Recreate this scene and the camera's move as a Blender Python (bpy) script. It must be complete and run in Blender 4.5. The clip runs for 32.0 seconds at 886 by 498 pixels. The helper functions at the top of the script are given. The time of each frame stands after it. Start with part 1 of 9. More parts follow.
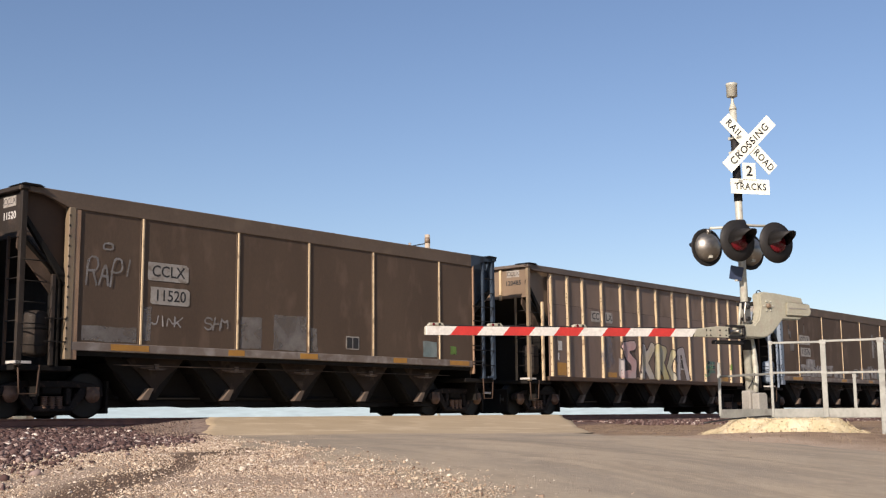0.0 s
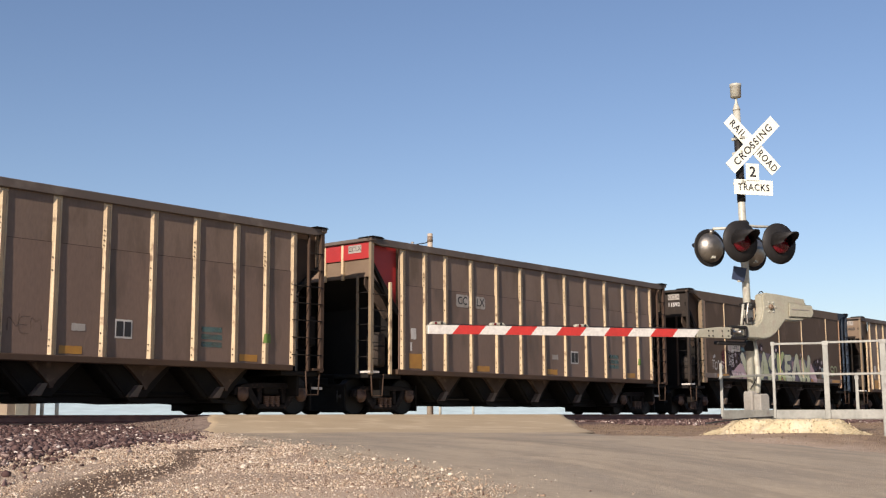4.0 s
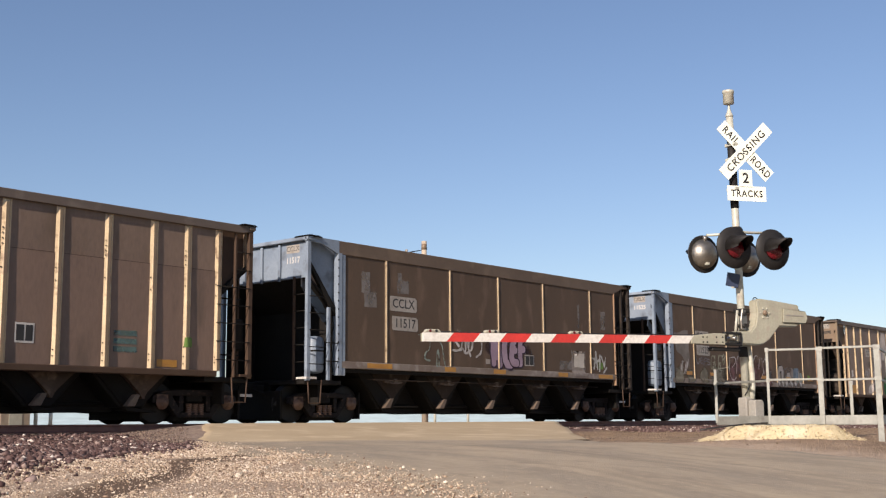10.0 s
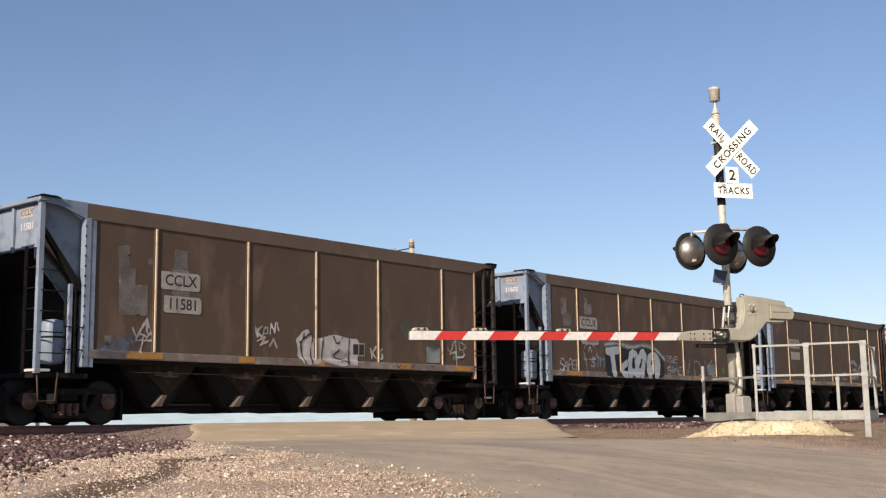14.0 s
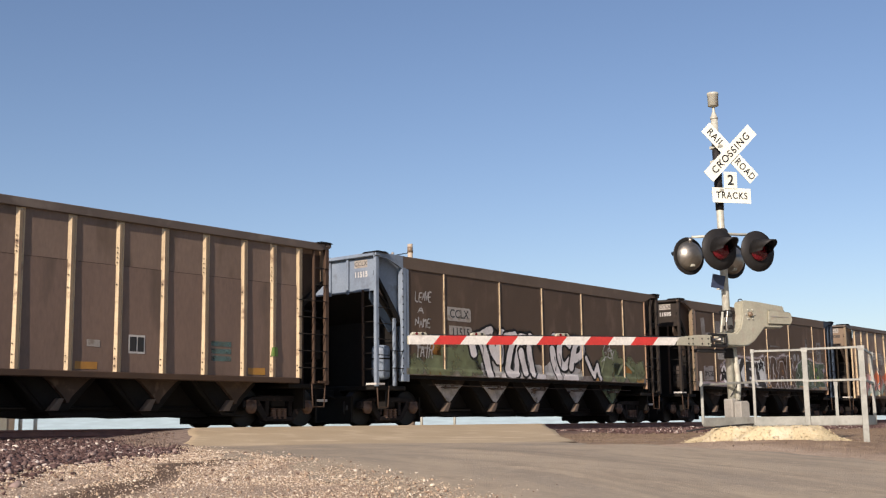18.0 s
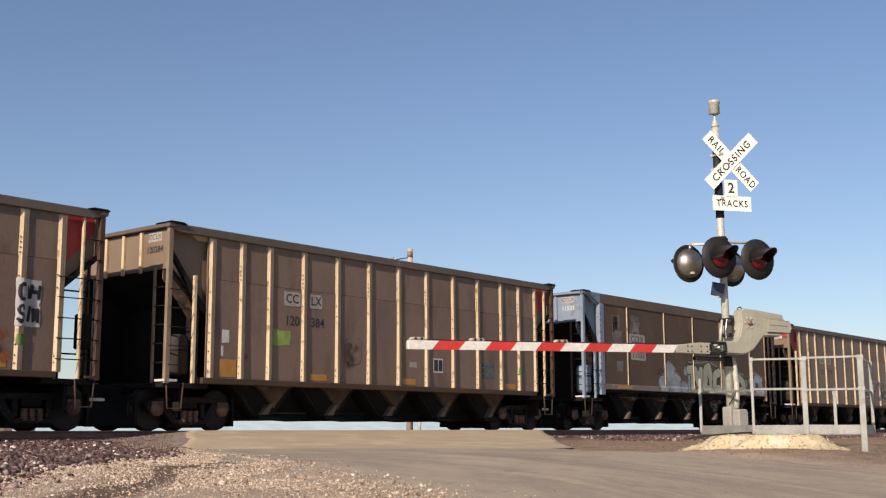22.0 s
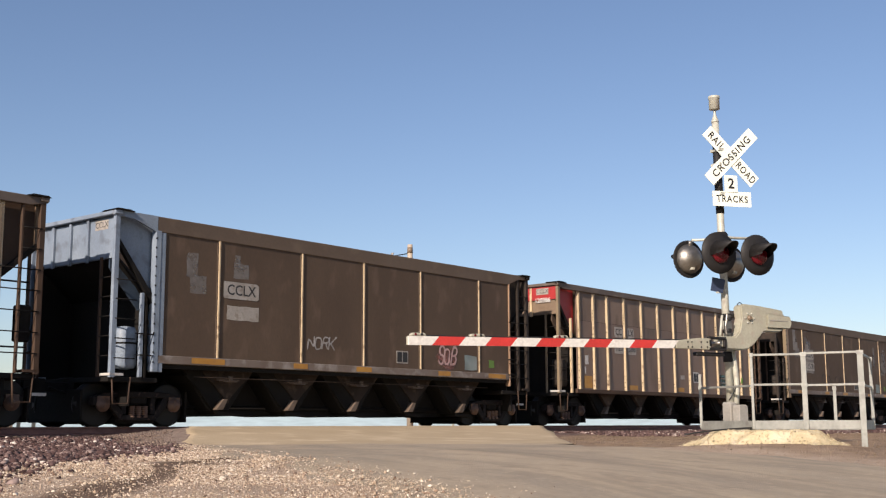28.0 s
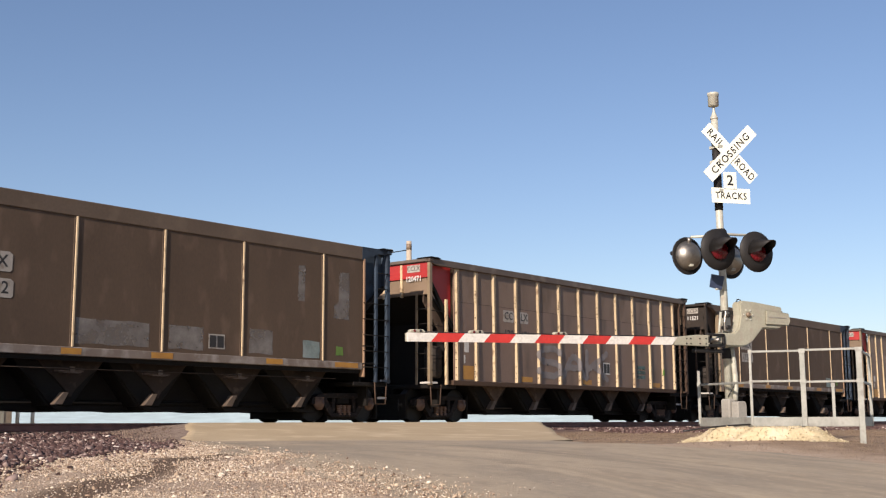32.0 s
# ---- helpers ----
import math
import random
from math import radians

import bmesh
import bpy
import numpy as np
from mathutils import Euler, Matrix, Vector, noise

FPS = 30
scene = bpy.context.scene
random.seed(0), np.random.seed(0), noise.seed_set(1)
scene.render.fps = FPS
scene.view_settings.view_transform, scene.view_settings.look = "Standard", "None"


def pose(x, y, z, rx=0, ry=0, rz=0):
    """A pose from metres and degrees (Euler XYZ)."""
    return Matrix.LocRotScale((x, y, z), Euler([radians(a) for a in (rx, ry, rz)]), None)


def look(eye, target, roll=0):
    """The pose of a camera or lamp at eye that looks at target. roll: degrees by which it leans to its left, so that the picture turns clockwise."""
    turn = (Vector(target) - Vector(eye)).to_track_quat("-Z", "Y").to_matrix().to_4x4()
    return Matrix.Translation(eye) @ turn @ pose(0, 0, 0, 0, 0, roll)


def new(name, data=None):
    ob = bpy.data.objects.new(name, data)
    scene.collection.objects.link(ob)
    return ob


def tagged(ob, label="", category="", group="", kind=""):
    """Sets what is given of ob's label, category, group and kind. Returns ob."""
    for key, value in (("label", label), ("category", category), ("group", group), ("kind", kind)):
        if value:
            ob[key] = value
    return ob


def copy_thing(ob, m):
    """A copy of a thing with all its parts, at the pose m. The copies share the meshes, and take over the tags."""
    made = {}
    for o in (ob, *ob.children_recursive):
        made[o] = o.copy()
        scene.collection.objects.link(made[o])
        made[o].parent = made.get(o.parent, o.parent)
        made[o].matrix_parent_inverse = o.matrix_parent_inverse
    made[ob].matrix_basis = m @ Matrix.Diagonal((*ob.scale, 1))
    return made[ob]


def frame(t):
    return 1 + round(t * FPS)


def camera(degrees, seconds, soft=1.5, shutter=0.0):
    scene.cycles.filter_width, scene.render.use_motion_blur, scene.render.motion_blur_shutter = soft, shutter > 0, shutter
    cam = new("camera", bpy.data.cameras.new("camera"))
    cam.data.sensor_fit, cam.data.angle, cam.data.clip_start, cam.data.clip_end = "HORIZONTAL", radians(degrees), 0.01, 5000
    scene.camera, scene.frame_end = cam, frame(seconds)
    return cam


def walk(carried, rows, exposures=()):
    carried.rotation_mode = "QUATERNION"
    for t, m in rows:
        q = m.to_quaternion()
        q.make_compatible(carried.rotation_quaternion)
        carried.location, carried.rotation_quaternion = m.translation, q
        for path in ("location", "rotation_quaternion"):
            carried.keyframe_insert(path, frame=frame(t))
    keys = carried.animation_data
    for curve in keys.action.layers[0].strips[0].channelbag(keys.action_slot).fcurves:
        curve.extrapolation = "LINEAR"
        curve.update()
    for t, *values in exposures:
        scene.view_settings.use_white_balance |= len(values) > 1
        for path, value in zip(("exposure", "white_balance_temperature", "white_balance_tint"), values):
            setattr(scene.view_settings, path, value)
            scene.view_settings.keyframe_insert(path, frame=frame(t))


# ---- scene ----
# The rail tops lie at z = 0, the track runs along x, and the camera stands beside the road.
EYE = (0.0, -21.55, -0.03)
EXPOSURE = 0.40
cam = camera(42.007, 32.0, soft=1.25)
LOOKS = (
    (0, 98.270, 0.495, -49.299),
    (0.5, 98.219, 0.483, -49.219),
    (1, 98.246, 0.441, -49.187),
    (1.5, 98.218, 0.467, -49.253),
    (2, 98.078, 0.278, -49.151),
    (2.5, 98.137, 0.015, -49.148),
    (3, 98.128, -0.392, -49.246),
    (3.5, 98.143, 0.053, -49.233),
    (5.5, 98.316, 0.240, -49.197),
    (6, 98.421, 0.526, -49.230),
    (6.5, 98.405, 0.436, -49.389),
    (7, 98.443, 0.740, -49.420),
    (7.5, 98.478, 0.750, -49.418),
    (8, 98.516, 0.550, -49.439),
    (8.5, 98.631, 0.768, -49.423),
    (9, 98.614, 0.499, -49.463),
    (9.5, 98.555, 0.376, -49.486),
    (10, 98.590, 0.428, -49.471),
    (10.5, 98.641, 0.378, -49.475),
    (11, 98.651, 0.406, -49.434),
    (11.5, 98.622, 0.426, -49.466),
    (12, 98.596, 0.197, -49.570),
    (12.5, 98.715, 0.517, -49.566),
    (13, 98.771, 0.845, -49.721),
    (13.5, 98.651, 0.801, -49.945),
    (14, 98.498, 0.809, -50.037),
    (14.5, 98.457, 0.823, -50.061),
    (15, 98.491, 0.798, -50.024),
    (15.5, 98.525, 0.850, -50.030),
    (17.5, 98.664, 0.764, -50.111),
    (18, 98.723, 0.745, -50.125),
    (18.5, 98.672, 0.851, -50.146),
    (19, 98.697, 0.630, -50.192),
    (19.5, 98.714, 0.465, -50.207),
    (20, 98.839, 0.509, -50.167),
    (20.5, 98.871, 0.418, -50.255),
    (21, 98.946, 0.295, -50.297),
    (21.5, 98.938, 0.289, -50.217),
    (22, 98.974, 0.172, -50.218),
    (22.5, 98.881, 0.273, -50.205),
    (23, 98.752, 0.481, -50.275),
    (23.5, 98.641, 0.365, -50.344),
    (24, 98.714, 0.456, -50.373),
    (24.5, 98.793, 0.660, -50.397),
    (25, 98.777, 0.689, -50.433),
    (25.5, 98.770, 0.648, -50.477),
    (26, 98.830, 0.533, -50.446),
    (26.5, 98.870, 0.310, -50.404),
    (28.5, 98.729, 0.232, -50.177),
    (29, 98.690, 0.222, -50.168),
    (29.5, 98.646, 0.246, -50.190),
    (30, 98.683, 0.320, -50.239),
    (30.5, 98.689, 0.131, -50.283),
    (31, 98.684, 0.133, -50.283),
    (31.5, 98.649, 0.312, -50.240),
    (32, 98.595, 0.200, -50.266),
)
# the film's camera sets its exposure a little higher or lower as dark and pale cars pass
STOPS = ((0, 0.10), (1, -0.02), (2, 0.07), (3, 0.06), (6, 0.03), (7, -0.12), (8, 0.03), (9, 0.06), (10, 0.08), (11, 0.13), (12, 0.08), (13, -0.10), (14, 0.10), (15, 0.13), (18, 0.0), (19, 0.09), (20, 0.11), (21, -0.04), (22, -0.08), (23, 0.03), (24, 0.03), (25, -0.05), (26, 0.06), (29, 0.07), (30, 0.05), (31, 0.12), (32, 0.11))
walk(cam, [(t, pose(*EYE, a, b, c)) for t, a, b, c in LOOKS], exposures=[(t, EXPOSURE + 0.7 * e, 6200, 18) for t, e in STOPS])

# ---- sky and sun ----
SUN_ELEVATION, SUN_SIDE = 28.0, 12.0     # height, and how far the sun stands on the road's side of the track's line
to_sun = Vector((-math.cos(radians(SUN_ELEVATION)) * math.cos(radians(SUN_SIDE)),
                 -math.cos(radians(SUN_ELEVATION)) * math.sin(radians(SUN_SIDE)),
                 math.sin(radians(SUN_ELEVATION))))
world = bpy.data.worlds.new("sky")
scene.world = world
world.use_nodes = True
sky = world.node_tree.nodes.new("ShaderNodeTexSky")
sky.sky_type, sky.sun_disc = "NISHITA", False
sky.sun_elevation = radians(SUN_ELEVATION)
sky.sun_rotation = math.atan2(to_sun.x, to_sun.y)
sky.altitude, sky.air_density, sky.dust_density, sky.ozone_density = 100, 1.0, 0.6, 1.6
back = world.node_tree.nodes["Background"]
back.inputs["Strength"].default_value = 0.08
world.node_tree.links.new(sky.outputs[0], back.inputs[0])
sun = new("sun", bpy.data.lights.new("sun", "SUN"))
sun.data.energy, sun.data.angle, sun.data.color = 5.0, radians(0.53), (1.0, 0.862, 0.68)
sun.matrix_world = look((-60, -30, 60), Vector((-60, -30, 60)) - to_sun)

# ---- materials ----


def mixed_level(nodes, links, value, low, high):
    n = nodes.new("ShaderNodeMapRange")
    n.inputs["To Min"].default_value, n.inputs["To Max"].default_value = low, high
    links.new(value, n.inputs["Value"])
    return n.outputs[0]


def surface(name, colour, other=None, scale=3.0, rough=0.6, metal=0.0, bump=0.0, fine=40.0, wear=None, wear_amount=0.5,
            glow=None, stretch=(1, 1, 1), specular=0.5, per_piece=0.0, world_space=False, along=None, cover=None, soft=False):
    """A two-scale procedural material: a broad mix of two colours, fine grain, optional worn patches and relief."""
    m = bpy.data.materials.new(name)
    m.use_nodes = True
    nodes, links = m.node_tree.nodes, m.node_tree.links
    bsdf = nodes["Principled BSDF"]
    other = other or tuple(c * 0.8 for c in colour)
    coord = nodes.new("ShaderNodeNewGeometry" if world_space else "ShaderNodeTexCoord")
    mapping = nodes.new("ShaderNodeMapping")
    mapping.inputs["Scale"].default_value = stretch
    if along is not None:                # streaks along a heading: stretch is then in metres
        mapping.vector_type = "TEXTURE"
        mapping.inputs["Rotation"].default_value = (0, 0, along)
    links.new(coord.outputs["Position" if world_space else "Object"], mapping.inputs["Vector"])
    info = nodes.new("ShaderNodeObjectInfo")
    shift = nodes.new("ShaderNodeVectorMath")
    shift.operation = "MULTIPLY_ADD"
    links.new(info.outputs["Random"], shift.inputs[0])
    shift.inputs[1].default_value = (0, 0, 0) if world_space else (37, 19, 11)
    links.new(mapping.outputs[0], shift.inputs[2])

    def speckle(size, detail, low, high):
        tex = nodes.new("ShaderNodeTexNoise")
        tex.inputs["Scale"].default_value, tex.inputs["Detail"].default_value = size, detail
        links.new(shift.outputs[0], tex.inputs["Vector"])
        ramp = nodes.new("ShaderNodeMapRange")
        ramp.inputs["From Min"].default_value, ramp.inputs["From Max"].default_value = low, high
        links.new(tex.outputs[0], ramp.inputs["Value"])
        return ramp.outputs[0]

    def mixed(fac, a, b, blend="MIX"):
        mix = nodes.new("ShaderNodeMix")
        mix.data_type, mix.blend_type = "RGBA", blend
        for slot, value in ((0, fac), (6, a), (7, b)):
            if isinstance(value, (tuple, list)):
                mix.inputs[slot].default_value = (*value, 1)
            elif isinstance(value, (int, float)):
                mix.inputs[slot].default_value = value
            else:
                links.new(value, mix.inputs[slot])
        return mix.outputs[2]

    col = mixed(speckle(scale, 5, 0.3, 0.7), colour, other)
    grain = speckle(fine, 4, 0.25, 0.75)
    col = mixed(grain, mixed(1.0, col, (0.78, 0.78, 0.78), "MULTIPLY"), col)
    if wear:
        col = mixed(speckle(scale * 2.3, 8, 0.62 - 0.2 * wear_amount, 0.70), col, wear)
    if per_piece:
        level = nodes.new("ShaderNodeMapRange")
        level.inputs["To Min"].default_value, level.inputs["To Max"].default_value = 1 - per_piece, 1 + per_piece
        links.new(info.outputs["Random"], level.inputs["Value"])
        col = mixed(1.0, col, level.outputs[0], "MULTIPLY")
    links.new(col, bsdf.inputs["Base Color"])
    bsdf.inputs["Metallic"].default_value = metal
    bsdf.inputs["Specular IOR Level"].default_value = specular
    gloss = nodes.new("ShaderNodeMapRange")
    gloss.inputs["To Min"].default_value, gloss.inputs["To Max"].default_value = max(rough - 0.12, 0.03), min(rough + 0.12, 1)
    links.new(grain, gloss.inputs["Value"])
    links.new(gloss.outputs[0], bsdf.inputs["Roughness"])
    if bump:
        b = nodes.new("ShaderNodeBump")
        b.inputs["Strength"].default_value, b.inputs["Distance"].default_value = 0.6, bump
        links.new(grain, b.inputs["Height"])
        links.new(b.outputs[0], bsdf.inputs["Normal"])
    if cover:                            # thin paint, worn through in places
        thin = mixed_level(nodes, links, speckle(2.6, 9, 0.34, 0.66), *cover)
        if soft:                         # the fog of a spray can's edge
            fog = nodes.new("ShaderNodeAttribute")
            fog.attribute_name = "paint_density"
            times = nodes.new("ShaderNodeMath")
            times.operation = "MULTIPLY"
            links.new(thin, times.inputs[0])
            links.new(fog.outputs["Fac"], times.inputs[1])
            thin = times.outputs[0]
        links.new(thin, bsdf.inputs["Alpha"])
    if glow:
        bsdf.inputs["Emission Color"].default_value = (*glow[0], 1)
        bsdf.inputs["Emission Strength"].default_value = glow[1]
    return m


CAR_BROWN = surface("car_brown_paint", (0.110, 0.0765, 0.0525), (0.087, 0.0600, 0.0415), 0.9, 0.68, bump=0.002, fine=25, wear=(0.128, 0.088, 0.062), wear_amount=0.35, stretch=(1, 1, 0.45), specular=0.22)
CAR_BAND = surface("car_chord_paint", (0.140, 0.104, 0.076), (0.115, 0.084, 0.061), 0.8, 0.66, fine=20, wear=(0.14, 0.104, 0.074), wear_amount=0.3, specular=0.25)
CAR_SILL = surface("car_sill_paint", (0.208, 0.172, 0.144), (0.136, 0.1, 0.076), 1.4, 0.65, fine=30, wear=(0.264, 0.24, 0.216), wear_amount=0.6)
CAR_TAN = surface("car_bare_panel", (0.222, 0.158, 0.118), (0.170, 0.120, 0.090), 0.8, 0.55, bump=0.002, fine=22, wear=(0.12, 0.084, 0.058), wear_amount=0.45, stretch=(1, 1, 0.35), specular=0.3)
CAR_TAN_LOW = surface("car_bare_lower_panel", (0.208, 0.140, 0.103), (0.163, 0.111, 0.084), 0.7, 0.48, bump=0.002, fine=22, wear=(0.105, 0.074, 0.054), wear_amount=0.5, stretch=(1, 1, 0.3), specular=0.35)
# two copies of one rib steel: pale for sunlit flanks, dull for shaded faces
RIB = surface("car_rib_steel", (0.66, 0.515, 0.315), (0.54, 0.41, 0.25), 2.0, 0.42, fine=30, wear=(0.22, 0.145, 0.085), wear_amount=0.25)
RIB_SHADED = surface("car_rib_shaded", (0.25, 0.190, 0.115), (0.19, 0.142, 0.088), 2.0, 0.5, fine=30, wear=(0.18, 0.12, 0.08), wear_amount=0.4)
RIB_BROWN = surface("car_rib_brown", (0.368, 0.24, 0.144), (0.264, 0.16, 0.096), 2.0, 0.5, fine=30)
CHORD_TAN = surface("car_top_chord", (0.125, 0.096, 0.075), (0.10, 0.076, 0.06), 1.0, 0.6, fine=25, wear=(0.15, 0.12, 0.095), wear_amount=0.3)
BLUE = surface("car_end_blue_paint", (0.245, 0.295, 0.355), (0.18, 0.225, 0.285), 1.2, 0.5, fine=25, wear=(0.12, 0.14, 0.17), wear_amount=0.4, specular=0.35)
# the end blue again, darkened for the shade on far ends
BLUE_SHADED = surface("car_end_blue_shaded", (0.048, 0.072, 0.105), (0.03, 0.042, 0.06), 1.2, 0.7, fine=25, wear=(0.02, 0.02, 0.022), wear_amount=0.5, specular=0.2)
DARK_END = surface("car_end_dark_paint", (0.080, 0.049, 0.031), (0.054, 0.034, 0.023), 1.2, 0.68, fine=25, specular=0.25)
# near-black end paint; on far dark ends it holds shade as well
END_BLACK = surface("car_end_near_black", (0.034, 0.026, 0.020), (0.022, 0.017, 0.013), 1.4, 0.7, fine=25, wear=(0.045, 0.032, 0.024), wear_amount=0.4, specular=0.25)
BRONZE = surface("car_end_bronze_paint", (0.224, 0.16, 0.104), (0.16, 0.112, 0.072), 1.2, 0.55, fine=25)
RED = surface("car_corner_red_paint", (0.416, 0.028, 0.024), (0.32, 0.024, 0.0224), 1.5, 0.5, fine=25)
# grime taken down to near black, to hold the shade under the cars too
GRIME_SHADE = surface("underframe_grime_shade", (0.013, 0.011, 0.009), (0.009, 0.008, 0.007), 2.0, 0.8, fine=30, specular=0.2)
HOPPER = surface("hopper_steel", (0.115, 0.080, 0.058), (0.060, 0.043, 0.032), 1.8, 0.8, fine=28, wear=(0.15, 0.11, 0.08), wear_amount=0.4, specular=0.2)
# hopper steel darkened for the shade below the smooth cars' sills
HOPPER_DARK = surface("hopper_steel_shaded", (0.048, 0.034, 0.026), (0.026, 0.019, 0.015), 1.8, 0.8, fine=28, wear=(0.08, 0.058, 0.042), wear_amount=0.35, specular=0.2)
CHUTE = surface("chute_plate", (0.15, 0.108, 0.076), (0.085, 0.062, 0.044), 3.0, 0.6, fine=40)
# castings near black for the shade under the car, with brown dust flecks
TRUCK_SHADED = surface("shaded_truck_casting", (0.012, 0.009, 0.008), (0.008, 0.006, 0.006), 5.0, 0.75, fine=40, wear=(0.05, 0.032, 0.024), wear_amount=0.25, specular=0.25)
BEARING = surface("bearing_cap_rust", (0.17, 0.098, 0.064), (0.10, 0.062, 0.044), 6.0, 0.65, fine=60)
# wheel steel, darkened for that same shade
WHEEL = surface("wheel_steel", (0.012, 0.010, 0.008), (0.008, 0.007, 0.006), 4.0, 0.55, metal=0.3, fine=50)
STEP_WHITE = surface("step_white_paint", (0.6, 0.576, 0.528), None, 6.0, 0.5)
YELLOW = surface("reflector_yellow", (0.47, 0.235, 0.03), (0.36, 0.17, 0.03), 4.0, 0.45, fine=60)
PLACARD = surface("placard_white", (0.40, 0.372, 0.33), (0.29, 0.262, 0.225), 3.0, 0.6, fine=35, wear=(0.20, 0.165, 0.13), wear_amount=0.4)
INK = surface("lettering_black", (0.024, 0.0224, 0.0208), None, 5.0, 0.55)
WHITE_INK = surface("lettering_white", (0.592, 0.576, 0.544), None, 5.0, 0.55)
RAIL_SIDE = surface("rail_rust", (0.29, 0.135, 0.10), (0.20, 0.092, 0.070), 5.0, 0.7, fine=60)
RAIL_TOP = surface("rail_polished_head", (0.336, 0.32, 0.304), None, 8.0, 0.25, metal=1.0)
TIMBER = surface("tie_timber", (0.072, 0.052, 0.04), (0.048, 0.036, 0.0288), 4.0, 0.85, bump=0.004, fine=40, per_piece=0.25)

# ---- mesh helpers ----


class Form:
    """Gathers boxes, tubes and plates, and becomes one mesh."""

    def __init__(self):
        self.bm = bmesh.new()

    def box(self, x0, x1, y0, y1, z0, z1, m=None):
        c = [(x, y, z) for z in (z0, z1) for y in (y0, y1) for x in (x0, x1)]
        vs = [self.bm.verts.new(m @ Vector(p) if m else p) for p in c]
        for f in ((0, 2, 3, 1), (4, 5, 7, 6), (0, 1, 5, 4), (2, 6, 7, 3), (0, 4, 6, 2), (1, 3, 7, 5)):
            self.bm.faces.new([vs[i] for i in f])
        return self

    def plate(self, outline, y0, y1, m=None):
        """An outline in x and z, drawn out from y0 to y1."""
        a = [self.bm.verts.new(m @ Vector((x, y0, z)) if m else (x, y0, z)) for x, z in outline]
        b = [self.bm.verts.new(m @ Vector((x, y1, z)) if m else (x, y1, z)) for x, z in outline]
        self.bm.faces.new(a)
        self.bm.faces.new(b[::-1])
        for i in range(len(a)):
            j = (i + 1) % len(a)
            self.bm.faces.new((a[j], a[i], b[i], b[j]))
        return self

    def tube(self, p, q, r, r2=None, n=12, caps=True):
        p, q = Vector(p), Vector(q)
        r2 = r if r2 is None else r2
        turn = (q - p).to_track_quat("Z", "Y")
        rings = []
        for c, rad in ((p, r), (q, r2)):
            rings.append([self.bm.verts.new(c + turn @ Vector((rad * math.cos(2 * math.pi * i / n), rad * math.sin(2 * math.pi * i / n), 0))) for i in range(n)])
        for i in range(n):
            j = (i + 1) % n
            f = self.bm.faces.new((rings[0][i], rings[0][j], rings[1][j], rings[1][i]))
            f.smooth = True
        if caps:
            self.bm.faces.new(rings[0][::-1])
            self.bm.faces.new(rings[1])
        return self

    def path(self, points, r, n=8):
        """One bent tube through a line of places."""
        pts = [Vector(p) for p in points]
        rings = []
        for k, p in enumerate(pts):
            along = (pts[min(k + 1, len(pts) - 1)] - pts[max(k - 1, 0)]).normalized()
            side = along.cross(Vector((0.31, 0.22, 0.92)) if abs(along.z) < 0.9 else Vector((0, 1, 0))).normalized()
            up = side.cross(along)
            rings.append([self.bm.verts.new(p + r * (math.cos(2 * math.pi * i / n) * side + math.sin(2 * math.pi * i / n) * up)) for i in range(n)])
        for a, b in zip(rings, rings[1:]):
            shift = min(range(n), key=lambda q: sum((a[i].co - b[(i + q) % n].co).length for i in range(n)))
            b[:] = b[shift:] + b[:shift]
            for i in range(n):
                j = (i + 1) % n
                self.bm.faces.new((a[i], a[j], b[j], b[i])).smooth = True
        self.bm.faces.new(rings[0][::-1])
        self.bm.faces.new(rings[-1])
        return self

    def bar(self, p, q, wide, tall):
        """A square bar between two places, its sides level and upright."""
        p, q = Vector(p), Vector(q)
        along = (q - p).normalized()
        side = along.cross(Vector((0, 0, 1)) if abs(along.z) < 0.9 else Vector((0.36, -0.93, 0))).normalized()
        up = side.cross(along)
        vs = [self.bm.verts.new(c + side * (wide / 2 * i) + up * (tall / 2 * j)) for c in (p, q) for i, j in ((-1, -1), (1, -1), (1, 1), (-1, 1))]
        for f in ((0, 1, 2, 3), (7, 6, 5, 4), (0, 4, 5, 1), (1, 5, 6, 2), (2, 6, 7, 3), (3, 7, 4, 0)):
            self.bm.faces.new([vs[i] for i in f])
        return self

    def spin(self, profile, centre, axis, n=24):
        """Turns a profile of (along, radius) pairs about an axis."""
        turn = Vector(axis).to_track_quat("Z", "Y")
        rings = [[self.bm.verts.new(Vector(centre) + turn @ Vector((r * math.cos(2 * math.pi * i / n), r * math.sin(2 * math.pi * i / n), h))) for i in range(n)] for h, r in profile]
        for a, b in zip(rings, rings[1:]):
            for i in range(n):
                j = (i + 1) % n
                f = self.bm.faces.new((a[i], a[j], b[j], b[i]))
                f.smooth = True
        self.bm.faces.new(rings[0][::-1])
        self.bm.faces.new(rings[-1])
        return self

    def bevel(self, width, segments=1):
        bmesh.ops.recalc_face_normals(self.bm, faces=self.bm.faces[:])
        sharp = [e for e in self.bm.edges if len(e.link_faces) == 2 and e.calc_face_angle(0) > 0.6]
        bmesh.ops.bevel(self.bm, geom=sharp, offset=width, segments=segments, affect="EDGES", clamp_overlap=True)
        return self

    def mesh(self, name, material):
        bmesh.ops.recalc_face_normals(self.bm, faces=self.bm.faces[:])
        me = bpy.data.meshes.new(name)
        self.bm.to_mesh(me)
        self.bm.free()
        me.materials.append(material)
        return me


def part(name, form, material, parent, label=""):
    me = form if isinstance(form, bpy.types.Mesh) else form.mesh(name, material)
    ob = new(name, me)
    ob.parent = parent
    return tagged(ob, label)


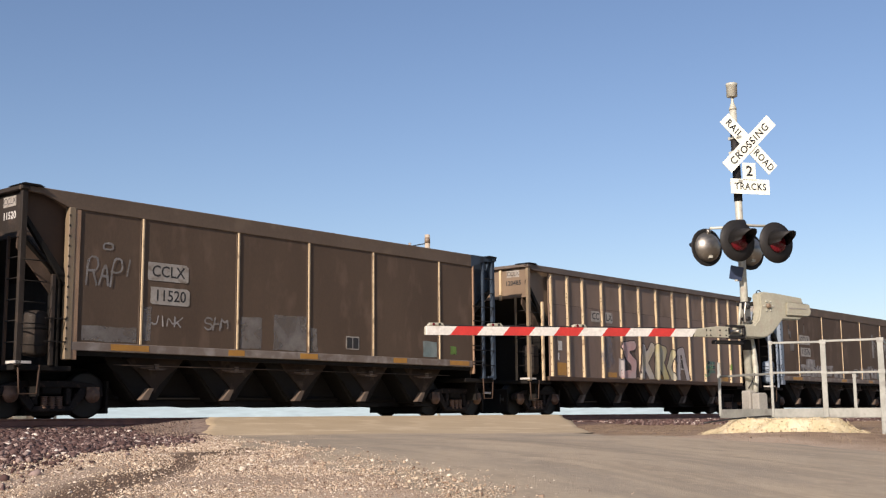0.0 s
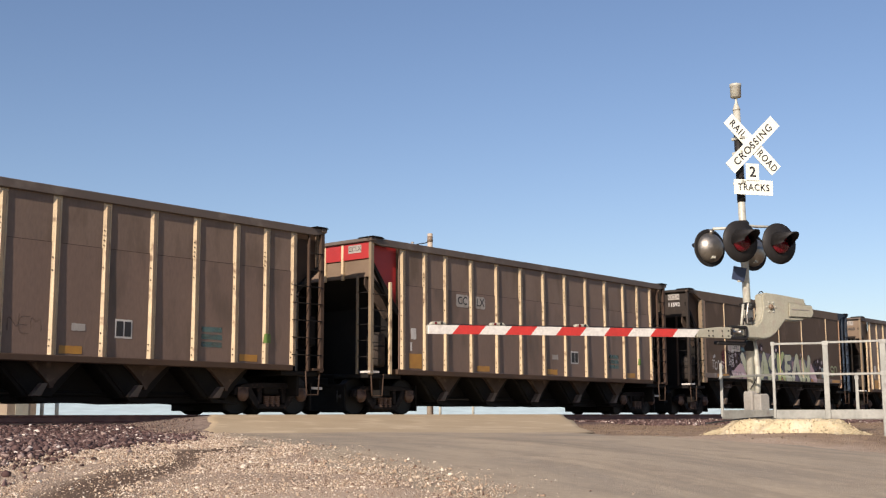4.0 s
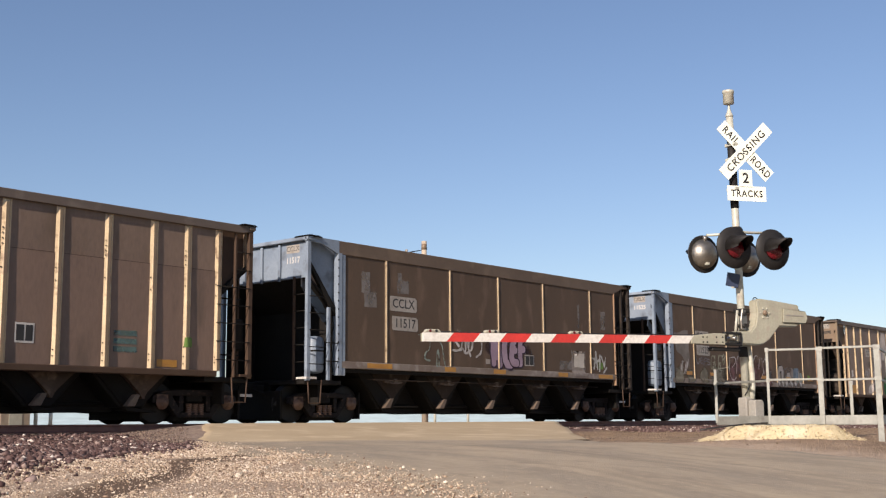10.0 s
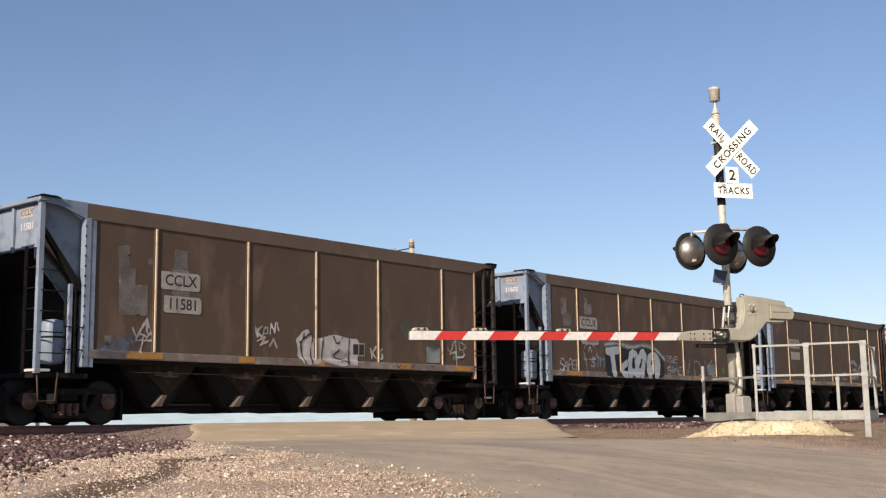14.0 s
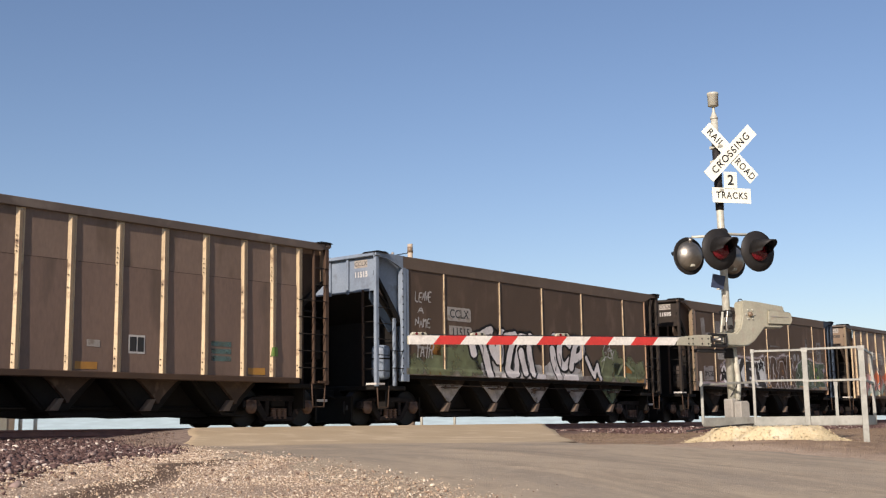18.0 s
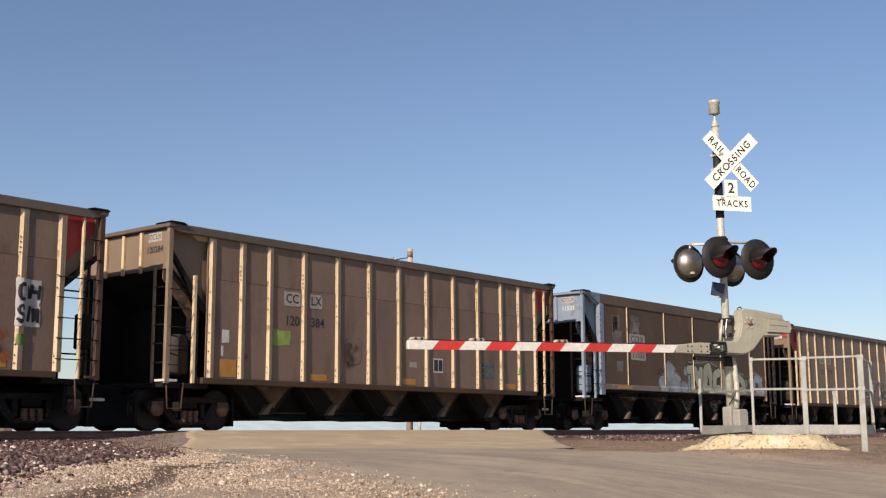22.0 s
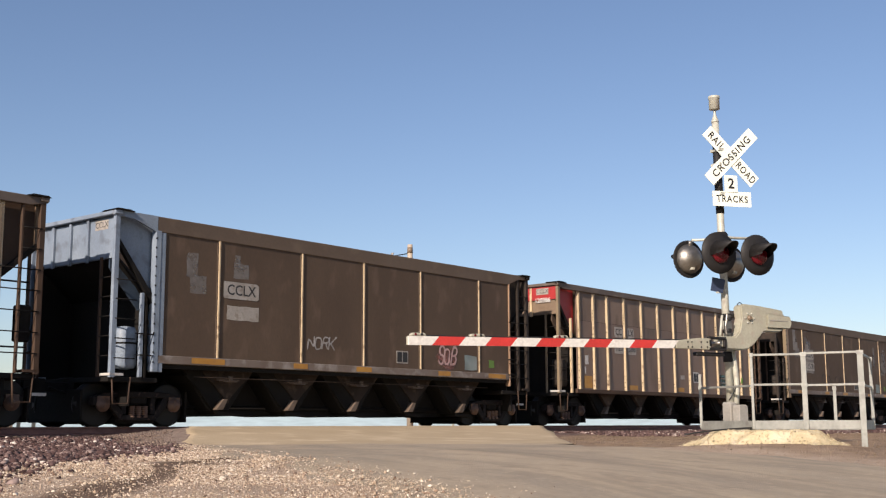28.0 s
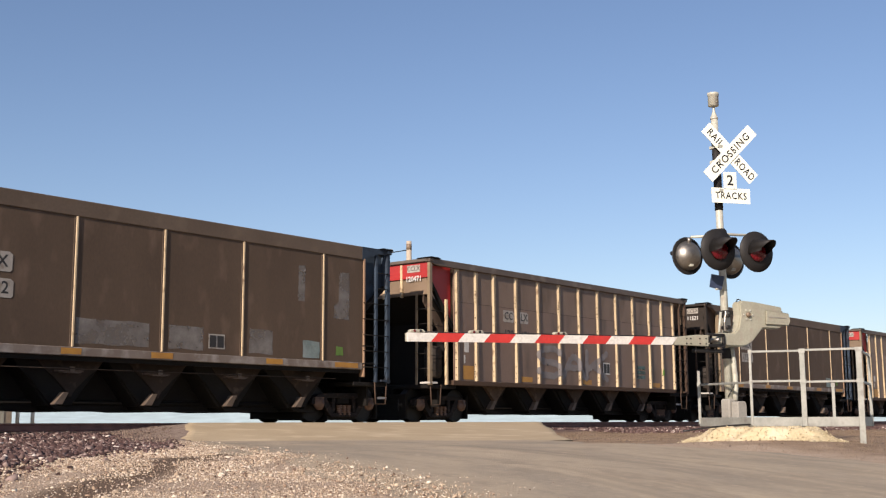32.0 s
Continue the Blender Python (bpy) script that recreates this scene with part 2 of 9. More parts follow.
def thing(name, m, label, category, group="", kind=""):
    ob = new(name)
    ob.matrix_basis = m
    ob.empty_display_size = 0.2
    return tagged(ob, label, category, group, kind)


def whole(name, form, material, label, category="", group="", kind="", m=None):
    me = form if isinstance(form, bpy.types.Mesh) else form.mesh(name, material)
    ob = new(name, me)
    if m:
        ob.matrix_basis = m
    return tagged(ob, label, category, group, kind)


def lettering(text, size, material, name="lettering", bold=0.0, spacing=1.0, shear=0.0, width=1.0):
    """Flat letters from the built-in font, standing in x and z, facing -y, centred on the origin."""
    cu = bpy.data.curves.new(name, "FONT")
    cu.body, cu.size, cu.offset, cu.shear, cu.space_character = text, size, bold, shear, spacing
    cu.align_x, cu.align_y, cu.resolution_u = "CENTER", "CENTER", 3
    cu.fill_mode = "FRONT"
    ob = bpy.data.objects.new(name, cu)
    me = bpy.data.meshes.new_from_object(ob)
    bpy.data.objects.remove(ob)
    bpy.data.curves.remove(cu)
    me.transform(Matrix.Rotation(radians(90), 4, "X") @ Matrix.Diagonal((width, 1, 1, 1)))
    me.materials.clear()
    me.materials.append(material)
    me.name = name
    return me


# ---- ground ----
HEADING = radians(68.0)                  # the way the road runs towards the track
AHEAD, ACROSS = (math.cos(HEADING), math.sin(HEADING)), (math.sin(HEADING), -math.cos(HEADING))


def road_coords(x, y):
    """How far ahead along the road and across it a place lies, from below the camera."""
    dx, dy = x - EYE[0], y - EYE[1]
    return AHEAD[0] * dx + AHEAD[1] * dy, ACROSS[0] * dx + ACROSS[1] * dy


def height(x, y):
    w = road_coords(x, y)[0]
    base = np.interp(w, (-10, 0, 6, 9, 12, 20), (-1.5, -1.2, -0.75, -0.51, -0.38, -0.36))
    bank = np.interp(np.abs(y), (0, 1.9, 3.0, 5.0, 9.0), (-0.20, -0.225, -0.30, -0.40, -3.0))
    bank = bank + 0.0 * x
    swell = 0.018 * np.sin(x * 0.9 + 1.3 * np.sin(y * 0.6)) * np.cos(y * 0.8) * np.clip((np.abs(y) - 2) / 3, 0, 1)
    berm = 0.10 * np.exp(-((x - 16.2) ** 2 + (y + 14.2) ** 2) / 1.9)
    return np.maximum(base + swell + berm, bank)


def sheet(name, xs, ys, zs, material):
    """A mesh from a grid of places (arrays of the same shape)."""
    n, m = xs.shape
    me = bpy.data.meshes.new(name)
    me.vertices.add(n * m)
    me.vertices.foreach_set("co", np.stack((xs, ys, zs), -1).astype(np.float32).ravel())
    i = np.arange(n * m).reshape(n, m)
    quads = np.stack((i[:-1, :-1], i[1:, :-1], i[1:, 1:], i[:-1, 1:]), -1).reshape(-1, 4)
    me.loops.add(quads.size)
    me.loops.foreach_set("vertex_index", quads.ravel().astype(np.int32))
    me.polygons.add(len(quads))
    me.polygons.foreach_set("loop_start", np.arange(0, quads.size, 4, dtype=np.int32))
    me.update(calc_edges=True)
    me.polygons.foreach_set("use_smooth", np.ones(len(quads), dtype=bool))
    bm = bmesh.new()
    bm.from_mesh(me)
    if bm.faces and sum(f.normal.z for f in bm.faces) < 0:
        bmesh.ops.reverse_faces(bm, faces=bm.faces[:])
        bm.to_mesh(me)
    bm.free()
    me.materials.append(material)
    return me


def ground_material():
    m = bpy.data.materials.new("ground_soil_and_gravel")
    m.use_nodes = True
    nodes, links = m.node_tree.nodes, m.node_tree.links
    bsdf = nodes["Principled BSDF"]
    geo = nodes.new("ShaderNodeNewGeometry")
    split = nodes.new("ShaderNodeSeparateXYZ")
    links.new(geo.outputs["Position"], split.inputs[0])

    def math_node(op, a, b=None, c=None):
        n = nodes.new("ShaderNodeMath")
        n.operation = op
        for slot, v in enumerate((a, b, c)):
            if v is None:
                continue
            if isinstance(v, (int, float)):
                n.inputs[slot].default_value = v
            else:
                links.new(v, n.inputs[slot])
        return n.outputs[0]

    def grain(scale, detail=6):
        n = nodes.new("ShaderNodeTexNoise")
        n.inputs["Scale"].default_value, n.inputs["Detail"].default_value = scale, detail
        links.new(geo.outputs["Position"], n.inputs["Vector"])
        return n.outputs[0]

    def stones(scale):
        n = nodes.new("ShaderNodeTexVoronoi")
        n.inputs["Scale"].default_value = scale
        links.new(geo.outputs["Position"], n.inputs["Vector"])
        return n

    def ramp(v, low, high):
        n = nodes.new("ShaderNodeMapRange")
        n.inputs["From Min"].default_value, n.inputs["From Max"].default_value = low, high
        links.new(v, n.inputs["Value"])
        return n.outputs[0]

    def mixed(f, a, b):
        n = nodes.new("ShaderNodeMix")
        n.data_type = "RGBA"
        links.new(f, n.inputs[0])
        for slot, v in ((6, a), (7, b)):
            if isinstance(v, tuple):
                n.inputs[slot].default_value = (*v, 1)
            else:
                links.new(v, n.inputs[slot])
        return n.outputs[2]

    x, y = split.outputs[0], split.outputs[1]
    edge = math_node("MULTIPLY", math_node("SUBTRACT", grain(0.9), 0.5), 3.0)
    # the spread of dark ballast on the near side of the track, left of the road
    left = math_node("ADD", math_node("SUBTRACT", y, math_node("MULTIPLY_ADD", x, 0.917, -16.9)), edge)
    left = math_node("MULTIPLY", ramp(left, -0.5, 0.5), ramp(x, 14.5, 12.5))
    near = ramp(math_node("ADD", math_node("ABSOLUTE", y), edge), 3.4, 2.6)
    ballast = math_node("MAXIMUM", left, near)
    # brown soil on the far side of the road
    across = math_node("ADD", math_node("MULTIPLY", math_node("ADD", y, -EYE[1]), ACROSS[1]), math_node("MULTIPLY", x, ACROSS[0]))
    soil = ramp(math_node("ADD", across, edge), 11.0, 12.0)
    pebble = stones(60)
    pale = mixed(ramp(grain(1.1), 0.35, 0.65), (0.40, 0.30, 0.212), (0.27, 0.194, 0.135))
    pale = mixed(ramp(pebble.outputs["Color"], 0.2, 0.8), pale, (0.44, 0.352, 0.264))
    brown = mixed(ramp(grain(2.0), 0.35, 0.65), (0.31, 0.225, 0.15), (0.19, 0.132, 0.088))
    dark = mixed(ramp(stones(18).outputs["Color"], 0.1, 0.9), (0.095, 0.062, 0.056), (0.165, 0.115, 0.105))
    track = math_node("ABSOLUTE", math_node("SUBTRACT", math_node("ADD", y, 14.1), math_node("MULTIPLY", math_node("SUBTRACT", x, 4.85), 0.83)))
    dirt = math_node("MULTIPLY", ramp(math_node("ADD", track, math_node("MULTIPLY", edge, 0.15)), 0.5, 0.2), ramp(x, 11.5, 9.0))
    pale = mixed(dirt, pale, (0.135, 0.092, 0.062))
    col = mixed(soil, pale, brown)
    col = mixed(ballast, col, dark)
    far = ramp(math_node("ABSOLUTE", math_node("ADD", y, 5)), 40, 90)
    col = mixed(far, col, (0.192, 0.176, 0.096))
    links.new(col, bsdf.inputs["Base Color"])
    bsdf.inputs["Roughness"].default_value = 0.92
    bsdf.inputs["Specular IOR Level"].default_value = 0.2
    b = nodes.new("ShaderNodeBump")
    b.inputs["Strength"].default_value, b.inputs["Distance"].default_value = 0.7, 0.02
    links.new(pebble.outputs["Distance"], b.inputs["Height"])
    links.new(b.outputs[0], bsdf.inputs["Normal"])
    return m


def spread(low, high, step, reach):
    mid = np.arange(low, high + step / 2, step)
    out = step * 1.35 ** np.arange(1, 40)
    out = np.cumsum(out)
    out = out[out < reach]
    return np.concatenate((low - out[::-1], mid, high + out))


gx, gy = np.meshgrid(spread(-2, 40, 0.25, 4500), spread(-24, 4, 0.25, 4500), indexing="ij")
GROUND = ground_material()
ground = whole("ground", sheet("ground", gx, gy, height(gx, gy), GROUND), GROUND,
               "pale gravel shoulder, dark ballast and brown soil beside the track", "ground", kind="structure")



def asphalt_material():
    """Worn asphalt: dust and bare patches, streaks along the wheel paths, fine stones."""
    m = bpy.data.materials.new("asphalt_worn")
    m.use_nodes = True
    nodes, links = m.node_tree.nodes, m.node_tree.links
    bsdf = nodes["Principled BSDF"]
    geo = nodes.new("ShaderNodeNewGeometry")

    def field(size, scale, detail, low, high, turn=HEADING):
        mapping = nodes.new("ShaderNodeMapping")
        mapping.vector_type = "TEXTURE"
        mapping.inputs["Rotation"].default_value = (0, 0, turn)
        mapping.inputs["Scale"].default_value = size
        links.new(geo.outputs["Position"], mapping.inputs["Vector"])
        tex = nodes.new("ShaderNodeTexNoise")
        tex.inputs["Scale"].default_value, tex.inputs["Detail"].default_value = scale, detail
        links.new(mapping.outputs[0], tex.inputs["Vector"])
        ramp = nodes.new("ShaderNodeMapRange")
        ramp.inputs["From Min"].default_value, ramp.inputs["From Max"].default_value = low, high
        links.new(tex.outputs[0], ramp.inputs["Value"])
        return ramp.outputs[0]

    def mixed(fac, a, b):
        mix = nodes.new("ShaderNodeMix")
        mix.data_type = "RGBA"
        links.new(fac, mix.inputs[0])
        for slot, value in ((6, a), (7, b)):
            if isinstance(value, tuple):
                mix.inputs[slot].default_value = (*value, 1)
            else:
                links.new(value, mix.inputs[slot])
        return mix.outputs[2]

    dusty = mixed(field((1, 1, 1), 14, 6, 0.3, 0.7), (0.410, 0.338, 0.240), (0.345, 0.282, 0.200))
    bare = mixed(field((1, 1, 1), 22, 6, 0.3, 0.7), (0.305, 0.258, 0.194), (0.250, 0.212, 0.160))
    col = mixed(field((2.2, 0.8, 1), 1.0, 6, 0.36, 0.66), dusty, bare)
    col = mixed(field((7.0, 0.5, 1), 1.0, 5, 0.56, 0.84), col, (0.19, 0.160, 0.122))
    col = mixed(field((0.5, 0.3, 1), 1.0, 6, 0.52, 0.80), col, (0.24, 0.198, 0.148))
    grain = field((1, 1, 1), 70, 4, 0.25, 0.75)
    links.new(mixed(grain, mixed(field((1, 1, 1), 9, 4, 0.58, 0.72), col, (0.42, 0.35, 0.255)), col), bsdf.inputs["Base Color"])
    bsdf.inputs["Roughness"].default_value = 0.9
    bsdf.inputs["Specular IOR Level"].default_value = 0.2
    b = nodes.new("ShaderNodeBump")
    b.inputs["Strength"].default_value, b.inputs["Distance"].default_value = 0.7, 0.008
    links.new(grain, b.inputs["Height"])
    links.new(b.outputs[0], bsdf.inputs["Normal"])
    return m


ASPHALT = asphalt_material()
APRON = surface("crossing_apron_tan", (0.46, 0.37, 0.245), (0.40, 0.318, 0.205), 0.6, 0.88, bump=0.004, fine=60, wear=(0.475, 0.385, 0.26), wear_amount=0.4, specular=0.2, world_space=True)


def ragged(w, seed):
    return 0.16 * np.sin(w * 1.7 + seed) + 0.10 * np.sin(w * 4.3 + seed * 2.1) + 0.05 * np.sin(w * 9.7 + seed * 3.7)


def build_road():
    w = np.concatenate((np.arange(-60, 0, 2.0), np.arange(0, 20.5, 0.2)))
    s = np.linspace(0, 1, 40)
    wl, sl = np.meshgrid(w, s, indexing="ij")
    left = np.interp(wl, (-60, 7.6, 15.2, 20.3), (3.2, 3.75, 4.5, 5.3)) + ragged(wl, 0.4)
    right = np.interp(wl, (-60, 9.9, 12.5, 18.3, 20.3), (10.9, 10.8, 10.6, 12.4, 13.2)) + ragged(wl, 2.0) * 0.7
    u = left + (right - left) * sl
    x = EYE[0] + AHEAD[0] * wl + ACROSS[0] * u
    y = EYE[1] + AHEAD[1] * wl + ACROSS[1] * u
    lift = 0.03 * np.clip(np.minimum(sl, 1 - sl) * 12, 0, 1) - 0.012 * (np.minimum(sl, 1 - sl) < 0.001)
    return whole("road", sheet("road", x, y, height(x, y) + lift, ASPHALT), ASPHALT,
                 "worn grey asphalt road with gravelly edges rising to the crossing", "road", kind="structure")


def build_apron():
    """The tan ramp that carries the road up to the rails."""
    s, t = np.meshgrid(np.linspace(0, 1, 60), np.linspace(0, 1, 24), indexing="ij")
    bx, by = 12.7 + (18.6 - 12.7) * s, -5.05 + (-9.35 + 5.05) * s
    tx, ty = 15.9 + (29.6 - 15.9) * s, np.full_like(s, -0.86)
    x, y = bx + (tx - bx) * t + ragged(t * 9, 1.0) * 0.5 * (np.abs(s - 0.5) * 2) ** 8, by + (ty - by) * t
    low = height(bx, by) + 0.022
    rise = np.clip(t * 1.12, 0, 1)
    rise = rise * rise * (3 - 2 * rise) * 0.5 + rise * 0.5
    z = low + (0.004 - low) * rise
    skirt = (np.abs(s - 0.5) > 0.499)
    z = np.where(skirt, np.minimum(z, height(x, y) - 0.02), z)
    whole("road_apron", sheet("road_apron", x, y, z, APRON), APRON, "tan compacted ramp of the level crossing", "road ramp", kind="structure")
    # planking between and beyond the rails
    for name, y0, y1 in (("crossing_deck", -0.66, 0.66), ("crossing_deck", 0.86, 3.2)):
        f = Form()
        f.plate([(15.9, -0.16), (31.6, -0.16), (31.6, 0.0), (15.9, 0.0)], y0, y1)
        whole(name, f.bevel(0.01), APRON, "tan concrete crossing deck between the rails", "crossing deck", kind="structure")


SKY_RIDGE = surface("sky_coloured_ridge", (0.50, 0.62, 0.63), (0.47, 0.585, 0.60), 0.004, 1.0, fine=0.02, specular=0.0, world_space=True)


def build_backdrop():
    """An added low ridge, coloured like the pale sky seen under the cars."""
    a, t = np.meshgrid(np.linspace(radians(-75), radians(75), 160), np.linspace(0, 1, 4), indexing="ij")
    r = 3600 + 500 * t
    top = 62 + 7 * np.sin(a * 9 + 1) + 4 * np.sin(a * 23) + 2 * np.sin(a * 61)
    x, y = r * np.sin(a + radians(40)), r * np.cos(a + radians(40))
    whole("backdrop", sheet("backdrop", x, y, -12 + (top + 12) * t, SKY_RIDGE), SKY_RIDGE, "added pale ridge standing in for the sky at the horizon", "far hills", kind="structure")


build_road()
build_apron()
build_backdrop()

# ---- track ----


def build_track():
    outline = [(-0.07, -0.171), (0.07, -0.171), (0.07, -0.155), (0.012, -0.13), (0.010, -0.045), (0.036, -0.032), (0.036, -0.003), (-0.036, -0.003), (-0.036, -0.032), (-0.010, -0.045), (-0.012, -0.13), (-0.07, -0.155)]
    for side in (-1, 1):
        f = Form()
        f.plate(outline, -500, 700, Matrix.Rotation(radians(-90), 4, "Z"))
        rail = whole("rail", f, RAIL_SIDE, "rusty steel running rail with a polished head on timber ties", "rail", group="rails of the track", kind="structure", m=pose(0, side * 0.7535, 0))
        part("rail_head", Form().box(-500, 700, -0.03, 0.03, -0.003, 0.0), RAIL_TOP, rail)
    tie = None
    for i in range(70):
        x = 2 + i * 0.55
        m = pose(x, random.uniform(-0.03, 0.03), -0.255, 0, 0, random.uniform(-1, 1))
        if tie is None:
            tie = whole("railway_tie", Form().box(-0.11, 0.11, -1.3, 1.3, -0.09, 0.086).bevel(0.008), TIMBER, "dark weathered timber tie bedded in ballast", "railway tie", group="ties under the rails", kind="structure", m=m)
        else:
            copy_thing(tie, m)


build_track()


def rocks(name, xs, ys, zs, size, material, label, category, flat=0.75, seed=1):
    """Many small angular stones in one mesh, each a distorted icosahedron."""
    rng = np.random.default_rng(seed)
    g = (1 + 5 ** 0.5) / 2
    base = np.array([(-1, g, 0), (1, g, 0), (-1, -g, 0), (1, -g, 0), (0, -1, g), (0, 1, g), (0, -1, -g), (0, 1, -g), (g, 0, -1), (g, 0, 1), (-g, 0, -1), (-g, 0, 1)]) / 1.9
    tri = np.array([(0, 11, 5), (0, 5, 1), (0, 1, 7), (0, 7, 10), (0, 10, 11), (1, 5, 9), (5, 11, 4), (11, 10, 2), (10, 7, 6), (7, 1, 8), (3, 9, 4), (3, 4, 2), (3, 2, 6), (3, 6, 8), (3, 8, 9), (4, 9, 5), (2, 4, 11), (6, 2, 10), (8, 6, 7), (9, 8, 1)])
    n = len(xs)
    scale = (np.asarray(size) * rng.uniform(0.5, 1.35, n))[:, None, None] * 0.5
    v = base[None] * (1 + rng.uniform(-0.62, 0.45, (n, 12, 1))) * rng.uniform(0.4, 1.45, (n, 1, 3)) * scale
    a = rng.uniform(0, 2 * math.pi, (n, 1))
    tilt = rng.uniform(-0.7, 0.7, (n, 1))
    y1, z1 = v[..., 1] * np.cos(tilt) - v[..., 2] * np.sin(tilt), (v[..., 1] * np.sin(tilt) + v[..., 2] * np.cos(tilt)) * flat
    x2, y2 = v[..., 0] * np.cos(a) - y1 * np.sin(a), v[..., 0] * np.sin(a) + y1 * np.cos(a)
    co = np.stack((x2 + xs[:, None], y2 + ys[:, None], z1 + (zs + scale[:, 0, 0] * 0.35)[:, None]), -1)
    faces = (tri[None] + 12 * np.arange(n)[:, None, None]).reshape(-1, 3)
    me = bpy.data.meshes.new(name)
    me.vertices.add(12 * n)
    me.vertices.foreach_set("co", co.astype(np.float32).ravel())
    me.loops.add(faces.size)
    me.loops.foreach_set("vertex_index", faces.ravel().astype(np.int32))
    me.polygons.add(len(faces))
    me.polygons.foreach_set("loop_start", np.arange(0, faces.size, 3, dtype=np.int32))
    me.update(calc_edges=True)
    me.materials.append(material)
    ob = new(name, me)
    return tagged(ob, label, category, kind="stuff")


def stone_material(name, colours, rough=0.9):
    m = bpy.data.materials.new(name)
    m.use_nodes = True
    nodes, links = m.node_tree.nodes, m.node_tree.links
    geo = nodes.new("ShaderNodeNewGeometry")
    ramp = nodes.new("ShaderNodeValToRGB")
    ramp.color_ramp.interpolation = "CONSTANT"
    for i, (at, c) in enumerate(colours):
        e = ramp.color_ramp.elements[i] if i < 2 else ramp.color_ramp.elements.new(at)
        e.position, e.color = at, (*c, 1)
    links.new(geo.outputs["Random Per Island"], ramp.inputs[0])
    tex = nodes.new("ShaderNodeTexNoise")
    tex.inputs["Scale"].default_value = 60
    links.new(geo.outputs["Position"], tex.inputs["Vector"])
    mix = nodes.new("ShaderNodeMix")
    mix.data_type, mix.blend_type = "RGBA", "MULTIPLY"
    mix.inputs[0].default_value = 0.5
    links.new(ramp.outputs[0], mix.inputs[6])
    links.new(tex.outputs[0], mix.inputs[7])
    links.new(mix.outputs[2], nodes["Principled BSDF"].inputs["Base Color"])
    nodes["Principled BSDF"].inputs["Roughness"].default_value = rough
    nodes["Principled BSDF"].inputs["Specular IOR Level"].default_value = 0.25
    return m


BALLAST = stone_material("ballast_stone", [(0.0, (0.100, 0.058, 0.052)), (0.3, (0.145, 0.090, 0.082)), (0.52, (0.20, 0.135, 0.120)), (0.70, (0.065, 0.038, 0.034)), (0.88, (0.36, 0.27, 0.235)), (0.965, (0.74, 0.66, 0.58))])
PALE_STONE = stone_material("pale_gravel_stone", [(0.0, (0.53, 0.405, 0.285)), (0.28, (0.68, 0.55, 0.405)), (0.52, (0.38, 0.27, 0.19)), (0.68, (0.86, 0.75, 0.60)), (0.88, (0.20, 0.13, 0.092))])


SHOULDER = surface("shoulder_earth", (0.33, 0.26, 0.21), (0.25, 0.19, 0.155), 3.0, 0.9, bump=0.02, fine=45, wear=(0.14, 0.10, 0.085), wear_amount=0.4, specular=0.1, world_space=True)
RAMP_STONE = stone_material("ramp_edge_stone", [(0.0, (0.25, 0.185, 0.145)), (0.3, (0.17, 0.12, 0.098)), (0.6, (0.33, 0.255, 0.195)), (0.85, (0.12, 0.082, 0.068))])
SOIL_STONE = stone_material("soil_stone", [(0.0, (0.24, 0.175, 0.12)), (0.4, (0.30, 0.225, 0.155)), (0.75, (0.18, 0.13, 0.09))])
DRY_GRASS = stone_material("dry_grass_blade", [(0.0, (0.25, 0.18, 0.115)), (0.4, (0.33, 0.25, 0.165)), (0.7, (0.17, 0.12, 0.08))])


def scatter(n, x0, x1, y0, y1, seed):
    rng = np.random.default_rng(seed)
    return rng.uniform(x0, x1, n), rng.uniform(y0, y1, n), rng


def shoulder(t, o):
    """A place on the slope beside the ramp's end: t up along its edge, o outward from it."""
    reach = 1.0 + 1.3 * t + 0.12 * np.sin(t * 17)
    x, y = 12.92 + 3.2 * t - reach * o, -5.05 + 4.19 * t
    low = height(12.7 + 0 * t, -5.05 + 0 * t) + 0.022
    rise = np.clip(t * 1.12, 0, 1)
    rise = rise * rise * (3 - 2 * rise) * 0.5 + rise * 0.5
    crest, foot = low + (0.0 - low) * rise - 0.012, height(x, y) + 0.02
    return x, y, foot + (crest - foot) * np.clip(1 - o, 0, 1) ** 1.1 + 0.010 * np.sin(o * 23 + t * 31) * o * (1 - o) * 4


def build_shoulder():
    t, o = np.meshgrid(np.linspace(0, 1, 60), np.linspace(0, 1, 24), indexing="ij")
    x, y, z = shoulder(t, o)
    whole("ramp_shoulder", sheet("ramp_shoulder", x, y, z, SHOULDER), SHOULDER, "grey-brown earth slope beside the ramp's end", "earth slope", kind="structure")


build_shoulder()


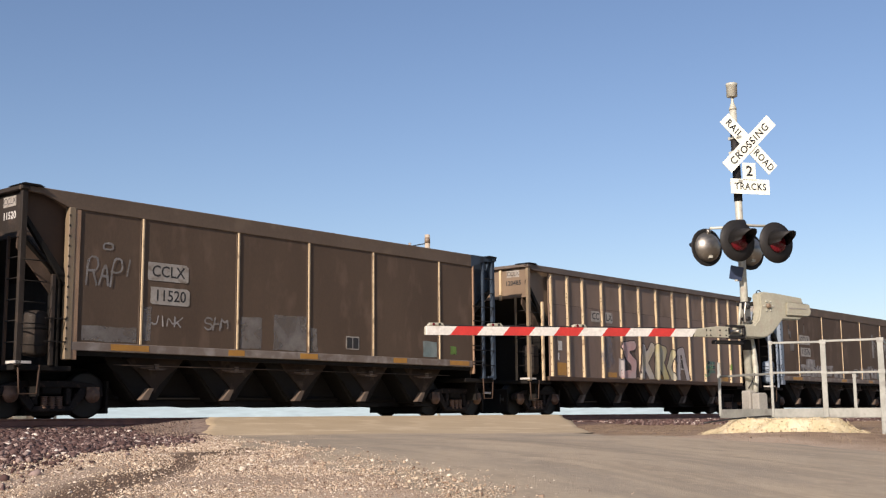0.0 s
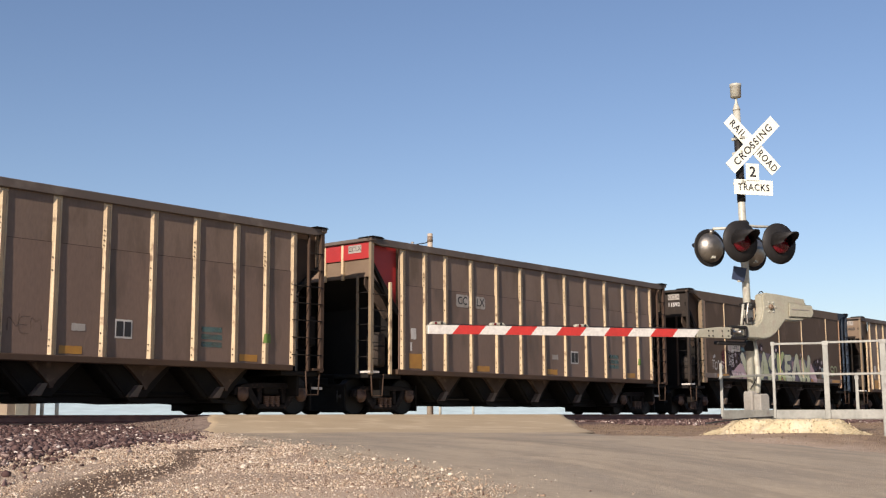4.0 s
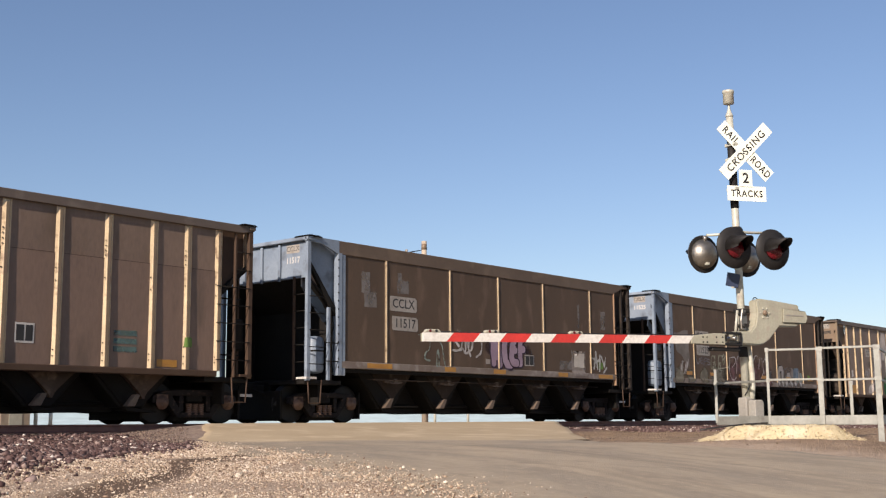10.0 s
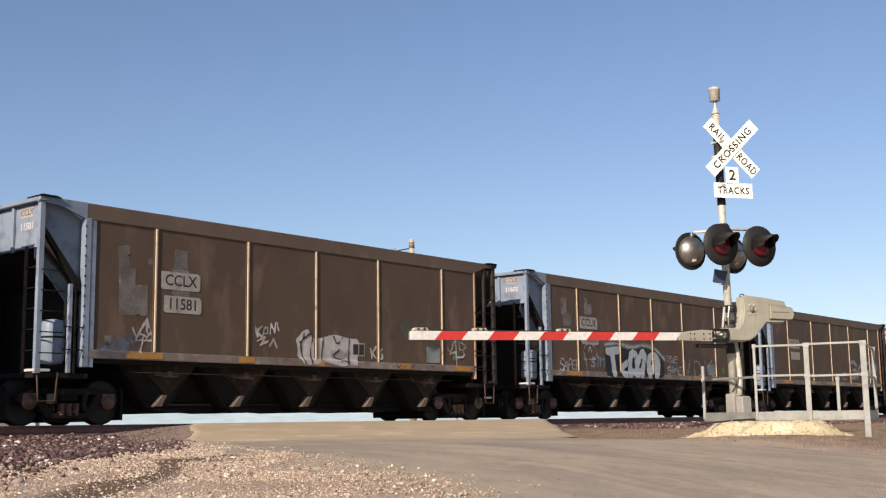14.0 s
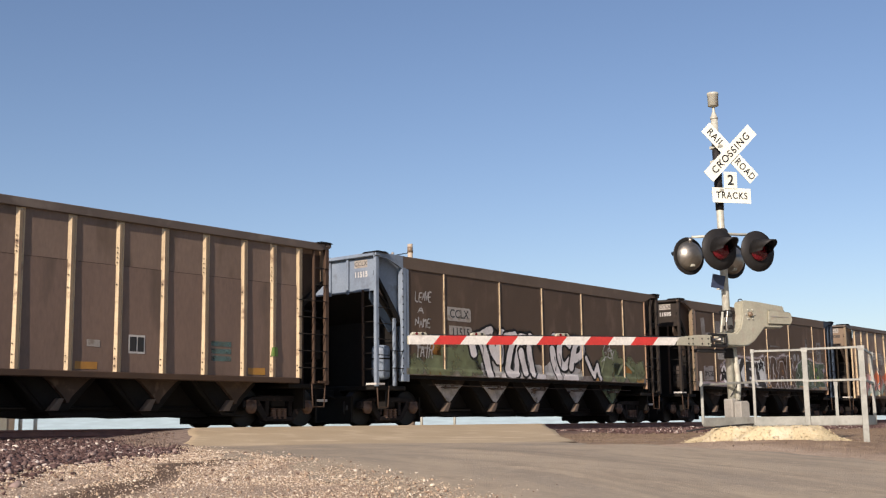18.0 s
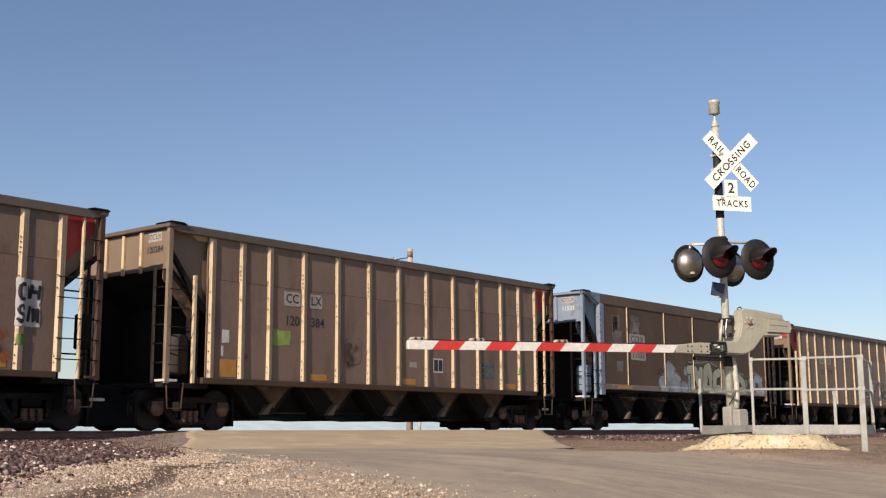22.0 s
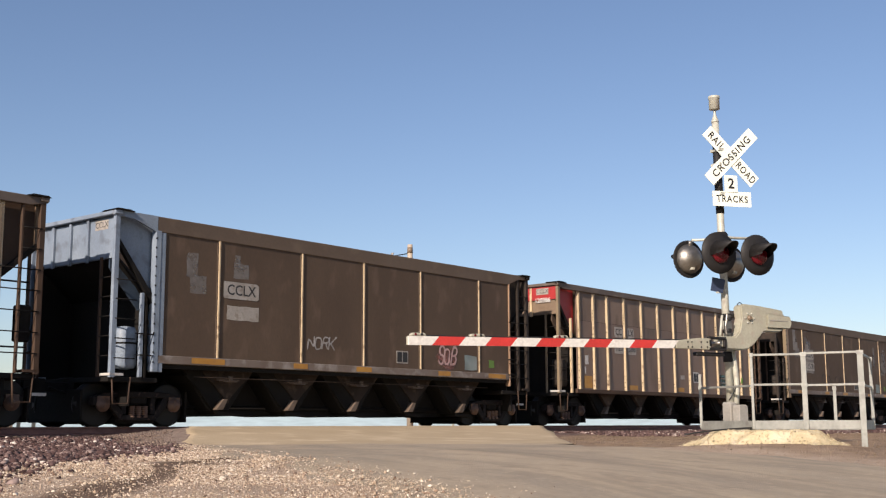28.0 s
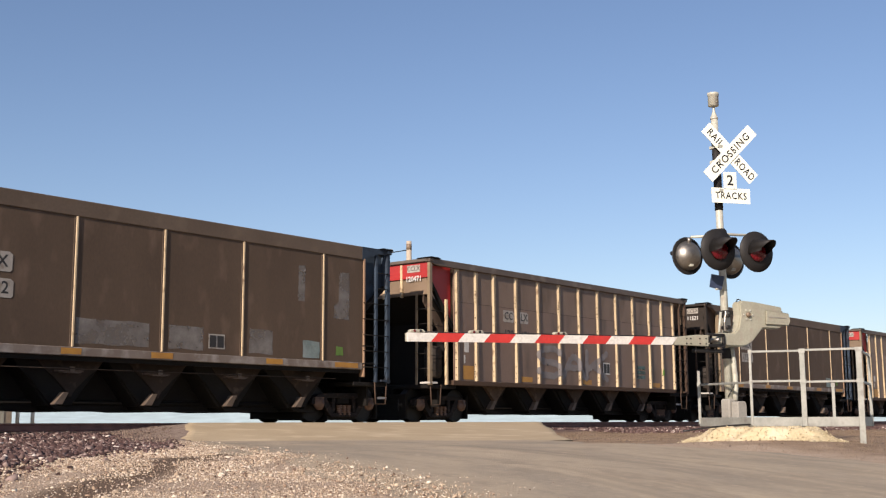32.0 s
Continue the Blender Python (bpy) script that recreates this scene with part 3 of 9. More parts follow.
def build_stones():
    # dark ballast spread beside the track
    x, y, rng = scatter(100000, 0, 14.6, -14, -0.9, 3)
    line = y - (0.917 * x - 16.9) + rng.normal(0, 0.35, len(x))
    keep = (line > 0) & (x < 13.6 + 0.5 * rng.normal(0, 1, len(x)) + np.clip(y + 4, 0, 3) * 0.5) & (x * 0.875 - (y + 21.55) * 0.485 > -0.7)
    x, y = x[keep], y[keep]
    rocks("ballast_stones", x, y, height(x, y), np.where(rng.uniform(0, 1, len(x)) > 0.75, 0.068, 0.040), BALLAST, "dark purple-brown crushed ballast stones with a few white ones", "ballast", seed=4)
    x, y, rng = scatter(16000, 28, 62, -4.2, -0.9, 5)
    keep = rng.uniform(0, 1, len(x)) > np.clip((-y - 2.6) / 1.8, 0, 1)
    x, y = x[keep], y[keep]
    ok = x - 29.4 > (y + 0.9) * -0.1
    x, y = x[ok], y[ok]
    rocks("ballast_stones", x, y, height(x, y), np.full(len(x), 0.08), BALLAST, "dark purple-brown crushed ballast stones along the rail", "ballast", seed=6)
    # loose stones on the slope where the ramp's end meets the ballast
    rng = np.random.default_rng(31)
    t, o = rng.uniform(0, 1, 1600), rng.uniform(0.1, 1, 1600) ** 0.6
    x, y, z = shoulder(t, o)
    rocks("ramp_edge_stones", x, y, z, np.where(rng.uniform(0, 1, len(x)) > 0.9, 0.05, 0.024), RAMP_STONE, "grey-brown loose stones along the end of the ramp", "gravel", seed=32)
    # pale shoulder gravel
    x, y, rng = scatter(430000, 0.5, 14, -18, -4.5, 7)
    w, u = road_coords(x, y)
    line = y - (0.917 * x - 16.9) + rng.normal(0, 0.45, len(x))
    edge = np.interp(w, (5, 8, 10, 12, 15.2, 20.3), (4.15, 4.05, 4.0, 4.15, 4.45, 5.3))
    band = np.abs((y + 14.1) - (x - 4.85) * 0.83 + 0.25 * np.sin(x * 2.3)) < 0.28 + 0.12 * np.sin(x * 1.7)
    bare = (np.sin(x * 2.1 + np.sin(y * 1.7) * 2) * np.sin(y * 2.6 + 1.0) > 0.35) & (rng.uniform(0, 1, len(x)) < 0.75)
    keep = ~(band & (rng.uniform(0, 1, len(x)) < 0.82)) & ~bare & (line < 0.2) & (u < edge + 0.15 + rng.normal(0, 0.3, len(x)) + rng.exponential(0.10, len(x))) & (u > -4.5) & (w > 6) & (x * 0.875 - (y + 21.55) * 0.485 > -0.4) & (np.hypot(x, y + 21.55) > 7.2)
    x, y = x[keep], y[keep]
    w, u = road_coords(x, y)
    kerb = np.interp(w, (7.6, 15.2, 20.3), (3.75, 4.5, 5.3))
    rocks("gravel_stones", x, y, height(x, y) + 0.03 * np.clip((u - kerb + 0.1) / 0.4, 0, 1), np.where(np.random.default_rng(8).uniform(0, 1, len(x)) > 0.97, 0.024, 0.0128), PALE_STONE, "pale tan limestone gravel on the road shoulder", "gravel", seed=8)
    x, y, rng = scatter(6000, 13.5, 42, -17, -3.0, 9)
    w, u = road_coords(x, y)
    keep = u > np.interp(w, (9.9, 12.5, 18.3, 20.3), (10.9, 10.7, 12.5, 13.4)) + np.abs(rng.normal(0, 0.8, len(x)))
    x, y = x[keep], y[keep]
    rocks("soil_stones", x, y, height(x, y), np.full(len(x), 0.028), SOIL_STONE, "scattered tan stones on the brown verge", "gravel", seed=10)
    # short dry grass on the verge
    x, y, rng = scatter(70000, 13.0, 44, -17.5, -2.6, 21)
    w, u = road_coords(x, y)
    clump = np.sin(x * 1.9 + 2 * np.sin(y * 1.3)) * np.sin(y * 2.3 + x * 0.4)
    keep = (u > np.interp(w, (9.9, 12.5, 18.3, 20.3), (10.95, 10.8, 12.6, 13.6))) & (clump > rng.uniform(-0.9, 0.7, len(x)))
    x, y = x[keep], y[keep]
    n = len(x)
    z = height(x, y) - 0.004
    a, tall, lean = rng.uniform(0, 6.28, n), rng.uniform(0.012, 0.05, n), rng.uniform(0.0, 0.045, n)
    b = rng.uniform(0, 6.28, n)
    half = 0.003
    co = np.stack((np.stack((x - half * np.cos(a), y - half * np.sin(a), z), -1), np.stack((x + half * np.cos(a), y + half * np.sin(a), z), -1),
                   np.stack((x + lean * np.cos(b), y + lean * np.sin(b), z + tall), -1)), 1)
    me = bpy.data.meshes.new("dry_grass")
    me.from_pydata(co.reshape(-1, 3).tolist(), [], np.arange(3 * n).reshape(-1, 3).tolist())
    me.materials.append(DRY_GRASS)
    tagged(new("dry_grass", me), "short dry brown grass on the road verge", "grass", kind="stuff")


build_stones()

# ---- the coal train ----
LENGTH, PITCH, HALF = 14.36, 15.97, 1.60      # a car's body, car to car, half the width
TOP = 4.39


def spring_form():
    """One coil spring, its turns as ridges of a single body."""
    ridges = []
    for k in range(6):
        ridges += [(k * 0.042 - 0.012, 0.056), (k * 0.042, 0.075), (k * 0.042 + 0.012, 0.075), (k * 0.042 + 0.021, 0.056)]
    return Form().spin(ridges, (0, 0, 0), (0, 0, 1), n=10)


def truck_meshes():
    frame_side = Form().plate([(-1.12, 0.44), (-1.10, 0.60), (-0.86, 0.69), (-0.45, 0.73), (0.45, 0.73), (0.86, 0.69), (1.10, 0.60), (1.12, 0.44), (1.02, 0.44), (0.98, 0.56), (0.70, 0.60), (-0.70, 0.60), (-0.98, 0.56), (-1.02, 0.44)], -0.09, 0.09)
    for e in (-1, 1):
        frame_side.plate([(e * 0.76, 0.62), (e * 0.62, 0.62), (e * 0.40, 0.30), (e * 0.34, 0.14), (e * 0.46, 0.14), (e * 0.70, 0.40)], -0.08, 0.08)
        frame_side.plate([(e * 0.42, 0.60), (e * 0.30, 0.60), (e * 0.30, 0.26), (e * 0.42, 0.26)], -0.07, 0.07)
    frame_side.plate([(-0.46, 0.13), (0.46, 0.13), (0.40, 0.24), (-0.40, 0.24)], -0.10, 0.10).bevel(0.014)
    bolster = Form().box(-0.22, 0.22, -1.05, 1.05, 0.46, 0.68).bevel(0.03)
    beam = Form().box(-0.05, 0.05, -0.95, 0.95, 0.14, 0.46).bevel(0.01)
    plank = Form().box(-0.49, 0.49, -0.96, 0.96, 0.06, 0.20).bevel(0.01)
    # added plate that blocks the sky between wheels; beams and plank help fill
    guard = Form().box(-0.03, 0.03, -0.95, 0.95, 0.09, 0.75).bevel(0.008)
    wheel = Form()
    for s in (-1, 1):
        wheel.spin([(-0.07, 0.10), (-0.07, 0.30), (-0.065, 0.42), (-0.065, 0.457), (0.045, 0.452), (0.05, 0.482), (0.075, 0.478), (0.075, 0.38), (0.03, 0.32), (0.05, 0.12), (0.08, 0.1)], (0, s * 0.76, 0), (0, -s, 0), n=26)
    wheel.tube((0, -1.08, 0), (0, 1.08, 0), 0.075, n=12)
    cap = Form().spin([(-0.03, 0.155), (0.03, 0.155), (0.045, 0.12), (0.07, 0.115), (0.085, 0.06), (0.11, 0.05), (0.115, 0.01)], (0, 0, 0), (0, -1, 0), n=18)
    for k in range(3):
        cap.box(0.07 * math.cos(2.1 * k) - 0.018, 0.07 * math.cos(2.1 * k) + 0.018, -0.10, -0.06, 0.07 * math.sin(2.1 * k) - 0.018, 0.07 * math.sin(2.1 * k) + 0.018)
    cap.box(-0.14, 0.14, -0.03, 0.12, -0.02, 0.16)
    return {"side": frame_side.mesh("side_frame", TRUCK_SHADED), "bolster": bolster.mesh("truck", GRIME_SHADE), "wheel": wheel.mesh("wheelset", WHEEL),
            "cap": cap.mesh("bearing_cap", BEARING), "beam": beam.mesh("brake_beam", GRIME_SHADE), "plank": plank.mesh("spring_plank", GRIME_SHADE),
            "guard": guard.mesh("guard_plate", GRIME_SHADE), "spring": spring_form().mesh("coil_spring", BEARING)}


TRUCK = truck_meshes()
wheels = {-1: [], 1: []}


def add_truck(car, x):
    truck = part("truck", TRUCK["bolster"], GRIME_SHADE, car, "grimy cast-steel two-axle truck")
    truck.location = (x, 0, 0)
    for s in (-1, 1):
        side = part("side_frame", TRUCK["side"], TRUCK_SHADED, truck)
        side.location = (0, s * 0.99, 0)
    for dx in (-0.16, 0.0, 0.16):
        spring = part("coil_spring", TRUCK["spring"], BEARING, truck, "rusty coil spring")
        spring.location = (dx, -1.04, 0.2)
    for e in (-1, 1):
        cap = part("bearing_cap", TRUCK["cap"], BEARING, truck, "rust-brown bearing cap")
        cap.matrix_basis = pose(e * 0.88, -1.07, 0.457)
        part("brake_beam", TRUCK["beam"], GRIME_SHADE, truck).location = (e * 0.36, 0, 0)
        part("guard_plate", TRUCK["guard"], GRIME_SHADE, truck).location = (e * 1.30, 0, 0)
    part("spring_plank", TRUCK["plank"], GRIME_SHADE, truck)
    for e in (-1, 1):
        wheel = part("wheelset", TRUCK["wheel"], WHEEL, truck)
        wheel.location = (e * 0.88, 0, 0.457)
    return truck


def mirrored(x, far):
    return LENGTH - x if far else x


def add_end(car, far, plate, posts, ribbed, red):
    """One end of a car: end sheet, corner posts, ladder, side gussets, platform, steps and coupler."""
    X = lambda x: mirrored(x, far)
    inset = 0.06
    # upper end sheet with its stiffeners, sloping sheet below it
    y_in = HALF - 0.10
    f = Form().box(min(X(inset), X(inset + 0.05)), max(X(inset), X(inset + 0.05)), -y_in, y_in, 3.42, TOP - 0.05)
    if far:
        for y in (-0.62, 0.0, 0.62):
            f.box(min(X(0.02), X(inset + 0.01)), max(X(0.02), X(inset + 0.01)), y - 0.035, y + 0.035, 3.44, TOP - 0.08)
    else:
        for y in (-0.55, 0.1, 0.75):
            part("end_stiffener", Form().box(0.0, inset - 0.002, y - 0.04, y + 0.04, 3.38, TOP - 0.10).bevel(0.008), RIB if ribbed else BLUE if plate is BLUE else END_BLACK, car)
    part("end_sheet", f.bevel(0.006), BLUE_SHADED if plate is BLUE and far else END_BLACK if plate is DARK_END else plate, car, "upper end sheet with riveted stiffeners")
    if red:
        f = Form().box(min(X(0.012), X(0.058)), max(X(0.012), X(0.058)), -y_in, y_in, 3.88, TOP - 0.10)
        part("red_panel", f, red, car, "bright red panel on the end sheet")
    chord = Form().box(min(X(-0.06), X(0.12)), max(X(-0.06), X(0.12)), -HALF - 0.04, HALF + 0.04, TOP - 0.09, TOP).bevel(0.012)
    part("end_chord", chord, CHORD_TAN if ribbed else posts, car)
    # the slope sheet is coloured near black for the bay's shade
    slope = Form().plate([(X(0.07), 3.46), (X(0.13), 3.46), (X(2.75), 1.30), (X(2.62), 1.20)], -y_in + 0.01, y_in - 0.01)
    part("slope_sheet", slope, GRIME_SHADE, car, "sloping end sheet, near black like the shaded bay")
    for s in (-1, 1):
        y0, y1 = sorted((s * (HALF - 0.09), s * HALF))
        f = Form().box(min(X(-0.02), X(0.10)), max(X(-0.02), X(0.10)), y0, y1, 0.98, TOP - 0.06).bevel(0.01)
        part("corner_post", f, posts, car)
        # triangular side gusset between the corner post and the first side post
        yy0, yy1 = sorted((s * (HALF - 0.24), s * (HALF - 0.20)))
        outline = [(0.06, TOP - 0.06), (1.30, TOP - 0.06), (1.30, 2.68), (1.0, 2.72), (0.06, 3.50)]
        brace = [(0.04, 3.54), (0.04, 3.42), (0.92, 2.66), (1.02, 2.66), (1.02, 2.76), (0.95, 2.78)]
        stub = 0.70 if ribbed and not far else 0.42
        wide = 0.05 if ribbed and far else 0.08
        if not ribbed and not far:
            outline = [(0.06, TOP - 0.06), (1.30, TOP - 0.06), (1.30, 1.15), (1.02, 1.15), (1.02, 2.62), (0.10, 3.86)]
            stub = 0.68
        elif not far:
            outline = [(0.06, TOP - 0.06), (1.30, TOP - 0.06), (1.30, 2.45), (1.06, 2.56), (0.10, 3.86)]
        if not far:
            brace = [(0.06, 3.94), (0.06, 3.80), (0.96, 2.56), (1.10, 2.50), (1.10, 2.62)]
            if s < 0:
                f = Form().plate([(0.08, 3.76), (1.0, 2.50), (0.80, 2.40), (0.34, 2.92), (0.08, 3.22)], *sorted((s * 1.26, s * 1.30)))
                part("slope_flange", f, HOPPER if plate is not BLUE else BLUE_SHADED, car, "flange along the edge of the slope sheet")
        f = Form().plate([(X(a), b) for a, b in outline], yy0, yy1)
        part("gusset", f, BLUE_SHADED if plate is BLUE and far else DARK_END if ribbed and far and not red else plate, car, "triangular side gusset of the end bay")
        if red:
            f = Form().plate([(X(0.14), TOP - 0.16), (X(1.08), TOP - 0.16), (X(1.08), 2.75 if not far else 2.9), (X(0.14), 3.92)], *sorted((s * (HALF - 0.20), s * (HALF - 0.185))))
            part("red_panel", f, red, car, "bright red gusset panel")
        # the brace's colour includes the dark shadow strip along it
        f = Form().plate([(X(a), b) for a, b in brace], *sorted((s * (HALF - 0.18), s * (HALF - 0.08))))
        part("diagonal_brace", f.bevel(0.006), GRIME_SHADE, car)
        f = Form().box(min(X(stub), X(stub + wide)), max(X(stub), X(stub + wide)), *sorted((s * (HALF - 0.09), s * (HALF - 0.02))), 1.0, TOP - 0.13 if far else 3.32 if ribbed else 2.74).bevel(0.008)
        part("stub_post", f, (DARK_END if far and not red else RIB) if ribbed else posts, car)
        # added dark sheet, so that no sky shows through the bay
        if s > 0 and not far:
            part("bay_side_plate", Form().box(0.0, 0.98, 1.34, 1.37, 0.98, 3.42), GRIME_SHADE, car, "dark plate added to hide the sky behind the end bay")
        # ladders: on the end face and on the side
        for z in (1.42, 1.82, 2.22, 2.62, 3.02):
            if s < 0:
                part("ladder_rung", Form().tube((X(0.0), s * 1.56, z), (X(0.0), s * 1.12, z), 0.014, n=6), GRIME_SHADE, car)
                f = Form().path([(X(0.05), s * (HALF + 0.01), z - 0.05), (X(0.98 if far else 0.54), s * (HALF + 0.01), z - 0.05)], 0.012, n=6)
                part("ladder_rung", f, GRIME_SHADE, car)
        if s < 0 and far:
            for z in (3.42, 3.82):
                part("ladder_rung", Form().tube((X(0.05), -HALF - 0.01, z - 0.05), (X(0.44), -HALF - 0.01, z - 0.05), 0.012, n=6), GRIME_SHADE, car)
        # on ribbed near ends, stile and corner posts take the shaded rib colour
        f = Form().box(min(X(-0.02), X(0.03)), max(X(-0.02), X(0.03)), *sorted((s * 1.14, s * 1.09)), 1.0, 3.45)
        part("ladder_stile", f, RIB_SHADED if ribbed and not far else DARK_END, car)
        if s < 0:
            cap = Form().plate([(X(-0.09), 0), (X(0.42), 0), (X(0.30), 0.035), (X(-0.02), 0.035)], -1.66, -1.18, m=pose(0, 0, TOP))
            part("corner_cap", cap, GRIME_SHADE, car, "dark plate over the car's corner")
        # stirrup step below the corner
        f = Form().path([(X(0.06), s * 1.55, 1.0), (X(0.10), s * 1.55, 0.46), (X(0.46), s * 1.55, 0.46), (X(0.50), s * 1.55, 1.0)], 0.018, n=6)
        part("stirrup_step", f, DARK_END, car)
        f = Form().box(min(X(-0.03), X(0.30)), max(X(-0.03), X(0.30)), *sorted((s * 1.25, s * 1.60)), 1.02, 1.07)
        part("step_plate", f, STEP_WHITE if s < 0 and not far else posts, car)
        if not ribbed and s < 0:
            for z in (1.88, 1.44):
                f = Form().box(min(X(0.55), X(1.0)), max(X(0.55), X(1.0)), s * 1.615, s * 1.590, z, z + 0.024)
                part("grab_iron", f, GRIME_SHADE, car)
    f = Form().box(min(X(0.0), X(1.2)), max(X(0.0), X(1.2)), -1.5, 1.5, 0.90, 1.0).bevel(0.01)
    part("end_platform", f, GRIME_SHADE, car)
    f = Form().box(min(X(-0.78), X(0.05)), max(X(-0.78), X(0.05)), -0.09, 0.09, 0.72, 0.92).bevel(0.02)
    f.box(min(X(-0.84), X(-0.56)), max(X(-0.84), X(-0.56)), -0.16, 0.16, 0.68, 0.98).bevel(0.03)
    part("coupler", f, GRIME_SHADE, car)
    f = Form().tube((X(-0.6), -0.35, 0.80), (X(-0.1), -0.45, 0.62), 0.025, n=8)
    part("air_hose", f, GRIME_SHADE, car)
    if far:
        # a small white bar added low beside the coupler
        part("uncoupling_lever", Form().box(LENGTH + 0.25, LENGTH + 0.60, -0.95, -0.90, 0.60, 0.66), STEP_WHITE, car, "small white bar beside the coupler")
    # bulkhead added to keep the bay black; the deep sill fills the gap below
    part("bay_bulkhead", Form().box(min(X(0.90), X(0.94)), max(X(0.90), X(0.94)), -1.45, 1.45, 0.98, 2.72), GRIME_SHADE, car, "dark bulkhead added behind the end platform to hide the sky")
    part("end_sill", Form().box(min(X(0.55), X(0.62)), max(X(0.55), X(0.62)), -1.38, 1.38, 0.42, 0.90), GRIME_SHADE, car)
    if far:
        if ribbed:
            part("brake_housing", Form().box(LENGTH - 0.36, LENGTH - 0.10, -1.45, -1.2, 1.6, 2.3).bevel(0.03), GRIME_SHADE, car, "dark hand brake housing")
        part("brake_pipe", Form().path([(LENGTH - 0.62, -1.1, 1.0), (LENGTH - 0.62, -1.1, 1.9)], 0.03, n=8), GRIME_SHADE, car)
        part("brake_pipe", Form().path([(LENGTH - 0.70, -1.1, 2.4), (LENGTH - 0.74, -1.1, 3.1)], 0.025, n=8), GRIME_SHADE, car)
        part("bay_rail", Form().path([(LENGTH - 1.0, -1.3, 2.75), (LENGTH - 0.1, -1.3, 2.75)], 0.018, n=6), GRIME_SHADE, car)
        part("bay_rail", Form().path([(LENGTH - 1.0, -1.3, 1.5), (LENGTH - 0.1, -1.3, 1.5)], 0.018, n=6), GRIME_SHADE, car)
        return
    f = Form().spin([(0, 0.05), (0.03, 0.20), (0.10, 0.235), (0.79, 0.235), (0.87, 0.20), (0.90, 0.05)], (X(0.57), -1.21, 1.16), (0, 0, 1), n=20)
    # off the blue ends the tank is near black for the bay's shade
    tank = part("air_reservoir", f, plate if plate is BLUE else END_BLACK, car, "upright air tank on the end platform")
    part("tank_strap", Form().spin([(0, 0.236), (0.004, 0.242), (0.036, 0.242), (0.04, 0.236)], (X(0.57), -1.21, 1.68), (0, 0, 1), n=20), GRIME_SHADE, tank)


SMOOTH_POSTS = (2.70, 5.20, 7.32, 9.49, 12.0)
RIBS = (1.21, 2.07, 2.90, 3.98, 5.11, 6.23, 7.35, 8.46, 9.58, 10.67, 11.76, 12.63, 13.45)
RIB_BASE, RIB_FACE, SHEET, RIB_OUT = 0.102, 0.036, 1.545, 1.606      # half widths of a hat-shaped post, the side sheet, the post's face


def add_underframe(car, ribbed):
    part("centre_sill", Form().box(0.0, LENGTH, -0.28, 0.28, 0.62, 1.02).bevel(0.02), GRIME_SHADE, car)
    for c in (3.15, 5.25, 7.35, 9.5, 11.6):
        f = Form().plate([(c - 1.02, 1.26 if not ribbed else 1.10), (c + 1.02, 1.26 if not ribbed else 1.10), (c + 0.30, 0.34), (c - 0.26, 0.34)], -1.10, 1.10)
        hopper = part("hopper", f.bevel(0.02), GRIME_SHADE, car, "black tapering discharge hopper")
        top = 1.24 if not ribbed else 1.08
        mid = c + 0.24
        curve = [(0.03, 0.52), (0.05, 0.58), (0.11, 0.66), (0.24, 0.78), (0.40, 0.93), (0.58, 1.06), (0.74, top)]
        outline = [(mid + w, z) for w, z in curve] + [(mid - w, z) for w, z in curve[::-1]]
        part("hopper_face", Form().plate(outline, -1.20 if ribbed else -1.13, -1.09), HOPPER if ribbed else HOPPER_DARK, hopper, "dusty brown side face of the hopper")
        if not ribbed:
            part("hanger_bracket", Form().box(c - 0.10, c + 0.30, -1.40, -1.24, 0.98, 1.01).box(c + 0.04, c + 0.14, -1.42, -1.38, 1.0, 1.10), CHUTE, hopper, "dusty bracket with a pale tag")
        f = Form().plate([(c - 0.95, 1.10), (c - 0.88, 1.10), (c - 0.10, 0.27), (c + 0.62, 0.23), (c + 0.62, 0.27), (c - 0.02, 0.34)], -1.14, 1.14)
        part("hopper_door", f, GRIME_SHADE, car)
        f = Form().plate([(c - 0.26, 0.36), (c - 0.05, 0.60), (c + 0.07, 0.60), (c - 0.06, 0.36)], -1.36, -1.21)
        part("chute_plate", f.bevel(0.008), CHUTE, car, "pale worn chute plate")
        f = Form().box(c - 0.30, c + 0.35, -1.40, -1.30, 1.0, 1.03)
        part("door_bar", f, HOPPER, car)
    if not ribbed:
        part("brake_pipe", Form().tube((2.2, -1.42, 1.06), (12.6, -1.42, 1.06), 0.012, n=6), HOPPER_DARK, car, "dusty pipe under the side sill")
    part("door_shaft", Form().tube((2.3, -0.62, 0.42), (12.3, -0.62, 0.42), 0.05, n=8), GRIME_SHADE, car)
    for s in (-1, 1):
        part("hopper_skirt", Form().box(2.6, 12.2, *sorted((s * 0.55, s * 0.60)), 0.25, 1.1), GRIME_SHADE, car)
    add_truck(car, 1.08)
    add_truck(car, LENGTH - 1.08)


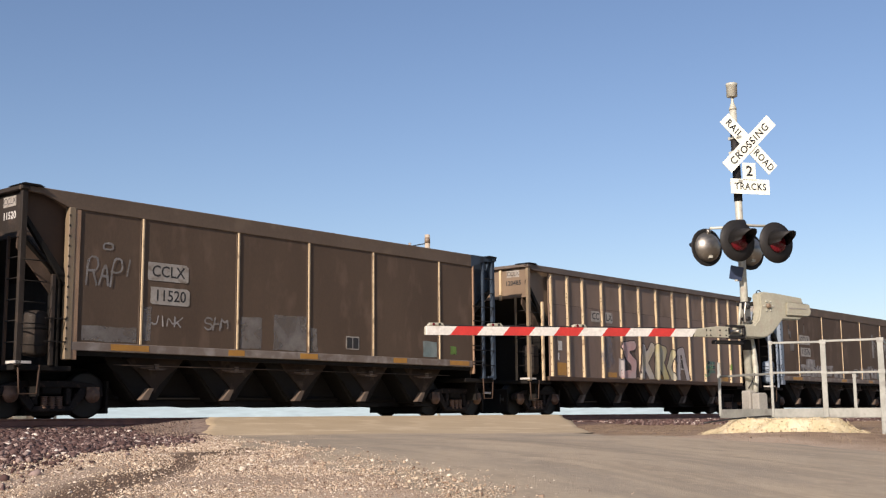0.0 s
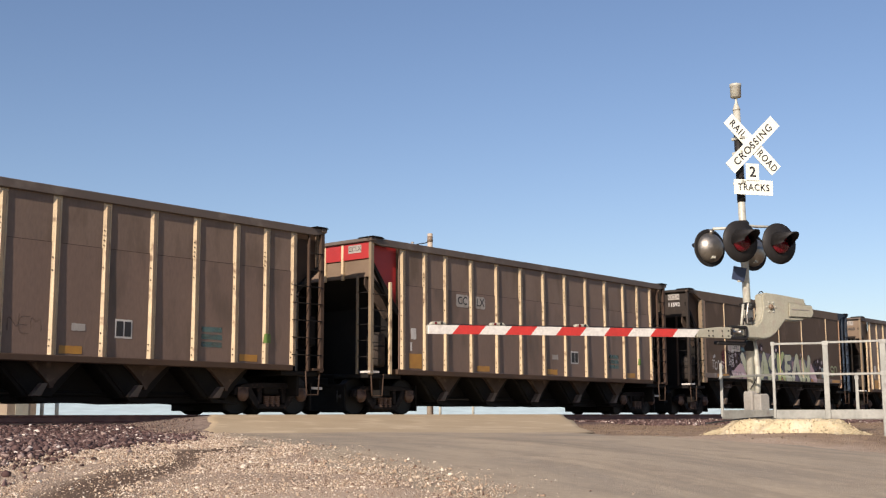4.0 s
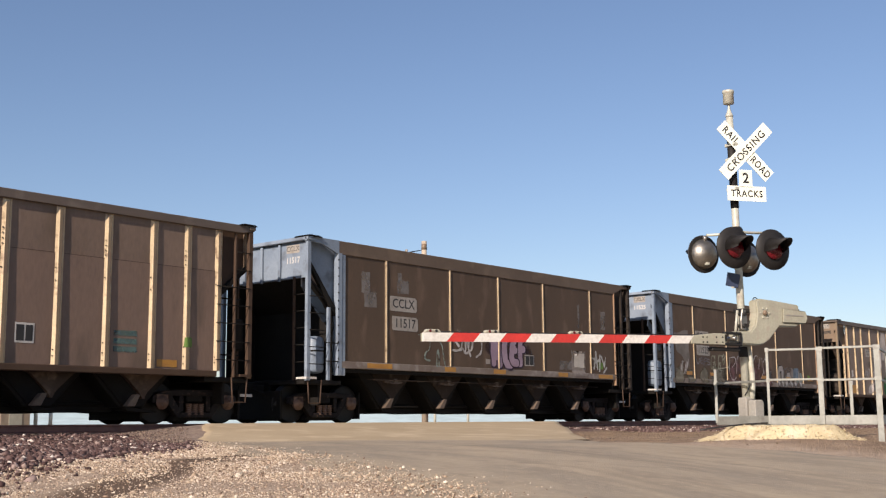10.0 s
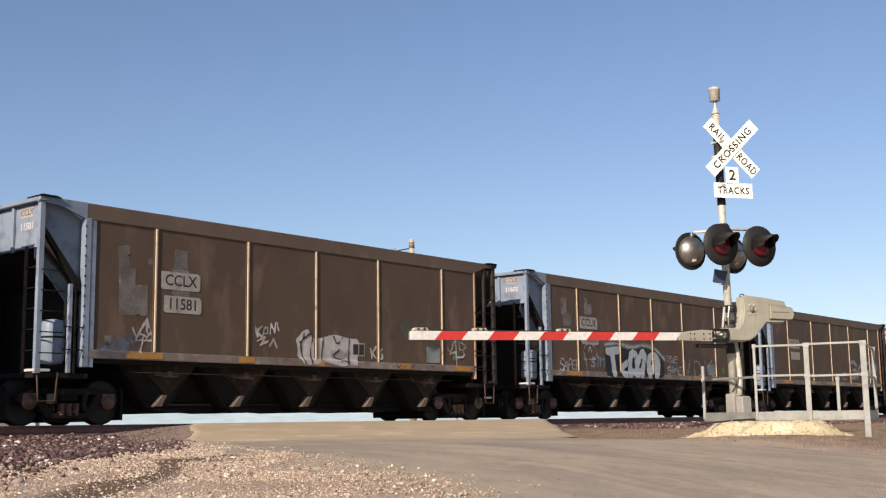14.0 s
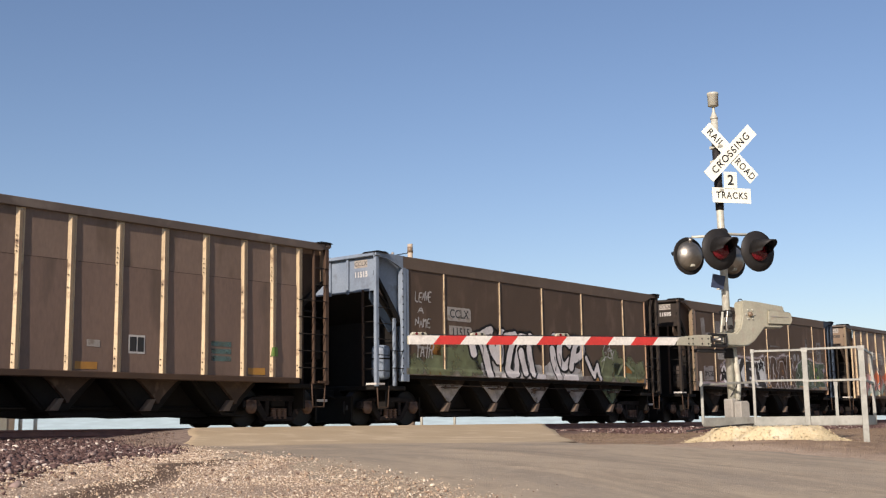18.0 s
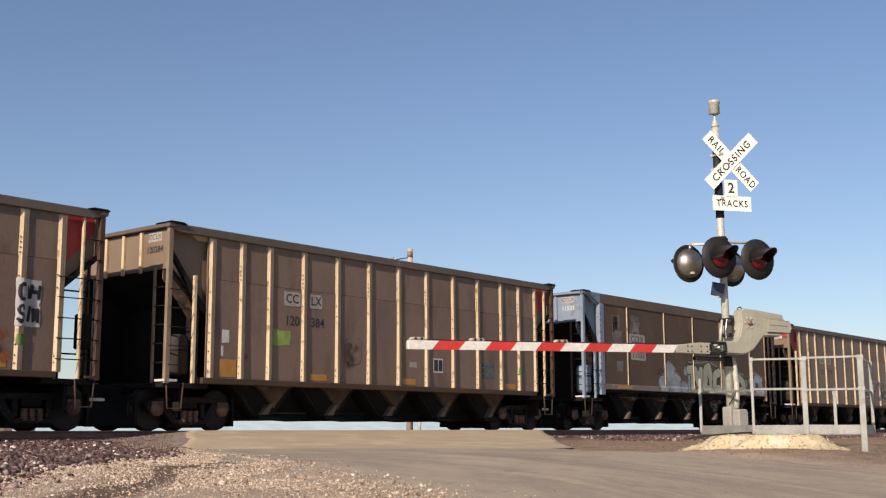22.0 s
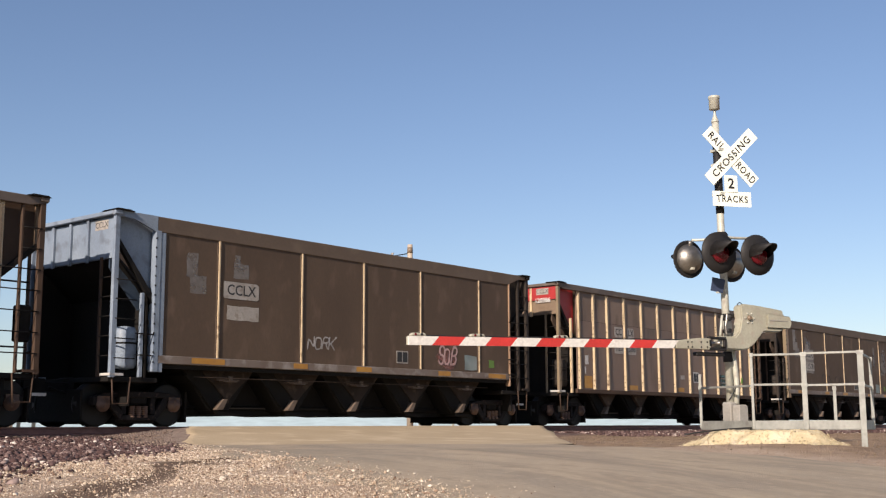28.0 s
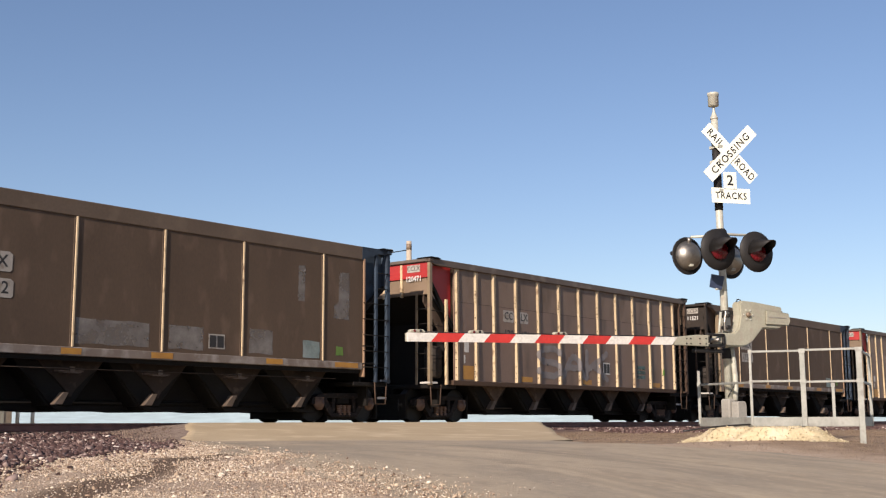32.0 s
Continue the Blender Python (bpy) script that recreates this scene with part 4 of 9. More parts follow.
def build_car(ribbed, bright_near):
    """A hopper car; bright_near tells which end carries the blue or red paint."""
    label = ("ribbed tan-brown steel coal hopper car with upright side posts" if ribbed else "smooth dark-brown coal hopper car with few side posts")
    car = thing("coal_hopper_car", pose(0, 0, 0), label, "hopper car", "cars of the coal train")
    for far in (False, True):
        bright = bright_near != far
        # far ends get darker colours, which hold the shade on them
        if ribbed:
            add_end(car, far, BRONZE, RIB_SHADED if not far else DARK_END, True, RED if bright else None)
        else:
            add_end(car, far, BLUE if bright else END_BLACK if far else DARK_END, (BLUE_SHADED if far else BLUE) if bright else END_BLACK, False, None)
    for s in (-1, 1):
        if ribbed:
            skin = Form().box(1.08, LENGTH - 0.9, *sorted((s * 1.510, s * SHEET)), 1.1, 3.30)
            part("side_sheet", skin, CAR_TAN_LOW, car, "weathered tan-brown side sheet")
            f = Form().plate([(-0.06, TOP), (LENGTH + 0.06, TOP), (LENGTH + 0.06, TOP - 0.10), (LENGTH - 0.3, TOP - 0.18), (0.3, TOP - 0.18), (-0.06, TOP - 0.10)], *sorted((s * 1.50, s * 1.61)))
            part("top_chord", f.bevel(0.012), CHORD_TAN, car)
            f = Form().box(0.95, LENGTH - 0.95, *sorted((s * 1.42, s * 1.62)), 1.0, 1.13).bevel(0.012)
            part("side_sill", f, DARK_END, car, "dark grimy side sill")
            part("upper_side_sheet", Form().box(1.08, LENGTH - 0.9, *sorted((s * 1.50, s * 1.538)), 3.20, TOP - 0.06), CAR_TAN, car, "weathered tan-brown upper side sheet")
            if s < 0:
                part("lap_seam", Form().box(1.1, LENGTH - 1.0, -SHEET - 0.002, -SHEET + 0.01, 3.288, 3.298), DARK_END, car, "thin dark lap between the side sheets")
            for i, x in enumerate(RIBS):
                outer, inner = s * RIB_OUT, s * (SHEET - 0.010)
                f = Form()
                a = [(x - RIB_BASE, inner), (x - RIB_FACE, outer), (x + RIB_FACE, outer), (x + RIB_BASE, inner)]
                lo = [f.bm.verts.new((p[0], p[1], 1.12)) for p in a]
                hi = [f.bm.verts.new((p[0], p[1] * (1.0 if j in (0, 3) else 0.985), TOP - (0.17 if j in (0, 3) else 0.24))) for j, p in enumerate(a)]
                f.bm.faces.new(lo)
                f.bm.faces.new(hi)
                for j in range(4):
                    f.bm.faces.new((lo[j], lo[(j + 1) % 4], hi[(j + 1) % 4], hi[j]))
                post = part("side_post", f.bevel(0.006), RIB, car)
                # outer faces get the shaded colour, flanks keep the sunlit one
                post.data.materials.append(RIB_SHADED)
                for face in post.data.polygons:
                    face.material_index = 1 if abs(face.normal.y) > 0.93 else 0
                if s < 0:
                    bolts = Form()
                    rows = (1.28, 1.48, 1.70, 1.9, 2.1, 2.5, 3.0) if i == 0 else (1.25, 1.4, 1.6, 2.9, 3.35, 3.45, 3.55, 3.65) if i % 2 else (1.3, 1.42, 2.75, 3.0)
                    for z in rows:
                        m = pose(x - 0.078, -(SHEET + 0.020), z, 0, 0, -40)
                        bolts.box(-0.010, 0.010, -0.014, 0.0, -0.012, 0.012, m)
                    tagged(part("bolting", bolts, GRIME_SHADE, post), "small dark bolt heads", kind="stuff")
        else:
            skin = Form().box(1.05, LENGTH - 0.95, *sorted((s * 1.54, s * 1.572)), 1.30, TOP - 0.06)
            part("side_sheet", skin, CAR_BROWN, car, "smooth dark-brown side sheet")
            f = Form().plate([(-0.06, TOP), (LENGTH + 0.06, TOP), (LENGTH + 0.06, TOP - 0.10), (LENGTH - 0.45, TOP - 0.13), (LENGTH - 1.0, TOP - 0.33), (1.0, TOP - 0.33), (0.45, TOP - 0.13), (-0.06, TOP - 0.10)], *sorted((s * 1.53, s * 1.597)))
            part("top_chord", f.bevel(0.012), CAR_BAND, car)
            f = Form().box(1.0, LENGTH - 1.0, *sorted((s * 1.46, s * 1.60)), 1.30, 1.47).bevel(0.01)
            part("side_sill", f, CAR_SILL, car, "scuffed grey side sill")
            f = Form().box(1.0, LENGTH - 1.0, *sorted((s * 1.42, s * 1.52)), 1.21, 1.30)
            part("sill_flange", f, GRIME_SHADE, car)
            for x in SMOOTH_POSTS:
                f = Form().box(x - 0.024, x + 0.024, *sorted((s * 1.571, s * 1.602)), 1.47, TOP - 0.33).bevel(0.008)
                post = part("side_post", f, RIB, car)
                if s < 0:
                    f = Form().box(x - 0.062, x + 0.062, -1.582, -1.570, 1.47, TOP - 0.33)
                    part("post_flange", f, CAR_BAND, post)
            part("edge_post", Form().box(LENGTH - 0.965, LENGTH - 0.905, *sorted((s * 1.45, s * 1.605)), 1.12, TOP - 0.30).bevel(0.010), RIB_BROWN, car, "thin rusty tan post at the side's edge")
            f = Form().box(0.98, 1.13, *sorted((s * 1.45, s * 1.605)), 1.12, TOP - 0.30).bevel(0.012)
            post = part("end_post", f, BLUE if bright_near else RIB_SHADED, car)
            f = Form().box(1.13, 1.25, *sorted((s * 1.565, s * 1.595)), 1.12, TOP - 0.33).bevel(0.01)
            part("end_post", f, BLUE if bright_near else RIB_BROWN, car)
            if s < 0:
                bolts = Form()
                for j in range(14):
                    bolts.box(0.985, 1.012, -1.612, -1.60, 1.30 + 0.2 * j, 1.34 + 0.2 * j)
                tagged(part("bolting", bolts, GRIME_SHADE, post), "dark bolt heads along the post", kind="stuff")
    if not ribbed:
        for s in (-1, 1):
            pts = [(-0.06, TOP + 0.002), (1.02, TOP + 0.002), (1.02, TOP - 0.335), (1.0, TOP - 0.335), (0.45, TOP - 0.135), (-0.06, TOP - 0.105)]
            pts = [(mirrored(a, not bright_near), b) for a, b in pts]
            part("chord_end", Form().plate(pts, *sorted((s * 1.54, s * 1.601))), BLUE if bright_near else BLUE_SHADED, car, "blue painted end of the top chord")
    add_underframe(car, ribbed)
    return car


def plate_letters(car, text, x, y, z, size, plate=None, ink=None, turn=0, width=0.97, bold=0.004):
    """A line of stencilled letters, on a pale placard where there is one."""
    ink = ink or INK
    me = lettering(text, size, ink, bold=bold, width=width)
    if plate:
        w, h = plate
        f = Form().plate([(-w / 2, -h / 2 + 0.03), (-w / 2 + 0.04, -h / 2), (w / 2 - 0.04, -h / 2), (w / 2, -h / 2 + 0.04), (w / 2, h / 2 - 0.05), (w / 2 - 0.07, h / 2), (-w / 2, h / 2)], -0.003, 0.0)
        card = part("placard", f, PLACARD, car, "pale placard behind the stencilled letters")
        card.matrix_basis = pose(x, y - 0.003, z, 0, 0, turn)
    ob = part("lettering", me, ink, car, "stencilled black lettering" if ink is INK else "stencilled white lettering")
    ob.matrix_basis = pose(x, y - (0.0075 if plate else 0.0015), z, 0, 0, turn)


def patch(car, x0, x1, z0, z1, material, y, name="paint_patch", label="", rough_edge=0.04):
    """A flat patch of paint or a sticker on the side sheet."""
    pts = []
    for i in range(5):
        pts.append((x0 + (x1 - x0) * i / 5, z0 + random.uniform(-1, 1) * rough_edge))
    for i in range(3):
        pts.append((x1 + random.uniform(-1, 1) * rough_edge, z0 + (z1 - z0) * i / 3))
    for i in range(5):
        pts.append((x1 + (x0 - x1) * i / 5, z1 + random.uniform(-1, 1) * rough_edge))
    for i in range(3):
        pts.append((x0 + random.uniform(-1, 1) * rough_edge, z1 + (z0 - z1) * i / 3))
    f = Form().plate(pts, y - 0.003, y)
    part(name, f, material, car, label)


SPRAY = {}


def spray(colour, other=None, cover=(0.72, 1.0), soft=False):
    other = other or tuple(c * 0.78 for c in colour)
    key = (colour, other, cover, soft)
    if key not in SPRAY:
        SPRAY[key] = surface("spray_paint", colour, other, 1.7, 0.65, fine=30, specular=0.3, cover=cover, soft=soft)
    return SPRAY[key]


# letters as strokes on a 4 by 6 grid
STROKES = {"A": "00 26 40/12 32", "B": "00 06 36 45 44 33 03/33 42 41 30 00", "C": "45 36 16 05 01 10 30 41", "D": "00 06 26 44 42 20 00",
           "E": "40 00 06 46/03 33", "F": "00 06 46/03 33", "G": "45 36 16 05 01 10 30 41 43 23", "H": "00 06/40 46/03 43", "I": "20 26",
           "J": "01 10 20 31 36", "K": "00 06/46 02/13 40", "L": "06 00 40", "M": "00 06 23 46 40", "N": "00 06 40 46", "O": "10 01 05 16 36 45 41 30 10",
           "P": "00 06 36 45 44 33 03", "Q": "10 01 05 16 36 45 41 30 10/31 40", "R": "00 06 36 45 44 33 03/23 40", "S": "01 10 30 41 42 33 13 04 05 16 36 45",
           "T": "20 26/06 46", "U": "06 01 10 30 41 46", "V": "06 20 46", "W": "06 10 23 30 46", "X": "00 46/06 40", "Y": "06 23 46/23 20", "Z": "06 46 00 40",
           "!": "22 26/20 20", "*": "00 26 40 04 44 00", "2": "05 16 36 45 43 00 40", "0": "10 01 05 16 36 45 41 30 10", "4": "30 36 02 42", "1": "20 26 15"}


def side_face(x, z, ribbed):
    """How far out the car's side lies at a place on it."""
    if not ribbed:
        return np.where(z > 1.475, -1.575, -1.603)
    y = np.full_like(x, -SHEET - 0.003)
    for r in RIBS:
        y = np.minimum(y, np.interp(np.abs(x - r), (0, RIB_FACE + 0.006, RIB_BASE + 0.004), (-RIB_OUT - 0.003, -RIB_OUT - 0.003, -SHEET - 0.001)))
    return np.where(z > 1.14, y, -1.623)


def paint_patch(car, ribbed, distance, box, material, name, layer, parent=None, label="", step=0.035, soft=0.0):
    """Paint on the side wherever distance(x, z) is below nought, as a fine skin that follows the sheet and its posts;
    soft is the width over which a sprayed edge thins out."""
    x0, x1, z0, z1 = box
    xs, zs = np.arange(x0, x1 + step, step), np.arange(max(z0, 1.16 if ribbed else 1.32), z1 + step, step)
    if len(zs) < 2:
        return None
    gx, gz = np.meshgrid(xs, zs, indexing="ij")
    d = distance(gx, gz)
    e = step * 0.2
    nx, nz = (distance(gx + e, gz) - distance(gx - e, gz)) / (2 * e), (distance(gx, gz + e) - distance(gx, gz - e)) / (2 * e)
    size = np.maximum(np.hypot(nx, nz), 0.5)
    pull = np.where((d > -step * 0.6) & (d < step * 0.75), d, 0) * (0 if soft else 1)
    fog = np.clip(-d / max(soft, 1e-6), 0, 1).reshape(-1)
    px, pz = gx - pull * nx / size ** 2, gz - pull * nz / size ** 2
    inside = d < step * 0.7
    cell = inside[:-1, :-1] & inside[1:, :-1] & inside[1:, 1:] & inside[:-1, 1:]
    if not cell.any():
        return None
    i = np.arange(gx.size).reshape(gx.shape)
    corners = np.stack((i[:-1, :-1], i[1:, :-1], i[1:, 1:], i[:-1, 1:]), -1)
    py = side_face(px, pz, ribbed) - 0.002 - 0.0012 * layer
    co = np.stack((px, py, pz), -1).reshape(-1, 3)
    # each separate patch of paint is a part of its own
    mark = np.where(cell, np.arange(cell.size).reshape(cell.shape) + 1, 0)
    while True:
        wide = np.pad(mark, 1)
        best = np.max([wide[1 + a:1 + a + mark.shape[0], 1 + c:1 + c + mark.shape[1]] for a in (-1, 0, 1) for c in (-1, 0, 1)], axis=0) * cell
        if (best == mark).all():
            break
        mark = best
    ids, counts = np.unique(mark[mark > 0], return_counts=True)
    first = None
    for k in np.argsort(-counts):
        if first is not None and counts[k] < 14:
            continue
        quads = corners[mark == ids[k]]
        used, flat = np.unique(quads, return_inverse=True)
        me = bpy.data.meshes.new(name)
        me.vertices.add(len(used))
        me.vertices.foreach_set("co", co[used].astype(np.float32).ravel())
        me.loops.add(quads.size)
        me.loops.foreach_set("vertex_index", flat.ravel().astype(np.int32))
        me.polygons.add(len(quads))
        me.polygons.foreach_set("loop_start", np.arange(0, quads.size, 4, dtype=np.int32))
        me.update(calc_edges=True)
        if soft:
            me.attributes.new("paint_density", "FLOAT", "POINT").data.foreach_set("value", (fog * fog * (3 - 2 * fog))[used].astype(np.float32))
        me.materials.append(material)
        ob = part(name, me, material, parent or car, label)
        first = first or ob
    return first


def rounded(pts, times=2):
    """A line of strokes with its corners cut, as a swinging arm draws it."""
    if len(pts) < 3:
        return pts
    closed = pts[0] == pts[-1]
    for _ in range(times):
        out = [] if closed else [pts[0]]
        for (ax, az), (bx, bz) in zip(pts, pts[1:]):
            out += [(ax * 0.75 + bx * 0.25, az * 0.75 + bz * 0.25), (ax * 0.25 + bx * 0.75, az * 0.25 + bz * 0.75)]
        pts = out + [out[0]] if closed else out + [pts[-1]]
    return pts


def stroke_field(lines, wobble, seed):
    segs = [(a, b) for line in lines for a, b in zip(line, line[1:])]

    def distance(x, z):
        best = np.full(x.shape, 9.0)
        for (ax, az), (bx, bz) in segs:
            dx, dz = bx - ax, bz - az
            t = np.clip(((x - ax) * dx + (z - az) * dz) / max(dx * dx + dz * dz, 1e-6), 0, 1)
            best = np.minimum(best, np.hypot(x - ax - t * dx, z - az - t * dz))
        return best + wobble * (np.sin(x * 9 + seed) * np.sin(z * 11 + seed * 2) + 0.5 * np.sin(x * 23 + z * 17 + seed))
    return distance


def graffiti(car, ribbed, text, x0, x1, z0, z1, fill, line=(0.02, 0.02, 0.02), thick=0.13, edge=0.05, other=None, wobble=0.015, bounce=0.10, slant=0.0, layer=2, cover=(0.72, 1.0), under=None, sharp=False):
    """Spray-painted letters, each with an outline round its fill."""
    rng = random.Random(text + str(round(x0 * 10)))
    n = len(text)
    step = (x1 - x0) / n
    for i, ch in enumerate(text):
        if ch == " ":
            continue
        tall = (z1 - z0) * (1 - bounce * rng.random())
        low = z0 + (z1 - z0 - tall) * rng.random()
        lean = slant + rng.uniform(-0.12, 0.12) * bounce * 4
        left = x0 + step * i + thick * 0.6
        wide = max(step - thick * 1.5, step * 0.45)
        lines = []
        for s in STROKES[ch].split("/"):
            pts = []
            for a, b in (tuple(map(int, q)) for q in s.split()):
                u, v = a / 4 + rng.uniform(-0.05, 0.05) * bounce * 5, b / 6
                zz = low + thick * 0.8 + v * (tall - 1.6 * thick)
                pts.append((left + u * wide + lean * (zz - low), zz))
            lines.append((pts if sharp else rounded(pts)) if len(pts) > 1 else pts * 2)
        field = stroke_field(lines, wobble, i * 1.7 + x0)
        box = (left - thick - edge - 0.25, left + wide + thick + edge + 0.35, z0 - edge - 0.15, z1 + edge + 0.2)
        over = layer + (i % 3) * 3
        fine = 0.035 if thick > 0.06 else 0.018
        top = paint_patch(car, ribbed, lambda x, z: field(x, z) - thick, box, spray(fill, other, cover), "graffiti_letter", over + 2, None, "spray-painted graffiti letter", fine)
        if line and top:
            paint_patch(car, ribbed, lambda x, z: field(x, z) - thick - edge, box, spray(line), "outline", over, top, "", fine)
        if under and top:
            wide_box = (box[0] - 0.2, box[1] + 0.2, box[2] - 0.2, box[3] + 0.2)
            paint_patch(car, ribbed, lambda x, z: field(x - 0.06, z + 0.05) - thick - edge - 0.06, wide_box, spray(under, None, (0.6, 1.0)), "shadow_paint", over - 1, top, "", fine)


def scribble(car, ribbed, text, x0, x1, z0, z1, colour, thick=0.018, cover=(0.55, 1.0)):
    if min(colour) > 0.3:
        colour = tuple(c * 1.2 for c in colour)
    graffiti(car, ribbed, text, x0, x1, z0, z1, colour, None, thick, 0, None, 0.004, 0.25, 0.1, cover=cover)


def letters(car, ribbed, lines, thick, fill, line=(0.02, 0.02, 0.02), edge=0.05, other=None, layer=2, cover=(0.85, 1.0), sharp=False, wobble=0.01, soft=0.0,
            name="graffiti_letter", label="spray-painted graffiti letter"):
    """Hand-drawn letters: each line of strokes is drawn with a can of that width, with an outline behind."""
    drawn = [list(q) * 2 if len(q) == 1 else list(q) if sharp else rounded(list(q), 1) for q in lines]
    field = stroke_field(drawn, wobble, lines[0][0][0])
    xs, zs = [p[0] for q in lines for p in q], [p[1] for q in lines for p in q]
    grow = thick + edge + soft + 0.08
    box = (min(xs) - grow, max(xs) + grow, min(zs) - grow, max(zs) + grow)
    fine = 0.035 if thick > 0.06 else 0.018
    top = paint_patch(car, ribbed, lambda x, z: field(x, z) - thick - soft * 0.5, box, spray(fill, other, cover, soft > 0), name, layer + 2, None, label, fine, soft)
    if line and top:
        paint_patch(car, ribbed, lambda x, z: field(x, z) - thick - edge, box, spray(line, None, (0.85, 1.0)), "outline", layer, top, "", fine)


def shape(car, ribbed, outline, colour, other=None, layer=1, cover=(0.7, 1.0), wobble=0.02, soft=0.0):
    """A painted ground with a drawn outline (x, z)."""
    edges = list(zip(outline, (*outline[1:], outline[0])))
    line = stroke_field([q for q in edges], 0.0, 0.0)

    def distance(x, z):
        inside = np.zeros(x.shape, dtype=bool)
        for (ax, az), (bx, bz) in edges:
            if az != bz:
                inside ^= ((az > z) != (bz > z)) & (x < (bx - ax) * (z - az) / (bz - az) + ax)
        d = line(x, z)
        return np.where(inside, -d, d) + wobble * (np.sin(x * 7 + z * 3) + np.sin(z * 13 - x * 5))
    xs, zs = [p[0] for p in outline], [p[1] for p in outline]
    paint_patch(car, ribbed, distance, (min(xs) - 0.1, max(xs) + 0.1, min(zs) - 0.1, max(zs) + 0.1), spray(colour, other, cover, soft > 0), "paint_ground", layer, None, "painted ground behind graffiti", 0.035, soft)


def cloud(car, ribbed, colour, spots, other=None, layer=1, wobble=0.03, cover=(0.6, 1.0), soft=0.16):
    """A soft patch of paint made of round spots (x, z, radius)."""
    def distance(x, z):
        best = np.full(x.shape, 9.0)
        for a, b, r in spots:
            best = np.minimum(best, np.hypot(x - a, z - b) - r)
        return best + wobble * (np.sin(x * 7 + z * 3) + np.sin(z * 13 - x * 5) + 0.6 * np.sin(x * 31 + z * 19))
    box = (min(a - r for a, b, r in spots) - 0.15, max(a + r for a, b, r in spots) + 0.15, min(b - r for a, b, r in spots) - 0.1, max(b + r for a, b, r in spots) + 0.15)
    soft = min(soft, max(r for a, b, r in spots) * 0.5)
    paint_patch(car, ribbed, lambda x, z: distance(x, z) - 0.3 * soft, box, spray(colour, other, cover, soft > 0), "paint_cloud", layer, None, "sprayed patch of paint", 0.035, soft)


def block(car, ribbed, colour, x0, x1, z0, z1, other=None, layer=1, wobble=0.006, cover=(0.65, 1.0)):
    """A roughly rectangular patch rolled over older paint."""
    def distance(x, z):
        dx, dz = np.abs(x - (x0 + x1) / 2) - (x1 - x0) / 2, np.abs(z - (z0 + z1) / 2) - (z1 - z0) / 2
        return np.maximum(dx, dz) + wobble * (np.sin(x * 9 + z * 4) + np.sin(z * 15 - x * 6))
    paint_patch(car, ribbed, distance, (x0 - 0.1, x1 + 0.1, z0 - 0.1, z1 + 0.1), spray(colour, other, cover), "paint_patch", layer, None, "grey paint rolled over older marks", 0.05)


def hopper_paint(car, colour, which, cover=(0.0, 0.9)):
    """Overspray that runs down on the faces of some hoppers."""
    for c in which:
        f = Form().plate([(c - 0.36, 1.10), (c + 0.84, 1.10), (c + 0.62, 0.93), (c + 0.46, 0.78), (c + 0.28, 0.62), (c + 0.14, 0.66), (c - 0.12, 0.90)], -1.142, -1.136)
        part("overspray", f, spray(colour, None, cover), car, "overspray on the hopper's face")

# kind (S smooth, R ribbed), bright end near?, number, and what is painted on the side
CARS = (
    ("R", True, ""), ("S", False, "11520"), ("R", False, "120485"), ("S", True, "11576"), ("R", True, "120415"), ("R", True, ""), ("S", False, "11592"),
    ("R", False, "120468"), ("S", False, "11598"), ("R", True, "120411"), ("S", True, "11517"), ("S", True, "11525"), ("R", False, "120398"), ("S", True, "11581"),
    ("S", True, "11602"), ("S", True, ""), ("R", True, "120376"), ("S", True, "11515"), ("S", False, "11595"), ("R", False, "120380"), ("R", False, "120384"), ("S", True, "11533"),
    ("R", True, "120399"), ("S", False, "11502"), ("R", True, "120424"), ("S", True, ""), ("R", True, "120386"), ("S", False, "11508"), ("S", False, "11532"),
    ("R", True, "120471"), ("S", False, "11521"), ("R", True, ""), ("S", False, ""), ("R", True, ""),
)
FIRST = -1
MODELS = {key: build_car(key[0] == "R", key[1]) for key in sorted({(c[0], c[1]) for c in CARS})}
train = []
used = set()
for i, (kind, near, number) in enumerate(CARS):
    key = (kind, near)
    car = MODELS[key] if key not in used else copy_thing(MODELS[key], pose(0, 0, 0))
    used.add(key)
    train.append(car)
